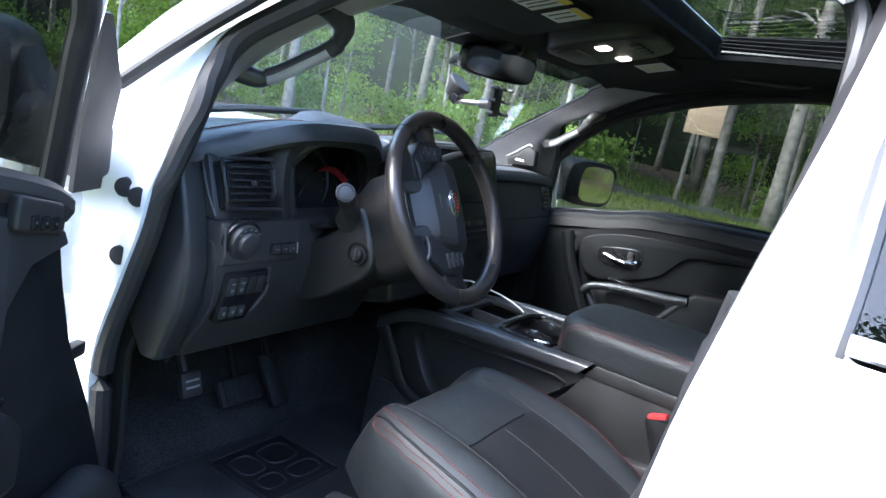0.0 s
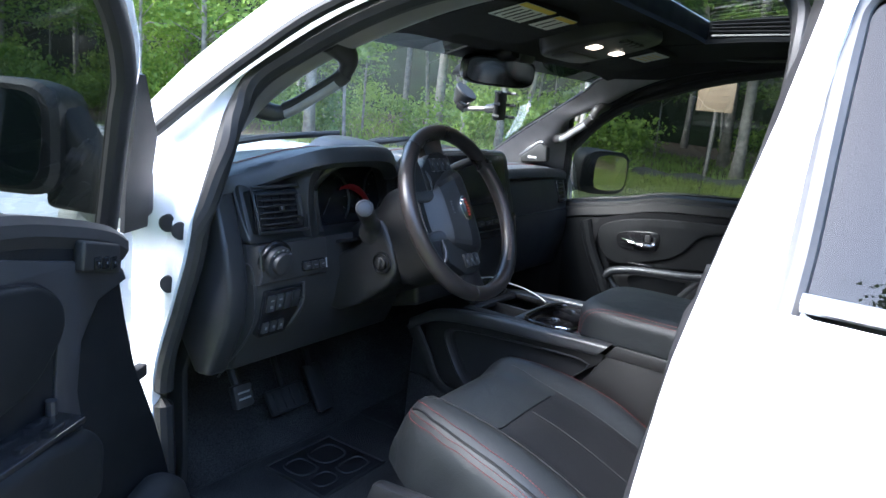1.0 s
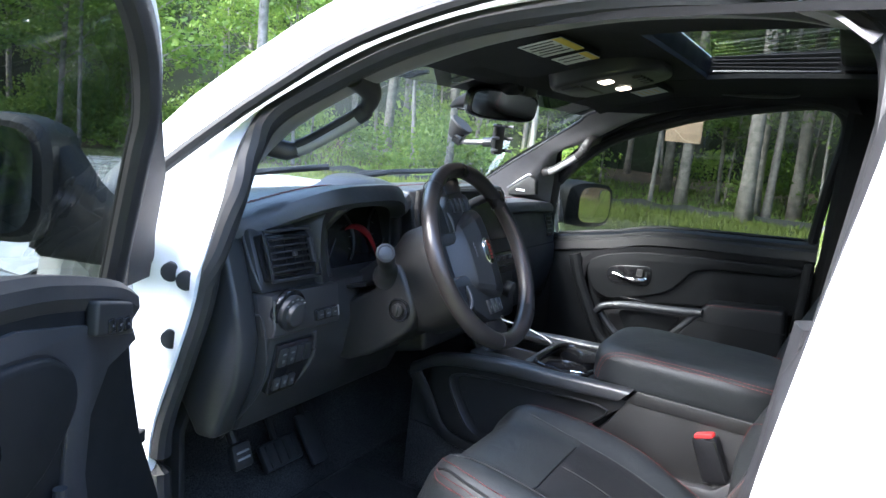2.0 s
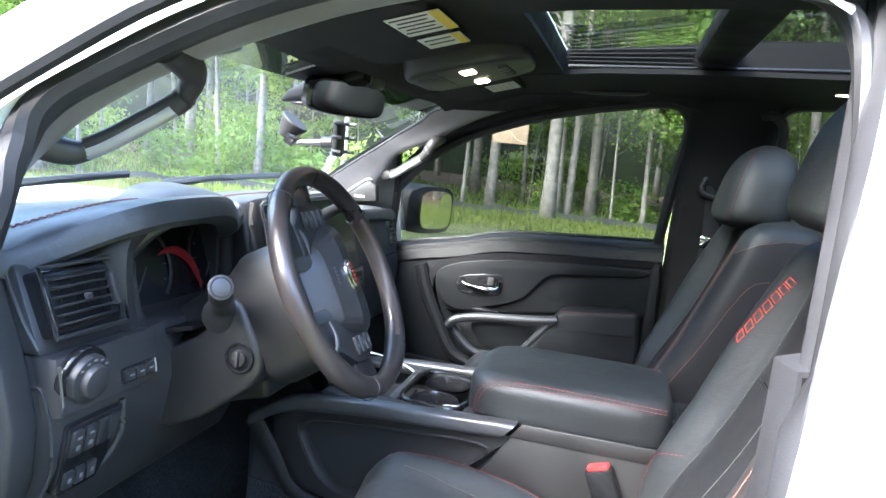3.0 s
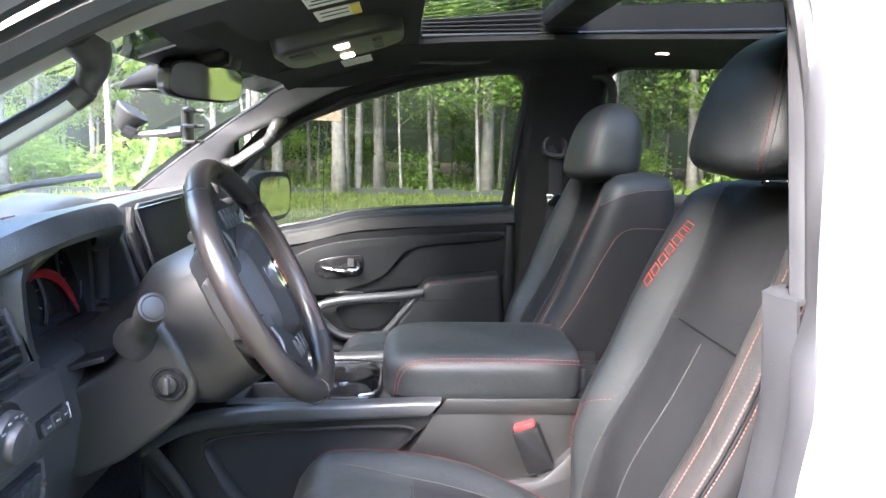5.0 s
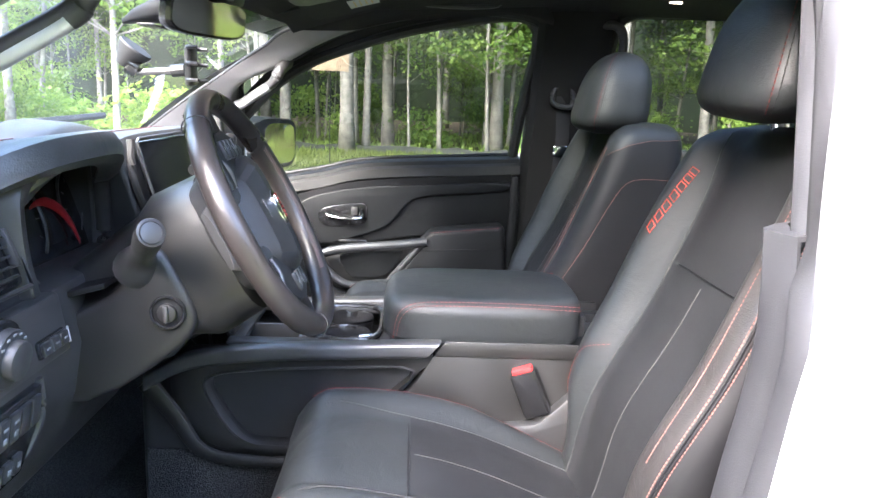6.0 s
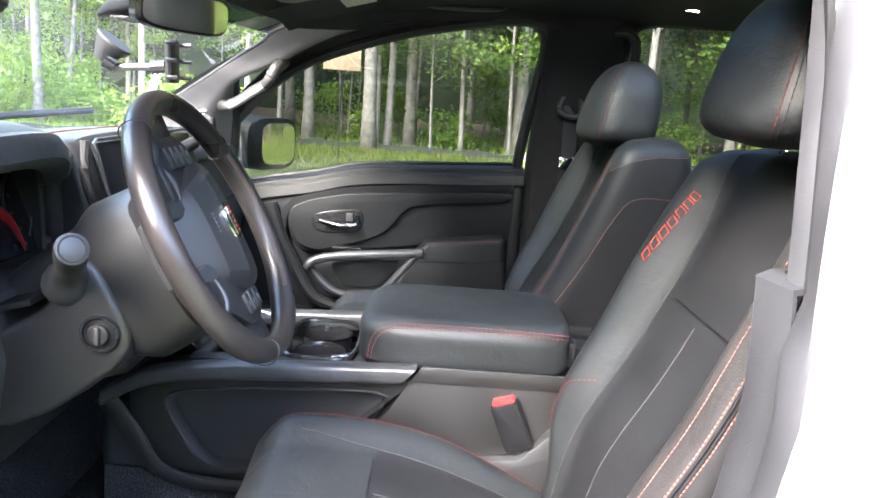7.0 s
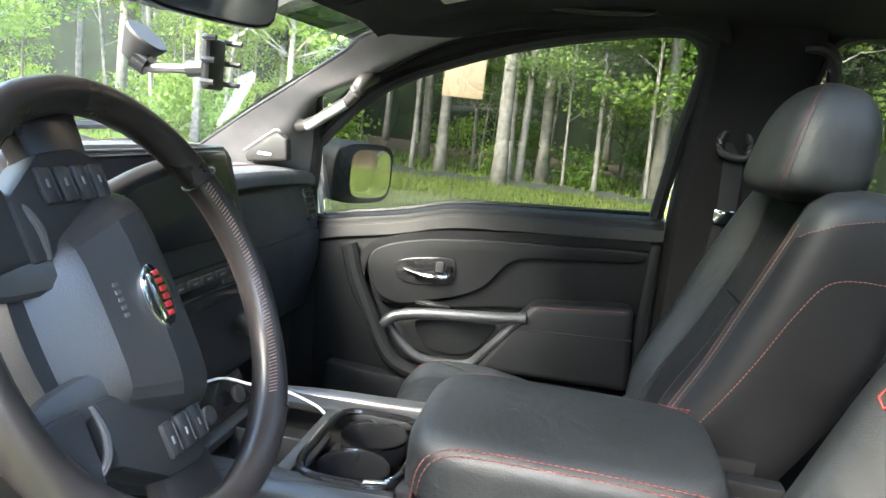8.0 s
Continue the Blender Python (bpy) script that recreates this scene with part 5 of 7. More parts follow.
    # gauge cluster in its recess
    arch = [(-0.520, 1.165), (-0.548, 1.186), (-0.570, 1.232), (-0.583, 1.292), (-0.580, 1.338), (-0.556, 1.361), (-0.52, 1.374), (-0.42, 1.368), (-0.345, 1.354), (-0.302, 1.32), (-0.288, 1.25), (-0.288, 1.165)]
    path = spline(arch, 6)
    rows = []
    cx, cz = -0.475, 1.26
    def set_back(x, z):
        """The left flank of the opening lies deeper than its brow."""
        return max(0.0, min(1.0, (-0.49 - x) / 0.07)) * max(0.0, min(1.0, (1.362 - z) / 0.06))
    for (x, z) in path:
        out = Vector((x - cx, 0, z - cz)).normalized()
        y0 = front_y(x) + 0.03 + 0.052 * set_back(x, z)
        rows.append([tuple(Vector((x, y0 + 0.03, z)) + out * 0.022), tuple(Vector((x, y0 + 0.004, z)) + out * 0.014), (x, y0 - 0.002, z), tuple(Vector((x, y0 + 0.012, z)) - out * 0.008),
                     (cx + 0.02 + (x - cx) * 0.90, y0 + 0.07, cz + (z - cz) * 0.92), (cx + 0.05 + (x - cx) * 0.80, 0.385, cz + (z - cz) * 0.86)])
    part("cluster_hood", skin(rows, 0.004), PLASTIC, d, "black hood round the gauges")
    rows = []
    for (x, z) in path:
        out = Vector((x - cx, 0, z - cz)).normalized()
        y0, k = front_y(x) + 0.026 + 0.052 * set_back(x, z), set_back(x, z)
        rows.append([tuple(Vector((x, y0 + b, z)) + out * a) for a, b in ((-0.004, 0.004), (0.004, -0.009), (0.018 + 0.018 * k, -0.006 - 0.032 * k), (0.028 + 0.030 * k, 0.008 - 0.052 * k), (0.033 + 0.038 * k, 0.03 - 0.050 * k), (0.035 + 0.042 * k, 0.075 - 0.04 * k))])
    part("cluster_bezel", skin(rows, 0.004), PLASTIC_GREY, d, "charcoal bezel round the gauges")
    lip = [(x, front_y(x) + 0.026 + 0.052 * set_back(x, z), z) for x, z in path]
    part("cluster_lip", tube(lip, 0.013, 10, flat=0.9), PLASTIC_GREY, d, "charcoal lip round the gauges")
    g = pose(-0.378, 0.352, 1.252, -16)
    face = part("gauge_face", moved(box(0, 0, 0, 0.36, 0.01, 0.22, 0.004), g), DISPLAY, d, "dark gauge cluster with red ring")
    part("cluster_floor", moved(box(0, -0.06, -0.092, 0.34, 0.14, 0.008, 0.002), g), TRACK, d)
    for k in (-0.095, 0.095):
        pts = [tuple(g @ Vector((k + 0.066 * math.cos(a), -0.009, 0.066 * math.sin(a) + 0.008))) for a in np.linspace(radians(-50), radians(230), 40)]
        part("gauge_ring", tube(pts, 0.004, 6, flat=0.5, up=(0, 1, 0)), PLASTIC, face)
        for i in range(9):
            a = radians(-30 + 30 * i)
            q = g @ Vector((k + 0.052 * math.cos(a), -0.0085, 0.052 * math.sin(a) + 0.008))
            part("gauge_tick", moved(box(0, 0, 0, 0.008, 0.001, 0.0016, 0), Matrix.Translation(q) @ pose(0, 0, 0, 0, -math.degrees(a), 0)), SEAL_GREY, face)
        part("needle", tube([tuple(g @ Vector((k, -0.011, 0.008))), tuple(g @ Vector((k - 0.03, -0.011, -0.03)))], 0.0012, 5), SEAL_GREY, face)
    pts = [tuple(g @ Vector((-0.035 + 0.074 * math.cos(a), -0.014, -0.044 + 0.074 * math.sin(a)))) for a in np.linspace(radians(-4), radians(112), 30)]
    part("red_arc", tube(pts, [0.002 + 0.006 * math.sin(3.1 * i / 29) for i in range(30)], 8, flat=0.4, up=(0, 1, 0)), GAUGE_RED, face, "red arc of the gauge")
    part("info_display", moved(box(0, -0.007, 0.01, 0.07, 0.004, 0.09, 0.002), g), GLOSS, face)
    # centre stack
    part("middle_panel", prism([(0.29, 1.372), (0.276, 1.352), (0.232, 1.20), (0.212, 1.08), (0.20, 1.0), (0.34, 0.96), (0.42, 1.0), (0.42, 1.36)], "x", -0.285, 0.232, 0.014, 3), PLASTIC, d)
    m = pose(0, 0.252, 1.285, -16)
    edge = spline([(-0.286, 0.26, 1.372), (-0.288, 0.255, 1.30), (-0.27, 0.225, 1.20)], 5)
    part("stack_edge", tube(edge, 0.007, 8), PLASTIC_GREY, d)
    part("centre_screen", moved(box(-0.030, -0.004, 0.012, 0.42, 0.012, 0.140, 0.006), m), DISPLAY, d, "dark touch screen")
    frame_line = [(-0.243, -0.010, -0.060), (-0.250, -0.010, 0.0), (-0.250, -0.010, 0.080), (-0.235, -0.010, 0.086), (0.17, -0.010, 0.086)]
    part("screen_edge", moved(tube(frame_line, 0.0028, 8), m), TRIM, d, "thin silver line")
    m = pose(0, 0.215, 1.165, -10)
    pan = part("climate_panel", moved(box(0, 0, 0, 0.42, 0.012, 0.062, 0.005), m), GLOSS, d, "gloss black climate panel")
    for i in range(9):
        part("button", moved(box(-0.16 + 0.04 * i, -0.008, 0.014, 0.034, 0.006, 0.014, 0.002), m), PLASTIC, pan)
        part("button_mark", moved(box(-0.16 + 0.04 * i, -0.0115, 0.014, 0.012, 0.001, 0.003, 0), m), PAINT_MARK, pan)
    part("panel_line", moved(tube([(-0.2, -0.007, -0.008), (0.2, -0.007, -0.008)], 0.0018, 6), m), TRIM, pan)
    for x in (-0.15, 0.15):
        part("dial", moved(disc(0.024, 0.025, 28, 0.004), Matrix.Translation((x, 0.205, 1.09)) @ pose(0, 0, 0, 98)), PLASTIC_GREY, pan)
    # passenger side
    part("glove_panel", prism([(0.385, 1.272), (0.352, 1.262), (0.325, 1.19), (0.325, 1.155), (0.315, 1.13), (0.315, 1.07), (0.345, 0.93), (0.40, 0.92), (0.45, 1.265)], "x", 0.228, 0.83, 0.012, 3), PLASTIC, d, "black glove box panel")
    part("glove_seam", tube([(0.235, 0.325, 1.145), (0.82, 0.325, 1.145)], 0.005, 6), DARK, d)
    m = pose(0.772, 0.338, 1.212, -16)
    rv = part("air_vent", moved(box(0, 0, 0, 0.055, 0.02, 0.085, 0.008), m), GLOSS, d)
    for i in range(5):
        part("slat", moved(box(0, -0.011, -0.03 + 0.015 * i, 0.046, 0.008, 0.003, 0.001), m), PLASTIC, rv)


# ---- centre console ----
def console():
    c = thing("centre_console", "charcoal centre console with graphite rails and cup holders", "centre console", at=(0, -0.027, 0))
    prof = [(0.36, 0.56), (0.36, 0.88), (0.25, 0.89), (-0.13, 0.89), (-0.135, 0.975), (-0.62, 0.965), (-0.70, 0.90), (-0.70, 0.56)]
    part("body", prism(prof, "x", -0.120, 0.120, 0.028, 4), PLASTIC, c)
    for s in (-1, 1):
        # front side panel: a smooth frame round a deep pocket
        rim_out = [(0.177, 0.958), (0.255, 0.936), (0.286, 0.906), (0.278, 0.850), (0.255, 0.800), (0.197, 0.757), (0.070, 0.750), (-0.02, 0.748), (-0.165, 0.905), (-0.215, 0.975)]
        rim_in = [(0.208, 0.902), (0.134, 0.922), (-0.04, 0.933), (-0.165, 0.937), (-0.182, 0.924), (-0.157, 0.898), (-0.01, 0.778), (0.064, 0.775), (0.132, 0.780), (0.178, 0.832)]
        centre = (0.05, 0.855)

        def polar(poly, n=96):
            out = []
            for k in range(n):
                a = 2 * math.pi * k / n
                dy, dz = math.cos(a), math.sin(a)
                best = 0.0
                for (y0, z0), (y1, z1) in zip(poly, poly[1:] + poly[:1]):
                    ey, ez = y1 - y0, z1 - z0
                    det = ey * dz - ez * dy
                    if abs(det) > 1e-9:
                        r = (ey * (z0 - centre[1]) - ez * (y0 - centre[0])) / det
                        f = (dy * (z0 - centre[1]) - dz * (y0 - centre[0])) / det
                        if r > 0 and -1e-6 <= f <= 1 + 1e-6:
                            best = max(best, r)
                out.append((centre[0] + best * dy, centre[1] + best * dz))
            return out
        po, pi = polar([tuple(q) for q in spline(rim_out, 5, True)]), polar([tuple(q) for q in spline(rim_in, 5, True)])

        def ring_at(x, f):
            return [(s * x, a[0] + (b[0] - a[0]) * f, a[1] + (b[1] - a[1]) * f) for a, b in zip(po, pi)]
        part("side_panel", loft([ring_at(0.118, 0.0), ring_at(0.146, 0.0), ring_at(0.151, 0.08), ring_at(0.153, 0.3), ring_at(0.153, 0.75), ring_at(0.150, 0.94), ring_at(0.143, 1.0), ring_at(0.124, 1.0)], caps=False), CHARCOAL, c, "smooth charcoal frame round the side pocket")
        part("pocket_rim", loft([ring_at(0.1515, 0.80), ring_at(0.1560, 0.85), ring_at(0.1560, 0.90), ring_at(0.1500, 0.97), ring_at(0.138, 1.01)], caps=False), PLASTIC_GREY, c, "rounded rim of the side pocket")
        part("carpet_side", prism([(0.345, 0.56), (0.345, 0.745), (0.22, 0.742), (0.10, 0.728), (-0.05, 0.738), (-0.60, 0.738), (-0.60, 0.56)], "x", s * 0.119, s * 0.128, 0.003), CARPET, c, "carpeted lower side")
        part("pocket", loft([ring_at(0.124, 0.99), ring_at(0.1255, 0.99)]), DARK, c, "dark side pocket")
        part("rear_side_panel", prism([(-0.232, 0.985), (-0.19, 0.91), (-0.06, 0.75), (-0.62, 0.75), (-0.66, 0.98)], "x", s * 0.118, s * 0.153, 0.006), CHARCOAL, c)
        rail = [(s * 0.152, 0.33, 0.90), (s * 0.156, 0.24, 0.948), (s * 0.157, 0.10, 0.968), (s * 0.157, -0.05, 0.976), (s * 0.156, -0.222, 0.984)]
        rings = []
        for x, y, z in spline(rail, 6):
            rings.append([(x + a, y, z + b) for a, b in oval(0.019, 0.0165, 3.6, 24)])
        rings[-1] = [(x, y - 0.9 * (z - 0.984), z) for x, y, z in rings[-1]]
        part("rail", loft(rings), TRIM, c, "satin graphite rail")
        part("panel_lip", prism([(-0.246, 0.999), (-0.222, 0.968), (-0.62, 0.968), (-0.62, 0.999)], "x", s * 0.1515, s * 0.1585, 0.0025), CHARCOAL, c)
        curve = [(s * 0.155, 0.33, 0.90), (s * 0.157, 0.275, 0.83), (s * 0.157, 0.22, 0.755), (s * 0.155, 0.10, 0.735), (s * 0.15, -0.05, 0.745)]
        bow = spline(curve, 6)
        part("lower_rail", tube(bow, [0.021 - 0.012 * i / (len(bow) - 1) for i in range(len(bow))], 10, flat=0.5, up=(1, 0, 0)), CHARCOAL, c)
    # top tray: bars round the cup well and the front bin
    for n, bm in (("tray", box(-0.0025, -0.128, 0.976, 0.208, 0.025, 0.014, 0.004)), ("tray", box(-0.0025, 0.036, 0.976, 0.208, 0.022, 0.014, 0.004)), ("tray", box(-0.0025, 0.165, 0.974, 0.208, 0.028, 0.014, 0.004)),
                  ("tray", box(-0.125, 0.03, 0.976, 0.035, 0.30, 0.014, 0.004)), ("tray", box(0.122, 0.03, 0.976, 0.04, 0.30, 0.014, 0.004))):
        part(n, bm, TRAY, c, "black console tray")
    ring = [(-0.002 + p, -0.045 + q, 0.984) for p, q in oval(0.112, 0.072, 4.5, 48)]
    ch = part("cup_well", tube(ring, 0.006, 8, True), GLOSS, c, "gloss black rim of the cup holders")
    part("well_floor", box(0, -0.045, 0.915, 0.24, 0.16, 0.006, 0.002), DARK, ch)
    for x in (-0.055, 0.055):
        wall = [[(x + r * math.cos(a), -0.045 + r * math.sin(a), z) for a in np.linspace(0, 2 * math.pi, 33)[:-1]] for r, z in ((0.050, 0.978), (0.047, 0.972), (0.043, 0.90), (0.047, 0.90), (0.052, 0.974))]
        part("cup", loft(wall, caps=False), GLOSS, ch)
    part("chrome_lip", tube(spline([(-0.112, -0.075, 0.988), (-0.10, -0.105, 0.989), (-0.07, -0.116, 0.989)], 5), 0.004, 8), CHROME, ch)
    part("bin_floor", box(0, 0.11, 0.93, 0.22, 0.14, 0.006, 0.002), DARK, c)
    part("bin_divider", box(-0.01, 0.10, 0.955, 0.008, 0.12, 0.045, 0.003), PLASTIC, c)
    sockets = part("port_panel", moved(box(0, 0, 0, 0.20, 0.012, 0.06, 0.004), pose(-0.01, 0.19, 1.0, -30)), GLOSS, c)
    for x in (-0.05, 0.04):
        part("port", moved(disc(0.014, 0.008, 20, 0.002), Matrix.Translation((x, 0.178, 1.005)) @ pose(0, 0, 0, 60)), TRIM, sockets)

    arm = thing("armrest", "padded black leather armrest lid with red stitching", "armrest", at=(0.0, -0.350, 0.985))
    rings = []
    def shoulder(z):
        """How far the side has rolled in at height z."""
        return 0.034 * (1 - math.sqrt(max(0.0, 1 - (max(0.0, z - 0.058) / 0.036) ** 2)))
    for z in (0.002, 0.006, 0.012, 0.025, 0.04, 0.05, 0.058, 0.064, 0.070, 0.075, 0.080, 0.084, 0.087, 0.0895, 0.0915, 0.093):
        inset = shoulder(z) + 0.006 * max(0.0, (0.012 - z) / 0.01)
        rings.append([(a, b - 0.30 * inset, z) for a, b in oval(0.150 - inset, 0.203 - 0.8 * inset, 4.6, 48)])
    top = rings[-1]
    rings += [[(x * k, y * k, 0.0935 + 0.0065 * (1 - k * k)) for x, y, z in top] for k in (0.96, 0.88, 0.75, 0.5, 0.2)]
    part("pad", loft(rings), LEATHER, arm)
    for off in (0.0, 0.006):
        for s in (-1, 1):
            def rim(y, z):
                return (s * (0.1506 - shoulder(z)), y, z)
            path = [rim(-0.185, 0.079 + off), rim(-0.05, 0.0815 + off), rim(0.11, 0.0805 + off), (s * 0.1455, 0.150 + off, 0.072 + off), (s * 0.145, 0.168 + off, 0.048 + off), (s * 0.143, 0.174 + off, 0.010)]
            part("red_stitch", dashes(spline(path, 8), 0.0065, 0.0022, 0.0011), STITCH, arm)
    part("hinge", box(0, -0.205, 0.02, 0.12, 0.03, 0.05, 0.008), PLASTIC, arm)

    cab = thing("charging_cable", "thin white charging cable lying on the console", "cable", at=(0, -0.03, 0))
    part("cord", tube(spline([(-0.005, 0.218, 1.03), (0.011, 0.213, 1.031), (0.032, 0.196, 1.031), (0.042, 0.155, 1.024), (0.078, 0.115, 1.008), (0.076, 0.065, 0.995), (0.068, 0.045, 0.988)], 8), 0.0022, 6), WHITE_CABLE, cab)
    part("plug", tube([(-0.028, 0.222, 1.026), (-0.003, 0.218, 1.03)], 0.005, 8), WHITE_CABLE, cab)


# ---- passenger door ----
def passenger_door():
    d = thing("passenger_door", "closed front passenger door with charcoal inner panel", "car door", at=(0, -0.118, 0))
    sill = [(0.45, 1.165), (0.36, 1.185), (0.22, 1.212), (0.10, 1.243), (-0.05, 1.258), (-0.25, 1.27), (-0.43, 1.282)]
    top = [tuple(q) for q in spline(sill, 5)]
    part("inner_panel", prism(top + [(-0.44, 0.56), (0.42, 0.56)], "x", 0.83, 0.90, 0.008), DOOR_VINYL, d)
    rows = []
    for y, z in top:
        rows.append([(0.90, y, z + 0.004), (0.868, y, z + 0.006), (0.842, y, z - 0.002), (0.822, y, z - 0.022), (0.818, y, z - 0.050), (0.834, y, z - 0.062)])
    part("sill_pad", skin(rows, 0.004), CHARCOAL, d, "charcoal padded window sill")
    part("glass_strip", tube([(0.893, y, z + 0.008) for y, z in top], 0.007, 8), RUBBER, d)
    # insert panel with a raised lower border
    ins = [(0.295, 1.10), (0.25, 1.14), (0.13, 1.172), (-0.02, 1.188), (-0.40, 1.205), (-0.385, 1.04), (-0.12, 1.02), (0.20, 0.975), (0.272, 1.01)]
    part("insert_panel", prism([tuple(q) for q in spline(ins, 4, True)], "x", 0.805, 0.835, 0.008), DOOR_VINYL, d, "charcoal padded insert")
    pad = [(0.288, 1.090), (0.246, 1.132), (0.13, 1.164), (-0.02, 1.181), (-0.20, 1.193), (-0.376, 1.204), (-0.376, 1.178), (-0.21, 1.160), (-0.115, 1.148), (-0.073, 1.130), (-0.043, 1.093), (-0.012, 1.058), (0.04, 1.030), (0.12, 1.004), (0.20, 0.985), (0.262, 1.012)]
    part("upper_pad", prism([tuple(q) for q in spline(pad, 4, True)], "x", 0.793, 0.812, 0.013, 4), DOOR_VINYL, d, "softly padded upper insert")
    # inner handle
    bez = part("handle_bezel", prism([tuple(q) for q in spline([(0.215, 1.080), (0.19, 1.106), (0.085, 1.124), (0.060, 1.112), (0.060, 1.066), (0.09, 1.050), (0.19, 1.045)], 4, True)], "x", 0.788, 0.812, 0.004), GLOSS, d, "gloss black handle cup")
    part("door_handle", tube(spline([(0.782, 0.19, 1.082), (0.772, 0.14, 1.074), (0.770, 0.10, 1.074), (0.78, 0.075, 1.08), (0.782, 0.075, 1.105)], 5), [0.0035 + 0.003 * math.sin(i / 20 * 3.1) for i in range(21)], 8), CHROME, bez, "chrome pull handle")
    part("lock_tab", box(0.784, 0.098, 1.098, 0.010, 0.020, 0.026, 0.003), PLASTIC_GREY, bez)
    # armrest and pocket
    arm = [(-0.146, 1.050), (-0.38, 1.076), (-0.40, 0.87), (-0.02, 0.862), (-0.055, 0.92), (-0.10, 0.99)]
    part("armrest", prism(arm, "x", 0.735, 0.84, 0.018, 3), DOOR_VINYL, d, "padded door armrest")
    part("seam", tube([(0.7345, -0.105, 0.985), (0.7345, -0.39, 1.0)], 0.0016, 5), TRACK, d)
    part("red_stitch", dashes([(0.738, y, 1.043 + 0.025 * (-0.14 - y) / 0.24) for y in np.linspace(-0.14, -0.37, 40)], 0.0065, 0.0025, 0.0012), STITCH, d)
    shelf = spline([(0.728, 0.218, 0.940), (0.735, 0.192, 0.966), (0.739, 0.12, 0.984), (0.739, 0.02, 0.995), (0.738, -0.07, 1.004), (0.736, -0.135, 1.014)], 6)
    part("pull_trim", tube(shelf, [0.010, 0.012, 0.0135] + [0.0145] * (len(shelf) - 3), 12), SATIN, d, "satin graphite trim")
    pocket_rim = [(0.750, 0.215, 0.950), (0.750, 0.172, 0.902), (0.750, 0.125, 0.868), (0.750, 0.06, 0.862), (0.750, -0.005, 0.870), (0.748, -0.035, 0.900), (0.744, -0.085, 0.962), (0.740, -0.128, 1.018)]
    part("pocket_trim", tube(spline(pocket_rim, 5), 0.012, 10), SATIN, d, "satin graphite trim")
    part("pocket_panel", prism([(0.20, 0.955), (0.15, 0.88), (0.06, 0.86), (-0.01, 0.868), (-0.10, 0.985), (0.18, 0.975)], "x", 0.775, 0.83, 0.006), DARK, d)
    inner_pocket = prism([tuple(q) for q in spline([(0.142, 0.955), (0.122, 0.905), (0.098, 0.886), (0.0, 0.892), (-0.060, 0.966), (-0.03, 0.974), (0.08, 0.966)], 4, True)], "x", 0.765, 0.78, 0.006)
    part("pocket_pad", inner_pocket, DOOR_VINYL, d)
    part("front_border", tube(spline([(0.80, 0.345, 1.12), (0.80, 0.315, 1.03), (0.80, 0.262, 0.93), (0.79, 0.195, 0.835), (0.79, 0.08, 0.80)], 6), 0.022, 10), DOOR_VINYL, d)
    # a flat strip laid on the panel; its black paints the groove's shade
    groove = spline([(0.305, 1.00), (0.306, 1.06), (0.294, 1.108), (0.25, 1.140), (0.13, 1.173), (-0.02, 1.192), (-0.40, 1.222)], 5)
    rows = [[(0.8015, y + 0.011 * math.cos(a), z + 0.011 * math.sin(a)), (0.8015, y - 0.011 * math.cos(a), z - 0.011 * math.sin(a))] for (y, z), a in zip(groove, np.linspace(0.1, 1.5, len(groove)))]
    part("groove", skin(rows, 0.002), TRACK, d, "flat black strip with the shade of the groove in its colour")
    part("rear_border", prism([(-0.40, 1.225), (-0.425, 1.225), (-0.435, 0.8), (-0.41, 0.8), (-0.395, 1.0)], "x", 0.80, 0.84, 0.008), DOOR_VINYL, d)
    part("lower_panel", prism([(0.38, 0.57), (0.38, 0.80), (0.2, 0.79), (-0.4, 0.85), (-0.43, 0.57)], "x", 0.79, 0.84, 0.015), DOOR_VINYL, d)
    sw = part("window_switch", moved(box(0, 0, 0, 0.03, 0.09, 0.008, 0.003), pose(0.765, 0.10, 1.006)), GLOSS, d)
    part("outer_skin", box(0.945, 0.0, 0.80, 0.02, 0.98, 0.62, 0.01), PAINT, d)
    # window: curved frame and pane
    up = [(0.47, 1.36), (0.36, 1.47), (0.25, 1.545), (0.10, 1.605), (-0.05, 1.652), (-0.22, 1.688), (-0.37, 1.708), (-0.425, 1.69), (-0.445, 1.63), (-0.425, 1.47), (-0.41, 1.285)]
    edge = [(0.875 - 0.36 * (z - 1.285), y, z) for y, z in spline(up, 5)]
    part("window_frame", tube(edge, 0.016, 8, flat=1.3, up=(1, 0, 0)), RUBBER, d, "black window surround")
    rows = []
    for x, y, z in edge:
        o = Vector((0, y, z - 1.47)).normalized()
        rows.append([(x + 0.004, y + o.y * k, z + o.z * k) for k in (0.0, 0.02, 0.045, 0.065)])
    part("upper_frame", skin(rows[:-12], 0.004), TRACK, d, "black upper door frame")
    rows = []
    for y in np.linspace(0.46, -0.43, 24):
        zt = np.interp(-y, [-q[0] for q in up[:7]] + [0.43], [q[1] for q in up[:7]] + [1.70])
        zb = np.interp(-y, [-q[0] for q in sill], [q[1] for q in sill]) - 0.01
        rows.append([(0.885 - 0.36 * (z - 1.285), y, z) for z in np.linspace(zb, zt, 6)])
    part("pane", skin(rows), TINTED, d, "lightly tinted glass").visible_shadow = False
    part("mirror_sail", prism([(0.56, 1.15), (0.56, 1.33), (0.485, 1.375), (0.46, 1.17)], "x", 0.855, 0.875, 0.004), DOOR_VINYL, d)

    m = thing("side_mirror", "black door mirror reflecting grass and trees", "side mirror", at=(1.12, 0.315, 1.28))
    m.rotation_euler = (radians(2), 0, radians(-27))
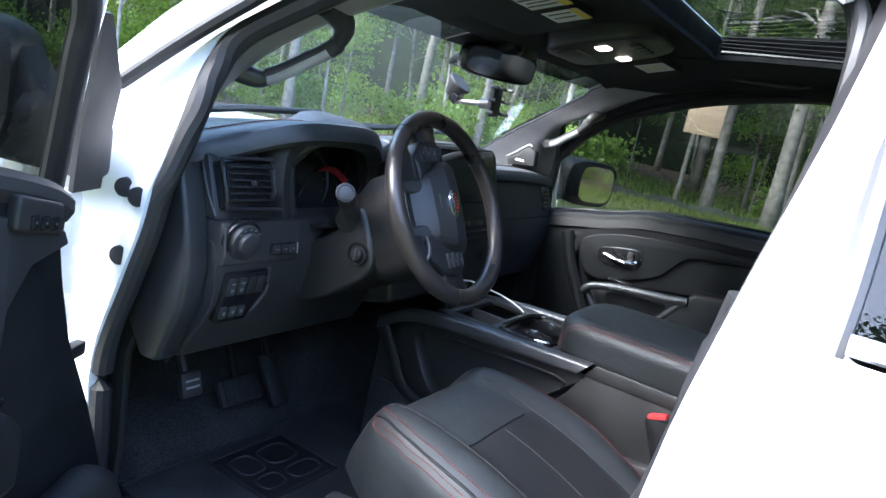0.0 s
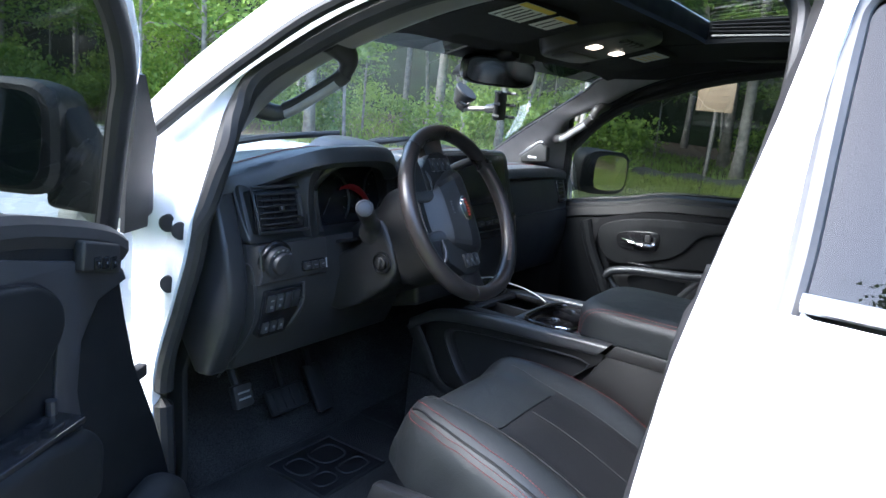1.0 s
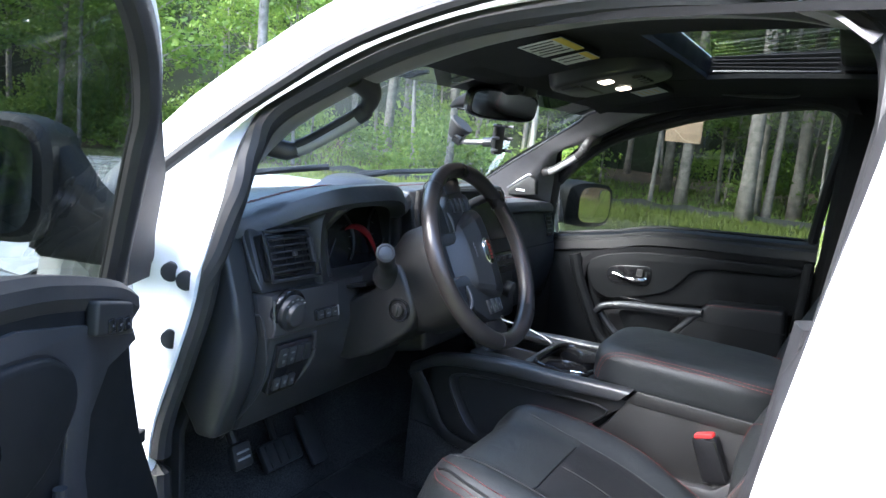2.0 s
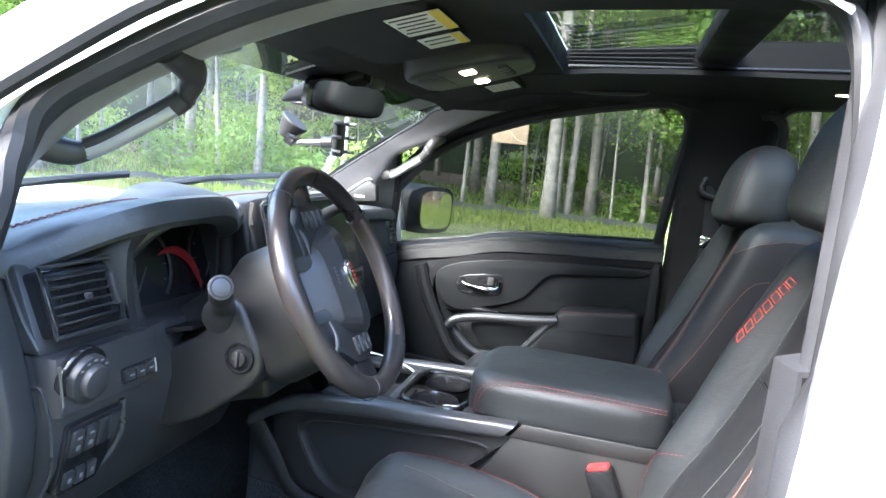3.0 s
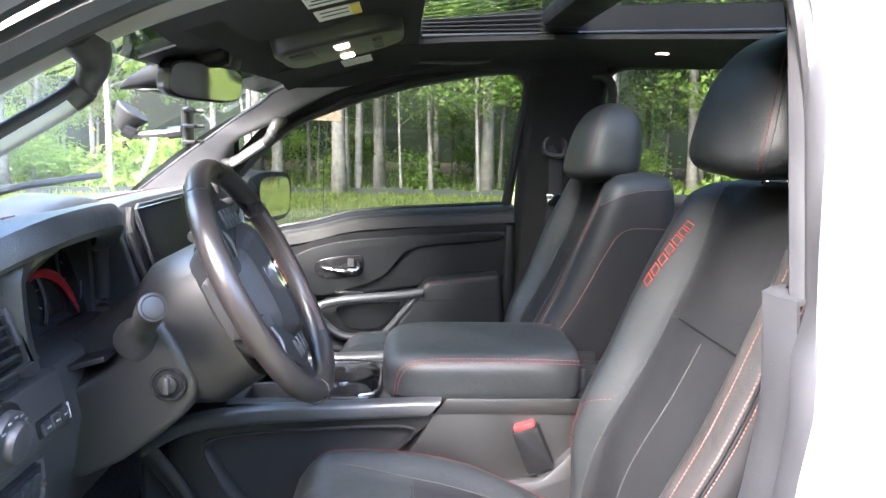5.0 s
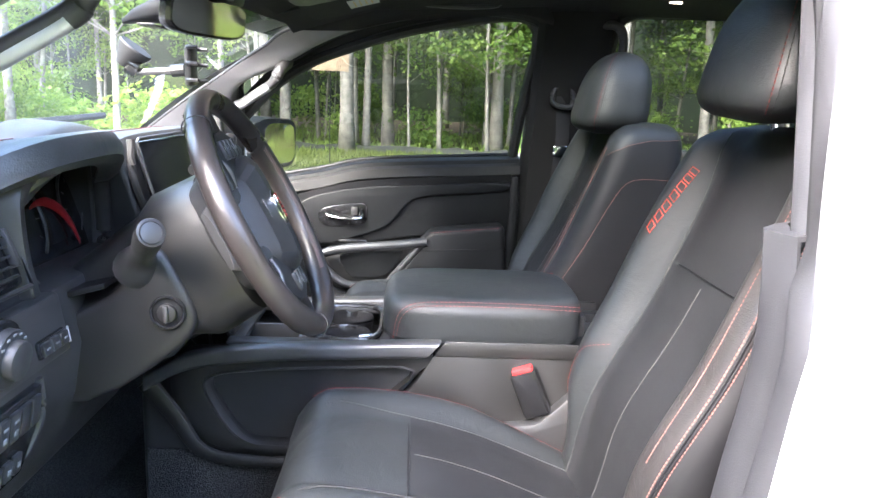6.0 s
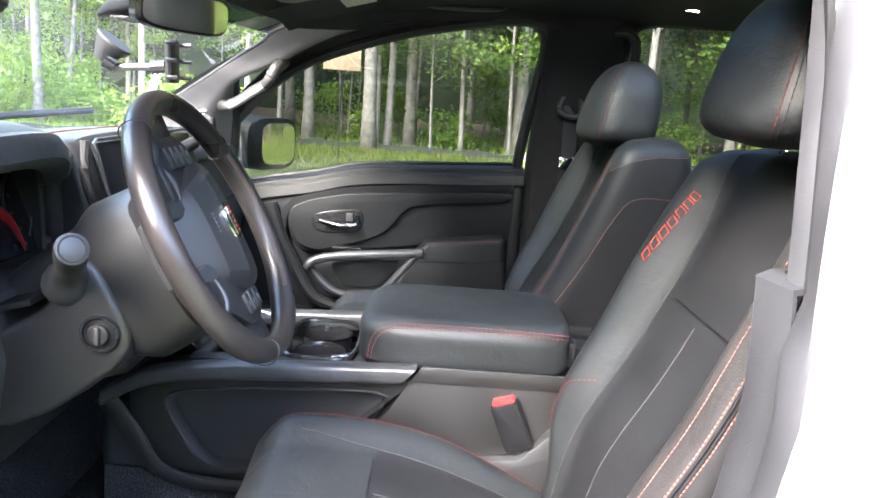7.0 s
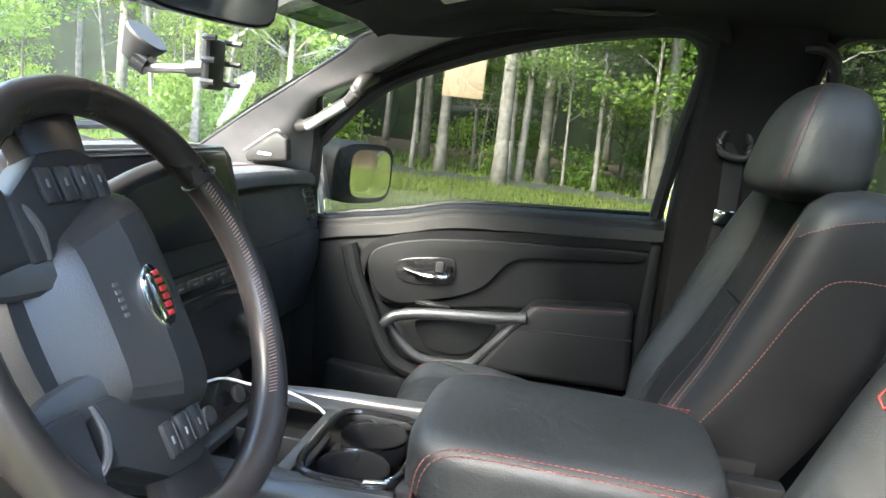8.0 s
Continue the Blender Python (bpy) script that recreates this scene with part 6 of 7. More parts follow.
    rings = [[(x0 + a * kx, y0, b) for a, b in oval(0.105, 0.088, 4.0, 36)] for x0, y0, kx in ((-0.012, -0.040, 1.10), (-0.016, -0.034, 1.18), (-0.02, 0.0, 1.20), (-0.02, 0.04, 1.08), (-0.02, 0.07, 0.8), (-0.02, 0.085, 0.4))]
    part("housing", loft(rings), DARK, m, "black mirror housing")
    glass_rings = [[(0.004 + a, y, b) for a, b in oval(0.086, 0.071, 4.0, 36)] for y in (-0.0375, -0.0335)]
    part("mirror_glass", moved(loft(glass_rings), pose(0, -0.009, 0, -2.2, 0, 0)), MIRROR, m, "mirror glass")
    part("blind_spot_glass", moved(loft([[(a + 0.052, -0.0465, b + 0.038) for a, b in oval(0.030, 0.026, 3, 24)], [(a + 0.052, -0.045, b + 0.038) for a, b in oval(0.030, 0.026, 3, 24)]]), Matrix.Identity(4)), MIRROR, m)
    part("arm", tube(spline([(-0.22, 0.02, -0.075), (-0.14, 0.03, -0.07), (-0.07, 0.03, -0.05)], 5), 0.03, 10, flat=0.8), PLASTIC, m)

    r = thing("rear_passenger_door", "closed rear passenger door with black inner panel", "car door", at=(0, -0.125, 0))
    part("inner_panel", prism([(-0.67, 0.56), (-0.67, 1.315), (-1.75, 1.33), (-1.75, 0.56)], "x", 0.81, 0.90, 0.01), DOOR_VINYL, r)
    part("sill_pad", box(0.84, -1.2, 1.31, 0.07, 1.05, 0.04, 0.014), PLASTIC_GREY, r)
    part("armrest", box(0.78, -1.15, 1.03, 0.08, 0.5, 0.07, 0.02), DOOR_VINYL, r)
    part("pull_trim", tube(spline([(0.775, -0.86, 1.03), (0.765, -0.95, 1.065), (0.765, -1.3, 1.07)], 5), 0.011, 8), TRIM, r, "satin graphite trim")
    bz = part("handle_bezel", box(0.80, -0.93, 1.16, 0.02, 0.12, 0.05, 0.008), GLOSS, r)
    part("door_handle", tube([(0.785, -0.89, 1.16), (0.778, -0.93, 1.158), (0.785, -0.965, 1.165)], 0.007, 8), CHROME, bz, "chrome pull handle")
    up2 = [(-0.675, 1.32), (-0.665, 1.55), (-0.668, 1.66), (-0.70, 1.722), (-0.85, 1.738), (-1.2, 1.745), (-1.6, 1.70), (-1.72, 1.34)]
    part("window_frame", tube([(0.872 - 0.36 * (z - 1.285), y, z) for y, z in spline(up2, 5)], 0.016, 8, flat=1.3, up=(1, 0, 0)), RUBBER, r)
    rows = [[(0.88 - 0.36 * (z - 1.285), y, z) for z in (1.31, 1.5, 1.735)] for y in (-0.67, -1.2, -1.7)]
    part("pane", skin(rows), PRIVACY, r, "dark tinted glass").visible_shadow = False
    part("outer_skin", box(0.945, -1.2, 0.84, 0.02, 1.05, 0.70, 0.01), PAINT, r)


# ---- driver's door, standing open ----
def driver_door():
    d = thing("driver_door", "driver door standing wide open with black inner panel", "car door", at=(-0.955, 0.40, 0))
    d.rotation_euler = (0, 0, radians(-63))
    # built closed: x outward is negative, y runs back from the hinge
    top = [(-0.155, 1.250), (-0.20, 1.272), (-0.30, 1.298), (-0.42, 1.318), (-0.65, 1.330), (-0.98, 1.332)]
    sill = [tuple(q) for q in spline(top, 5)]
    edge = [(-0.98, 0.54), (0.06, 0.54), (0.02, 0.72), (-0.025, 0.83), (-0.055, 0.90), (-0.122, 1.03), (-0.150, 1.12), (-0.164, 1.18)]
    part("inner_panel", prism(sill + edge, "x", 0.10, 0.03, 0.012, 3), DOOR_VINYL, d)
    part("sill_pad", tube([(0.080, y, z - 0.020) for y, z in sill], 0.026, 10), DARK, d, "padded black window sill")
    part("edge_panel", prism([(0.0, 0.52), (0.008, 1.225), (-0.93, 1.28), (-0.95, 0.5)], "x", 0.022, -0.035, 0.012), PAINT, d, "white painted door shell")
    # grey accent that runs under the sill and turns down beside the insert
    band = [(-0.16, 1.185), (-0.235, 1.170), (-0.275, 1.120), (-0.285, 1.045), (-0.262, 0.93), (-0.245, 0.86), (-0.30, 0.86), (-0.325, 0.95), (-0.335, 1.045), (-0.325, 1.150), (-0.355, 1.205), (-0.43, 1.238), (-0.95, 1.250), (-0.95, 1.275), (-0.42, 1.272), (-0.28, 1.240), (-0.17, 1.205)]
    part("accent_panel", prism(band, "x", 0.098, 0.106, 0.003), PILLAR_GREY, d, "dull grey accent band")
    ins = [tuple(q) for q in spline([(-0.345, 1.130), (-0.323, 1.170), (-0.345, 1.212), (-0.43, 1.240), (-0.72, 1.250), (-0.90, 1.22), (-0.88, 1.10), (-0.60, 1.075), (-0.42, 1.085)], 4, True)]
    part("insert_panel", prism(ins, "x", 0.096, 0.118, 0.009, 3), DOOR_VINYL, d, "black padded insert")
    # near-black bead round the insert, painting the shade of its groove
    part("groove", tube(spline([(0.102, y, z) for y, z in ins], 1, True), 0.006, 6, True), TRACK, d)
    part("armrest", prism([(-0.305, 0.90), (-0.300, 0.985), (-0.33, 1.020), (-0.42, 1.035), (-0.85, 1.05), (-0.85, 0.93), (-0.40, 0.90)], "x", 0.10, 0.165, 0.020, 4), DOOR_VINYL, d, "padded black armrest")
    sp = part("switch_panel", box(0.130, -0.47, 1.036, 0.055, 0.26, 0.012, 0.004), GLOSS, d, "window switches")
    for i in range(4):
        part("switch", box(0.118 + 0.024 * (i % 2), -0.39 - 0.055 * (i // 2), 1.044, 0.016, 0.030, 0.010, 0.003), GLOSS, sp)
    part("lock_knob", tube([(0.112, -0.352, 1.035), (0.112, -0.352, 1.062)], 0.008, 10), PLASTIC, d, "black lock knob")
    loop = [(0.118, -0.60, 0.94), (0.118, -0.42, 0.925), (0.118, -0.345, 0.900), (0.118, -0.325, 0.860), (0.118, -0.36, 0.80), (0.118, -0.44, 0.74), (0.118, -0.60, 0.72)]
    part("pull_trim", tube(spline(loop, 6), 0.017, 10, flat=0.7, up=(1, 0, 0)), SATIN, d, "satin graphite trim")
    part("pocket_pad", prism([tuple(q) for q in spline([(-0.60, 0.915), (-0.42, 0.90), (-0.355, 0.865), (-0.40, 0.79), (-0.60, 0.745)], 4, True)], "x", 0.098, 0.110, 0.004), DOOR_VINYL, d)
    ms = part("memory_switch", prism([(-0.196, 1.205), (-0.196, 1.250), (-0.285, 1.272), (-0.290, 1.228)], "x", 0.10, 0.118, 0.005, 3), DARK, d, "black plate with small memory seat switches")
    for i in range(3):
        part("button", box(0.1185, -0.217 - 0.020 * i, 1.226 + 0.004 * i, 0.005, 0.015, 0.018, 0.002), GLOSS, ms)
        part("button_mark", box(0.1213, -0.217 - 0.020 * i, 1.226 + 0.004 * i, 0.0012, 0.003, 0.003, 0), SEAL_GREY, ms)
    bez = part("handle_bezel", prism([tuple(q) for q in spline([(-0.47, 1.15), (-0.49, 1.190), (-0.63, 1.205), (-0.64, 1.145), (-0.53, 1.130)], 4, True)], "x", 0.112, 0.122, 0.003), GLOSS, d, "gloss black handle cup")
    part("door_handle", tube([(0.130, -0.50, 1.165), (0.136, -0.55, 1.160), (0.130, -0.61, 1.170)], 0.008, 8), CHROME, bez, "chrome pull handle")
    part("map_pocket", prism([(0.01, 0.57), (0.0, 0.70), (-0.05, 0.79), (-0.10, 0.815), (-0.22, 0.80), (-0.9, 0.76), (-0.9, 0.57)], "x", 0.10, 0.165, 0.030, 4), DARK, d, "bulging black map pocket")
    # window frame: front post, corner, then the sloping upper rail
    up = [(-0.125, 1.24), (-0.165, 1.34), (-0.205, 1.44), (-0.235, 1.51), (-0.32, 1.595), (-0.45, 1.66), (-0.65, 1.705), (-0.85, 1.70), (-0.92, 1.60), (-0.94, 1.30)]
    edge = [(0.050 + 0.36 * (z - 1.25), y, z) for y, z in spline(up, 5)]
    part("window_frame", tube(edge, 0.021, 10, flat=0.8, up=(1, 0, 0)), RUBBER, d, "black window frame")
    skin_line = [(-0.088, 1.235), (-0.125, 1.34), (-0.165, 1.44), (-0.195, 1.53), (-0.29, 1.622), (-0.43, 1.69), (-0.65, 1.738), (-0.86, 1.73)]
    part("frame_skin", tube([(0.032 + 0.36 * (z - 1.25), y, z) for y, z in spline(skin_line, 5)], 0.013, 8, flat=0.8, up=(1, 0, 0)), PAINT, d, "white painted window frame")
    tri = [[(0.03, -0.055, 1.232), (0.03, 0.02, 1.232)], [(0.045, -0.075, 1.32), (0.045, 0.005, 1.32)], [(0.072, -0.10, 1.41), (0.066, -0.015, 1.405)], [(0.105, -0.145, 1.505), (0.103, -0.12, 1.505)]]
    part("corner_panel", skin(tri, 0.008), DARK, d, "dark grey corner panel")
    rows = []
    for y in np.linspace(-0.13, -0.93, 20):
        zt = np.interp(-y, [-q[0] for q in up[:8]] + [0.94], [q[1] for q in up[:8]] + [1.5])
        rows.append([(0.045 + 0.36 * (z - 1.25), y, z) for z in np.linspace(1.22, zt, 6)])
    part("pane", skin(rows), TINTED, d, "lightly tinted glass").visible_shadow = False
    # mirror on the door's outer side
    rings = [[(-0.205 + a * k, 0.03 + y, 1.372 + b * k) for a, b in oval(0.102, 0.102, 4, 32)] for k, y in ((0.9, -0.062), (1.0, -0.05), (1.0, 0.0), (0.9, 0.05), (0.55, 0.085))]
    mir = part("door_mirror", loft(rings), PLASTIC, d, "black door mirror")
    part("mirror_glass", loft([[(-0.205 + a, -0.0455 + 0.10 * b, 1.372 + b) for a, b in oval(0.084, 0.083, 4, 32)], [(-0.205 + a, -0.043 + 0.10 * b, 1.372 + b) for a, b in oval(0.084, 0.083, 4, 32)]]), MIRROR, mir)
    part("mirror_arm", prism([(-0.135, 1.455), (-0.10, 1.425), (-0.065, 1.375), (-0.03, 1.345), (0.03, 1.335), (0.03, 1.240), (-0.15, 1.246)], "y", -0.005, 0.065, 0.016, 3), DARK, mir, "black mirror foot joining the door")
    part("door_check", box(0.03, 0.0, 0.95, 0.02, 0.05, 0.025, 0.004), DARK, d)


# ---- overhead ----
def overhead():
    def visor(name, x0, x1, label):
        v = thing(name, label, "sun visor", "sun visors")
        m = pose((x0 + x1) / 2, -0.01, 1.684, -15)
        rings = [[(a, b, z) for a, b in oval((x1 - x0) / 2 * k, 0.095 * k, 6, 36)] for k, z in ((0.96, -0.012), (1.0, -0.006), (1.0, 0.006), (0.96, 0.012))]
        part("panel", moved(loft(rings), m), HEADLINER, v)
        return v, m
    v, m = visor("sun_visor", -0.56, -0.17, "black cloth sun visor with warning labels")
    lab = part("label", moved(box(-0.065, -0.068, -0.0145, 0.125, 0.082, 0.001, 0), m), PAPER, v, "white warning label with rows of print")
    part("label_band", moved(box(-0.065, -0.101, -0.0153, 0.125, 0.016, 0.001, 0), m), YELLOW, lab)
    for i in range(5):
        part("print_line", moved(box(-0.115 + 0.022 * i, -0.06, -0.0153, 0.006, 0.058 - 0.012 * (i % 2), 0.0008, 0), m), INK, lab)
    lab2 = part("label", moved(box(0.073, -0.066, -0.0145, 0.085, 0.072, 0.001, 0), m), PAPER, v, "small label with yellow edge")
    part("label_band", moved(box(0.073, -0.094, -0.0153, 0.085, 0.014, 0.001, 0), m), YELLOW, lab2)
    for i in range(2):
        part("print_line", moved(box(0.05 + 0.03 * i, -0.06, -0.0153, 0.006, 0.045, 0.0008, 0), m), INK, lab2)
    v2, m2 = visor("sun_visor", 0.17, 0.56, "black cloth passenger sun visor with a white label")
    lab = part("label", moved(box(0.01, -0.052, -0.0145, 0.13, 0.075, 0.001, 0), m2), PAPER, v2, "white label with rows of print")
    for i in range(4):
        part("print_line", moved(box(0.01, -0.03 - 0.014 * i, -0.0153, 0.09, 0.002, 0.0008, 0), m2), YELLOW, lab)

    o = thing("overhead_console", "charcoal overhead console with two lit map lamps", "overhead console", at=(0.045, -0.045, 1.668))
    shape = [tuple(q) for q in spline([(-0.12, 0.10), (0.0, 0.12), (0.12, 0.10), (0.13, -0.06), (0.09, -0.13), (0.0, -0.14), (-0.09, -0.13), (-0.13, -0.06)], 5, True)]
    part("housing", moved(prism(shape, "z", -0.012, 0.06, 0.012, 3), pose(0, 0, 0.01, -15)), PLASTIC_GREY, o)
    for x in (-0.064, 0.084):
        part("map_lamp", moved(box(x, -0.014, -0.001, 0.046, 0.030, 0.010, 0.004), pose(0, 0, 0, -15)), LAMP, o, "lit warm map lamp")
    for i in range(4):
        part("switch", moved(box(-0.05 + 0.033 * i, -0.085, -0.003, 0.026, 0.022, 0.01, 0.003), pose(0, 0, 0, -15)), PLASTIC, o)
    part("glasses_bin", moved(box(0, 0.065, -0.003, 0.18, 0.05, 0.008, 0.004), pose(0, 0, 0, -15)), PLASTIC, o)

    r = thing("rear_view_mirror", "black rear view mirror with sensor pod on the windshield", "mirror", at=(0.020, 0.222, 1.597))
    m = pose(0, 0, 0, 8.5, 0, -22)
    rings = [[(a * k, y, b * k) for a, b in oval(0.122, 0.040, 4, 36)] for k, y in ((0.94, -0.014), (1.0, -0.008), (1.0, 0.006), (0.85, 0.024), (0.4, 0.034))]
    part("housing", moved(loft(rings), m), GLOSS, r, "gloss black housing")
    part("mirror_glass", moved(loft([[(a, y, b) for a, b in oval(0.112, 0.033, 4, 36)] for y in (-0.0155, -0.0135)]), m), MIRROR, r)
    part("stem", tube([(0.02, 0.02, 0.01), (0.03, 0.055, 0.035), (0.03, 0.08, 0.05)], 0.014, 8), PLASTIC, r)
    pod = [(0.058, 0.180, -0.012, 0.012, 0.005), (0.052, 0.150, -0.002, 0.036, 0.013), (0.045, 0.105, 0.010, 0.052, 0.022), (0.038, 0.060, 0.022, 0.058, 0.028), (0.030, 0.0, 0.045, 0.062, 0.028), (0.028, -0.05, 0.062, 0.058, 0.024)]
    part("sensor_pod", loft([[(x + a, y, z + b) for a, b in oval(w, h, 3.5, 28)] for x, y, z, w, h in pod]), TRACK, r, "black sensor cover against the glass")
    for i in range(6):
        part("pod_slot", moved(box(0.006 + 0.016 * i, 0.118, -0.020, 0.006, 0.034, 0.005, 0.001), Matrix.Identity(4)), GLOSS, r)
    part("camera_box", moved(box(0.055, 0.0, 0.055, 0.085, 0.075, 0.040, 0.010), pose(0, -0.01, 0, 12)), PLASTIC, r, "black camera box under the headliner")
    part("trim_flap", moved(box(0, 0, 0, 0.10, 0.006, 0.045, 0.003), pose(-0.070, 0.020, 0.058, 48, 10, 8)), DARK, r, "loose black trim flap")
    part("wire", tube(spline([(-0.06, 0.055, 0.03), (-0.035, 0.04, 0.05), (0.0, 0.03, 0.045), (0.03, 0.03, 0.06)], 6), 0.004, 6), DARK, r)

    p = thing("phone_mount", "black suction phone mount on the windshield", "phone mount", at=(0.190, 0.326, 1.505))
    part("suction_cup", moved(loft([[(a, b, z) for a, b in oval(r, r, 2.0, 28)] for r, z in ((0.016, -0.030), (0.024, -0.014), (0.034, 0.006), (0.038, 0.016), (0.036, 0.020))]), pose(-0.008, 0.105, 0.020, 38)), DARK, p)
    part("pivot", tube([(-0.01, 0.11, 0.0), (-0.005, 0.09, -0.012)], 0.022, 12), GLOSS, p)
    part("arm", tube([(-0.01, 0.10, -0.018), (-0.005, 0.02, -0.012), (0.0, -0.005, -0.008)], 0.008, 8), TRIM, p)
    part("ball_joint", tube([(0, 0.02, -0.012), (0, -0.01, -0.008)], 0.014, 10), PLASTIC, p)
    part("cradle", moved(box(0, 0, 0, 0.062, 0.016, 0.085, 0.006), pose(0.008, -0.02, 0.0, 0, 0, 4)), PLASTIC, p)
    for z in (-0.03, 0.005, 0.04):
        part("clamp_arm", moved(tube(spline([(0.03, 0, z), (0.05, -0.006, z), (0.052, -0.026, z)], 4), 0.005, 6), pose(0.008, -0.02, 0, 0, 0, 4)), PLASTIC, p)
        part("clamp_arm", moved(tube(spline([(-0.03, 0, z), (-0.05, -0.006, z), (-0.052, -0.026, z)], 4), 0.005, 6), pose(0.008, -0.02, 0, 0, 0, 4)), PLASTIC, p)

    runs = {-1: [(0.735, 0.322, 1.462), (0.698, 0.298, 1.452), (0.682, 0.270, 1.463), (0.667, 0.226, 1.492), (0.654, 0.180, 1.524), (0.652, 0.160, 1.546), (0.668, 0.146, 1.572), (0.72, 0.142, 1.592)],
            1: [(0.765, 0.368, 1.414), (0.722, 0.350, 1.407), (0.706, 0.318, 1.415), (0.690, 0.268, 1.447), (0.676, 0.226, 1.474), (0.668, 0.206, 1.496), (0.676, 0.194, 1.522), (0.73, 0.184, 1.545)]}
    for s, pts in runs.items():
        g = thing("grab_handle", "black pillar grab handle with silver inner face", "grab handle", "pillar grab handles")
        path = spline([(s * x, y, z) for x, y, z in pts], 6)
        part("lower_foot", tube(path[:11], [0.0175, 0.0175, 0.0175, 0.017, 0.0165, 0.016, 0.0155, 0.0145, 0.0135, 0.0125, 0.012], 14, flat=1.15, up=(0, -0.5, 0.86)), PLASTIC_GREY, g)
        top = path[24:]
        part("upper_foot", tube(top, [0.012 + 0.007 * k / (len(top) - 1) for k in range(len(top))], 14, flat=1.2, up=(0, -0.5, 0.86)), PLASTIC_GREY, g)
        bar = path[9:27]
        part("bar", tube([(p[0], p[1], p[2] - 0.002) for p in bar], 0.0112, 14, flat=1.05, up=(0, -0.5, 0.86)), SILVER, g, "satin silver bar")
        part("bar_back", tube([(p[0] + s * 0.001, p[1] - 0.004, p[2] + 0.008) for p in bar], 0.0100, 12, flat=1.1, up=(0, -0.5, 0.86)), PLASTIC_GREY, g)
    g = thing("grab_handle", "black grab handle on the passenger centre pillar", "grab handle")
    part("loop", tube(spline([(0.74, -0.745, 1.50), (0.705, -0.785, 1.51), (0.69, -0.806, 1.56), (0.68, -0.808, 1.62), (0.672, -0.800, 1.668), (0.672, -0.775, 1.692), (0.69, -0.735, 1.69)], 6), 0.014, 10), PLASTIC, g)
    l = thing("dome_lamp", "small lit warm lamp in the rear headliner", "lamp", at=(0.575, -0.907, 1.752))
    part("bezel", moved(disc(0.034, 0.012, 24, 0.003), Matrix.Diagonal((1.3, 1, 1, 1))), PLASTIC, l)
    part("lens", moved(disc(0.024, 0.008, 24, 0.003), Matrix.Translation((0, 0, -0.006)) @ Matrix.Diagonal((1.3, 1, 1, 1))), LAMP, l)
    t = thing("tweeter_grille", "black triangular tweeter grille on the pillar", "speaker", at=(0, 0, 0))
    part("grille", prism([(0.478, 1.326), (0.399, 1.386), (0.372, 1.372), (0.366, 1.320), (0.470, 1.306)], "x", 0.688, 0.72, 0.006, 3), DARK, t)
    part("badge", box(0.687, 0.425, 1.331, 0.003, 0.034, 0.007, 0.001), PAPER, t, "pale badge")
    part("edge_line", tube([(0.689, 0.480, 1.333), (0.689, 0.404, 1.391), (0.689, 0.392, 1.390)], 0.0018, 6), SILVER, t)


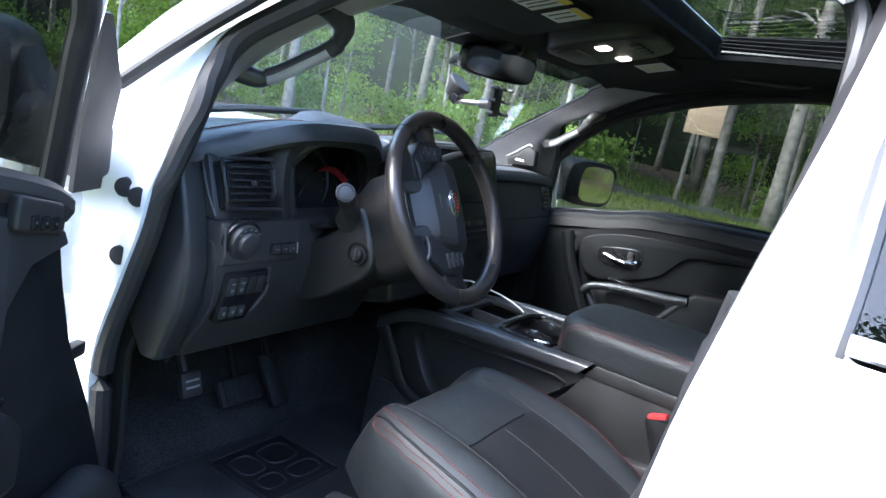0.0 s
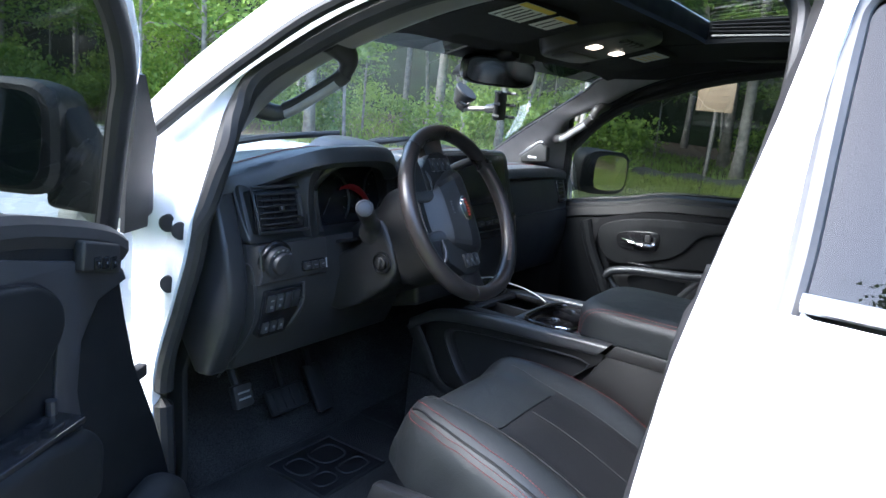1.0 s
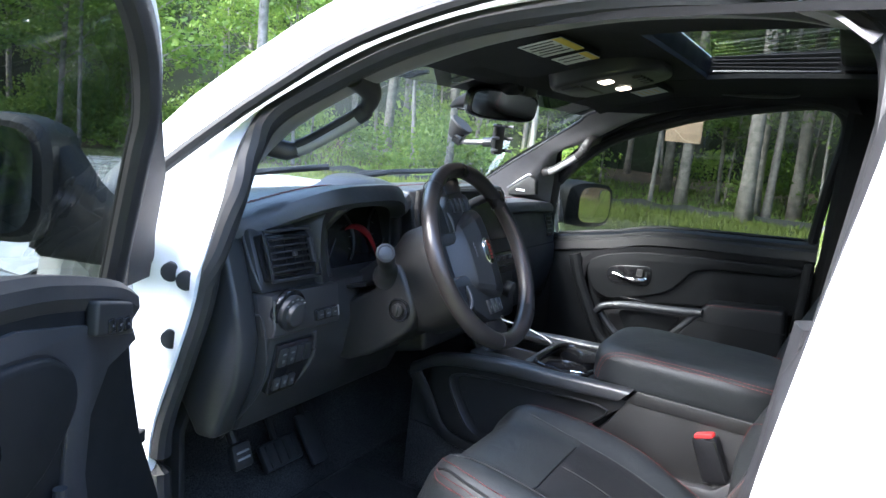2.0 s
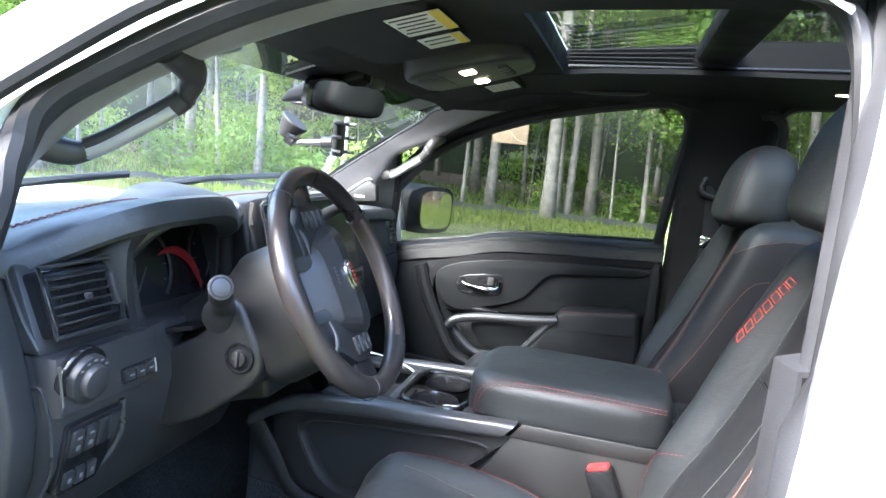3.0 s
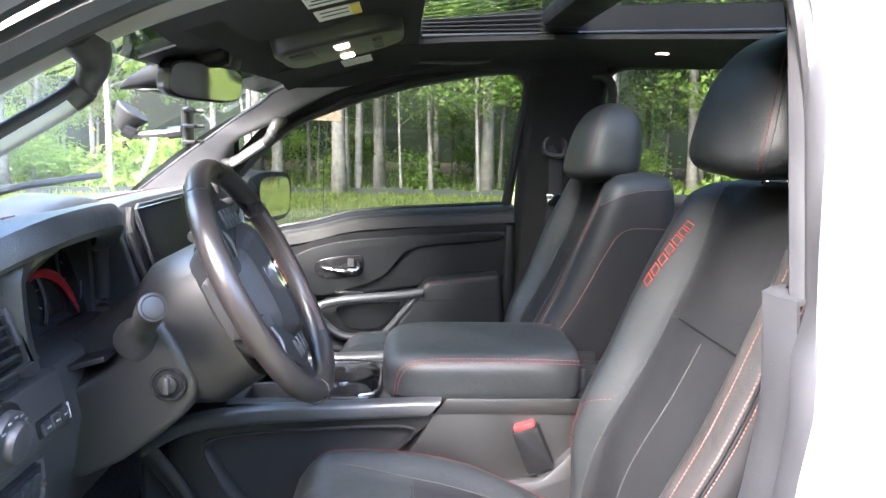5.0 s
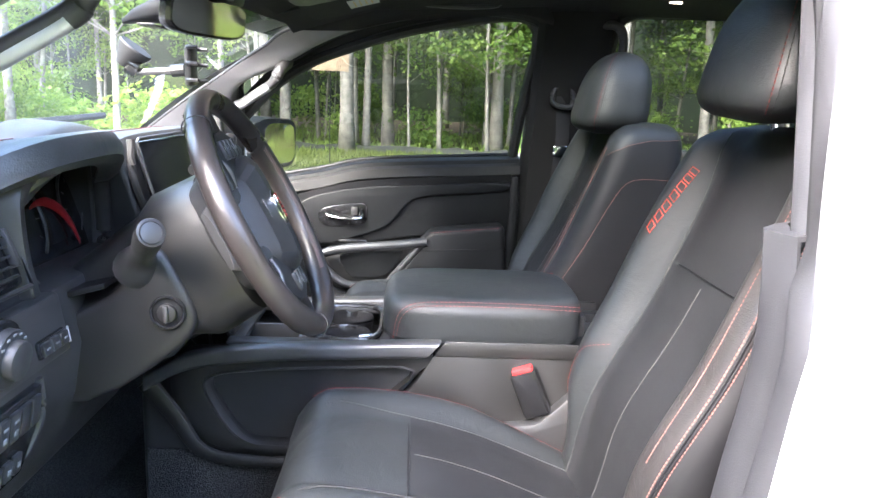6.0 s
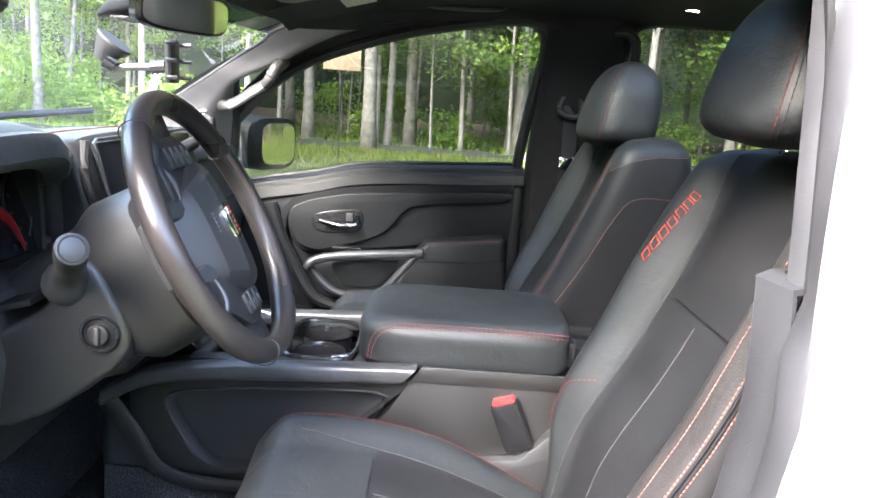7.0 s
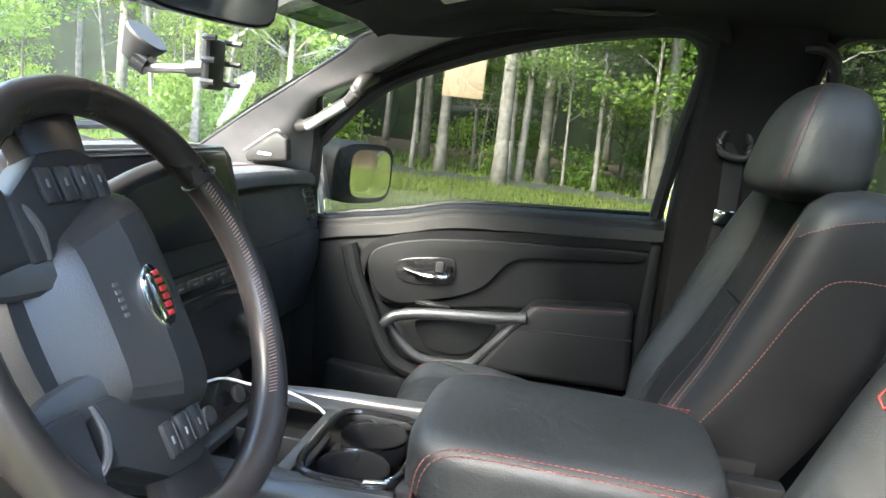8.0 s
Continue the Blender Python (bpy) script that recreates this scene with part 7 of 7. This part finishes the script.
# ---- footwell ----
def footwell():
    m = thing("floor_mat", "black carpet floor mat with a rubber heel pad", "floor mat", at=(-0.41, 0.165, 0.552))
    part("mat", box(-0.03, 0, 0.006, 0.60, 0.62, 0.012, 0.005), CARPET, m)
    part("mat_binding", tube([(-0.33, -0.31, 0.008), (-0.33, 0.31, 0.008), (0.27, 0.31, 0.008), (0.27, -0.31, 0.008)], 0.007, 8, True), RUBBER, m)
    for i in range(5):
        part("mat_badge", moved(box(0, 0, 0, 0.006, 0.022, 0.003, 0.001), pose(-0.312 + 0.011 * i, 0.095 - 0.013 * i, 0.0135, 0, 0, -20)), PAINT_MARK, m, "pale embroidered mark")
    pad = part("heel_pad", box(-0.02, 0.17, 0.013, 0.23, 0.20, 0.008, 0.003), MATRUBBER, m, "ribbed rubber heel pad")
    part("pad_rim", tube([(-0.132, 0.072, 0.017), (-0.132, 0.268, 0.017), (0.092, 0.268, 0.017), (0.092, 0.072, 0.017)], 0.004, 8, True), RUBBER, pad)
    for x, y, a, b in ((-0.075, 0.125, 0.034, 0.026), (-0.075, 0.205, 0.034, 0.038), (0.025, 0.120, 0.046, 0.026), (0.020, 0.205, 0.046, 0.038)):
        part("rib", tube([(x + p, y + q, 0.0175) for p, q in oval(a, b, 3.0, 28)], 0.0035, 6, True), RUBBER, pad)
    b = thing("brake_pedal", "black rubber brake pedal", "pedal", at=(-0.40, 0.52, 0.68))
    part("pad", moved(box(0, 0, 0, 0.13, 0.02, 0.07, 0.008), pose(0, 0, 0, -35)), RUBBER, b)
    for i in range(4):
        part("rib", moved(box(-0.045 + 0.03 * i, -0.012, 0, 0.012, 0.006, 0.055, 0.002), pose(0, 0, 0, -35)), DARK, b)
    part("arm", tube([(0, 0.01, 0), (0, 0.12, 0.22)], 0.010, 8), TRACK, b)
    a = thing("accelerator_pedal", "black rubber accelerator pedal", "pedal", at=(-0.27, 0.53, 0.67))
    part("pad", moved(box(0, 0, 0, 0.06, 0.018, 0.14, 0.008), pose(0, 0, 0, -35)), RUBBER, a)
    part("arm", tube([(0, 0.01, 0), (0, 0.12, 0.22)], 0.010, 8), TRACK, a)
    p = thing("parking_brake_pedal", "small black parking brake pedal with pale lettering", "pedal", at=(-0.656, 0.405, 0.805))
    part("pad", moved(box(0, 0, 0, 0.052, 0.02, 0.055, 0.006), pose(0, 0, 0, -20)), RUBBER, p)
    for i in range(2):
        part("lettering", moved(box(0, -0.0105, 0.008 - 0.014 * i, 0.034, 0.001, 0.0045, 0), pose(0, 0, 0, -20)), PAINT_MARK, p)
    part("arm", tube([(0, 0.01, 0), (0, 0.10, 0.15)], 0.01, 8), DARK, p)


def wipers():
    for x0, x1 in ((-0.62, -0.02), (0.05, 0.60)):
        w = thing("wiper", "black wiper lying along the foot of the windshield", "wiper", "wipers")
        a, b = (x0, 0.80 - 0.12 * (x0 / 0.76) ** 2, 1.322), (x1, 0.745 - 0.12 * (x1 / 0.76) ** 2, 1.372)
        mid = tuple((p + q) / 2 + o for p, q, o in zip(a, b, (0, 0.012, 0.010)))
        part("blade", tube([a, mid, b], 0.007, 6, flat=1.4), RUBBER, w)
        part("arm", tube(spline([(x0 * 0.5 + x1 * 0.5 - 0.2, 0.84, 1.30), (x0 * 0.5 + x1 * 0.5 - 0.1, 0.80, 1.345), mid], 5), 0.008, 6), DARK, w)


def tag():
    # added card on an invented stake: a tan reflection in the passenger pane
    t = thing("reflection_card", "added tan card and stake for a reflection in the passenger window", "tag", at=(2.53, 0.26, 0.0))
    part("card", moved(box(0, 0, 1.684, 0.003, 0.20, 0.20, 0.001), Matrix.Identity(4)), CARD, t)
    part("stake", tube([(0.005, 0, -0.05), (0.005, 0, 1.76)], 0.0025, 6), DARK, t)


def ceiling_handles():
    for y, z in ((-0.31, 1.722), (-1.18, 1.768)):
        g = thing("ceiling_handle", "black fold-up grab handle under the headliner edge", "grab handle", "ceiling grab handles", (0.60, y, z))
        bar = spline([(0.014, 0.118, 0.004), (0.002, 0.105, -0.006), (-0.004, 0.06, -0.010), (-0.005, 0.0, -0.011), (-0.004, -0.06, -0.008), (0.002, -0.105, -0.002), (0.014, -0.118, 0.010)], 5)
        part("bar", tube(bar, 0.0085, 10, flat=0.8), PLASTIC, g)
        for s in (-1, 1):
            part("end_cap", box(0.010, s * 0.108, 0.004 - 0.003 * s, 0.026, 0.034, 0.016, 0.005), CHARCOAL, g)


shell()
cabin_lining()
seats()
buckle()
belt()
steering_wheel()
dashboard()
console()
passenger_door()
driver_door()
ceiling_handles()
overhead()
footwell()
wipers()
tag()
ground()
woods()
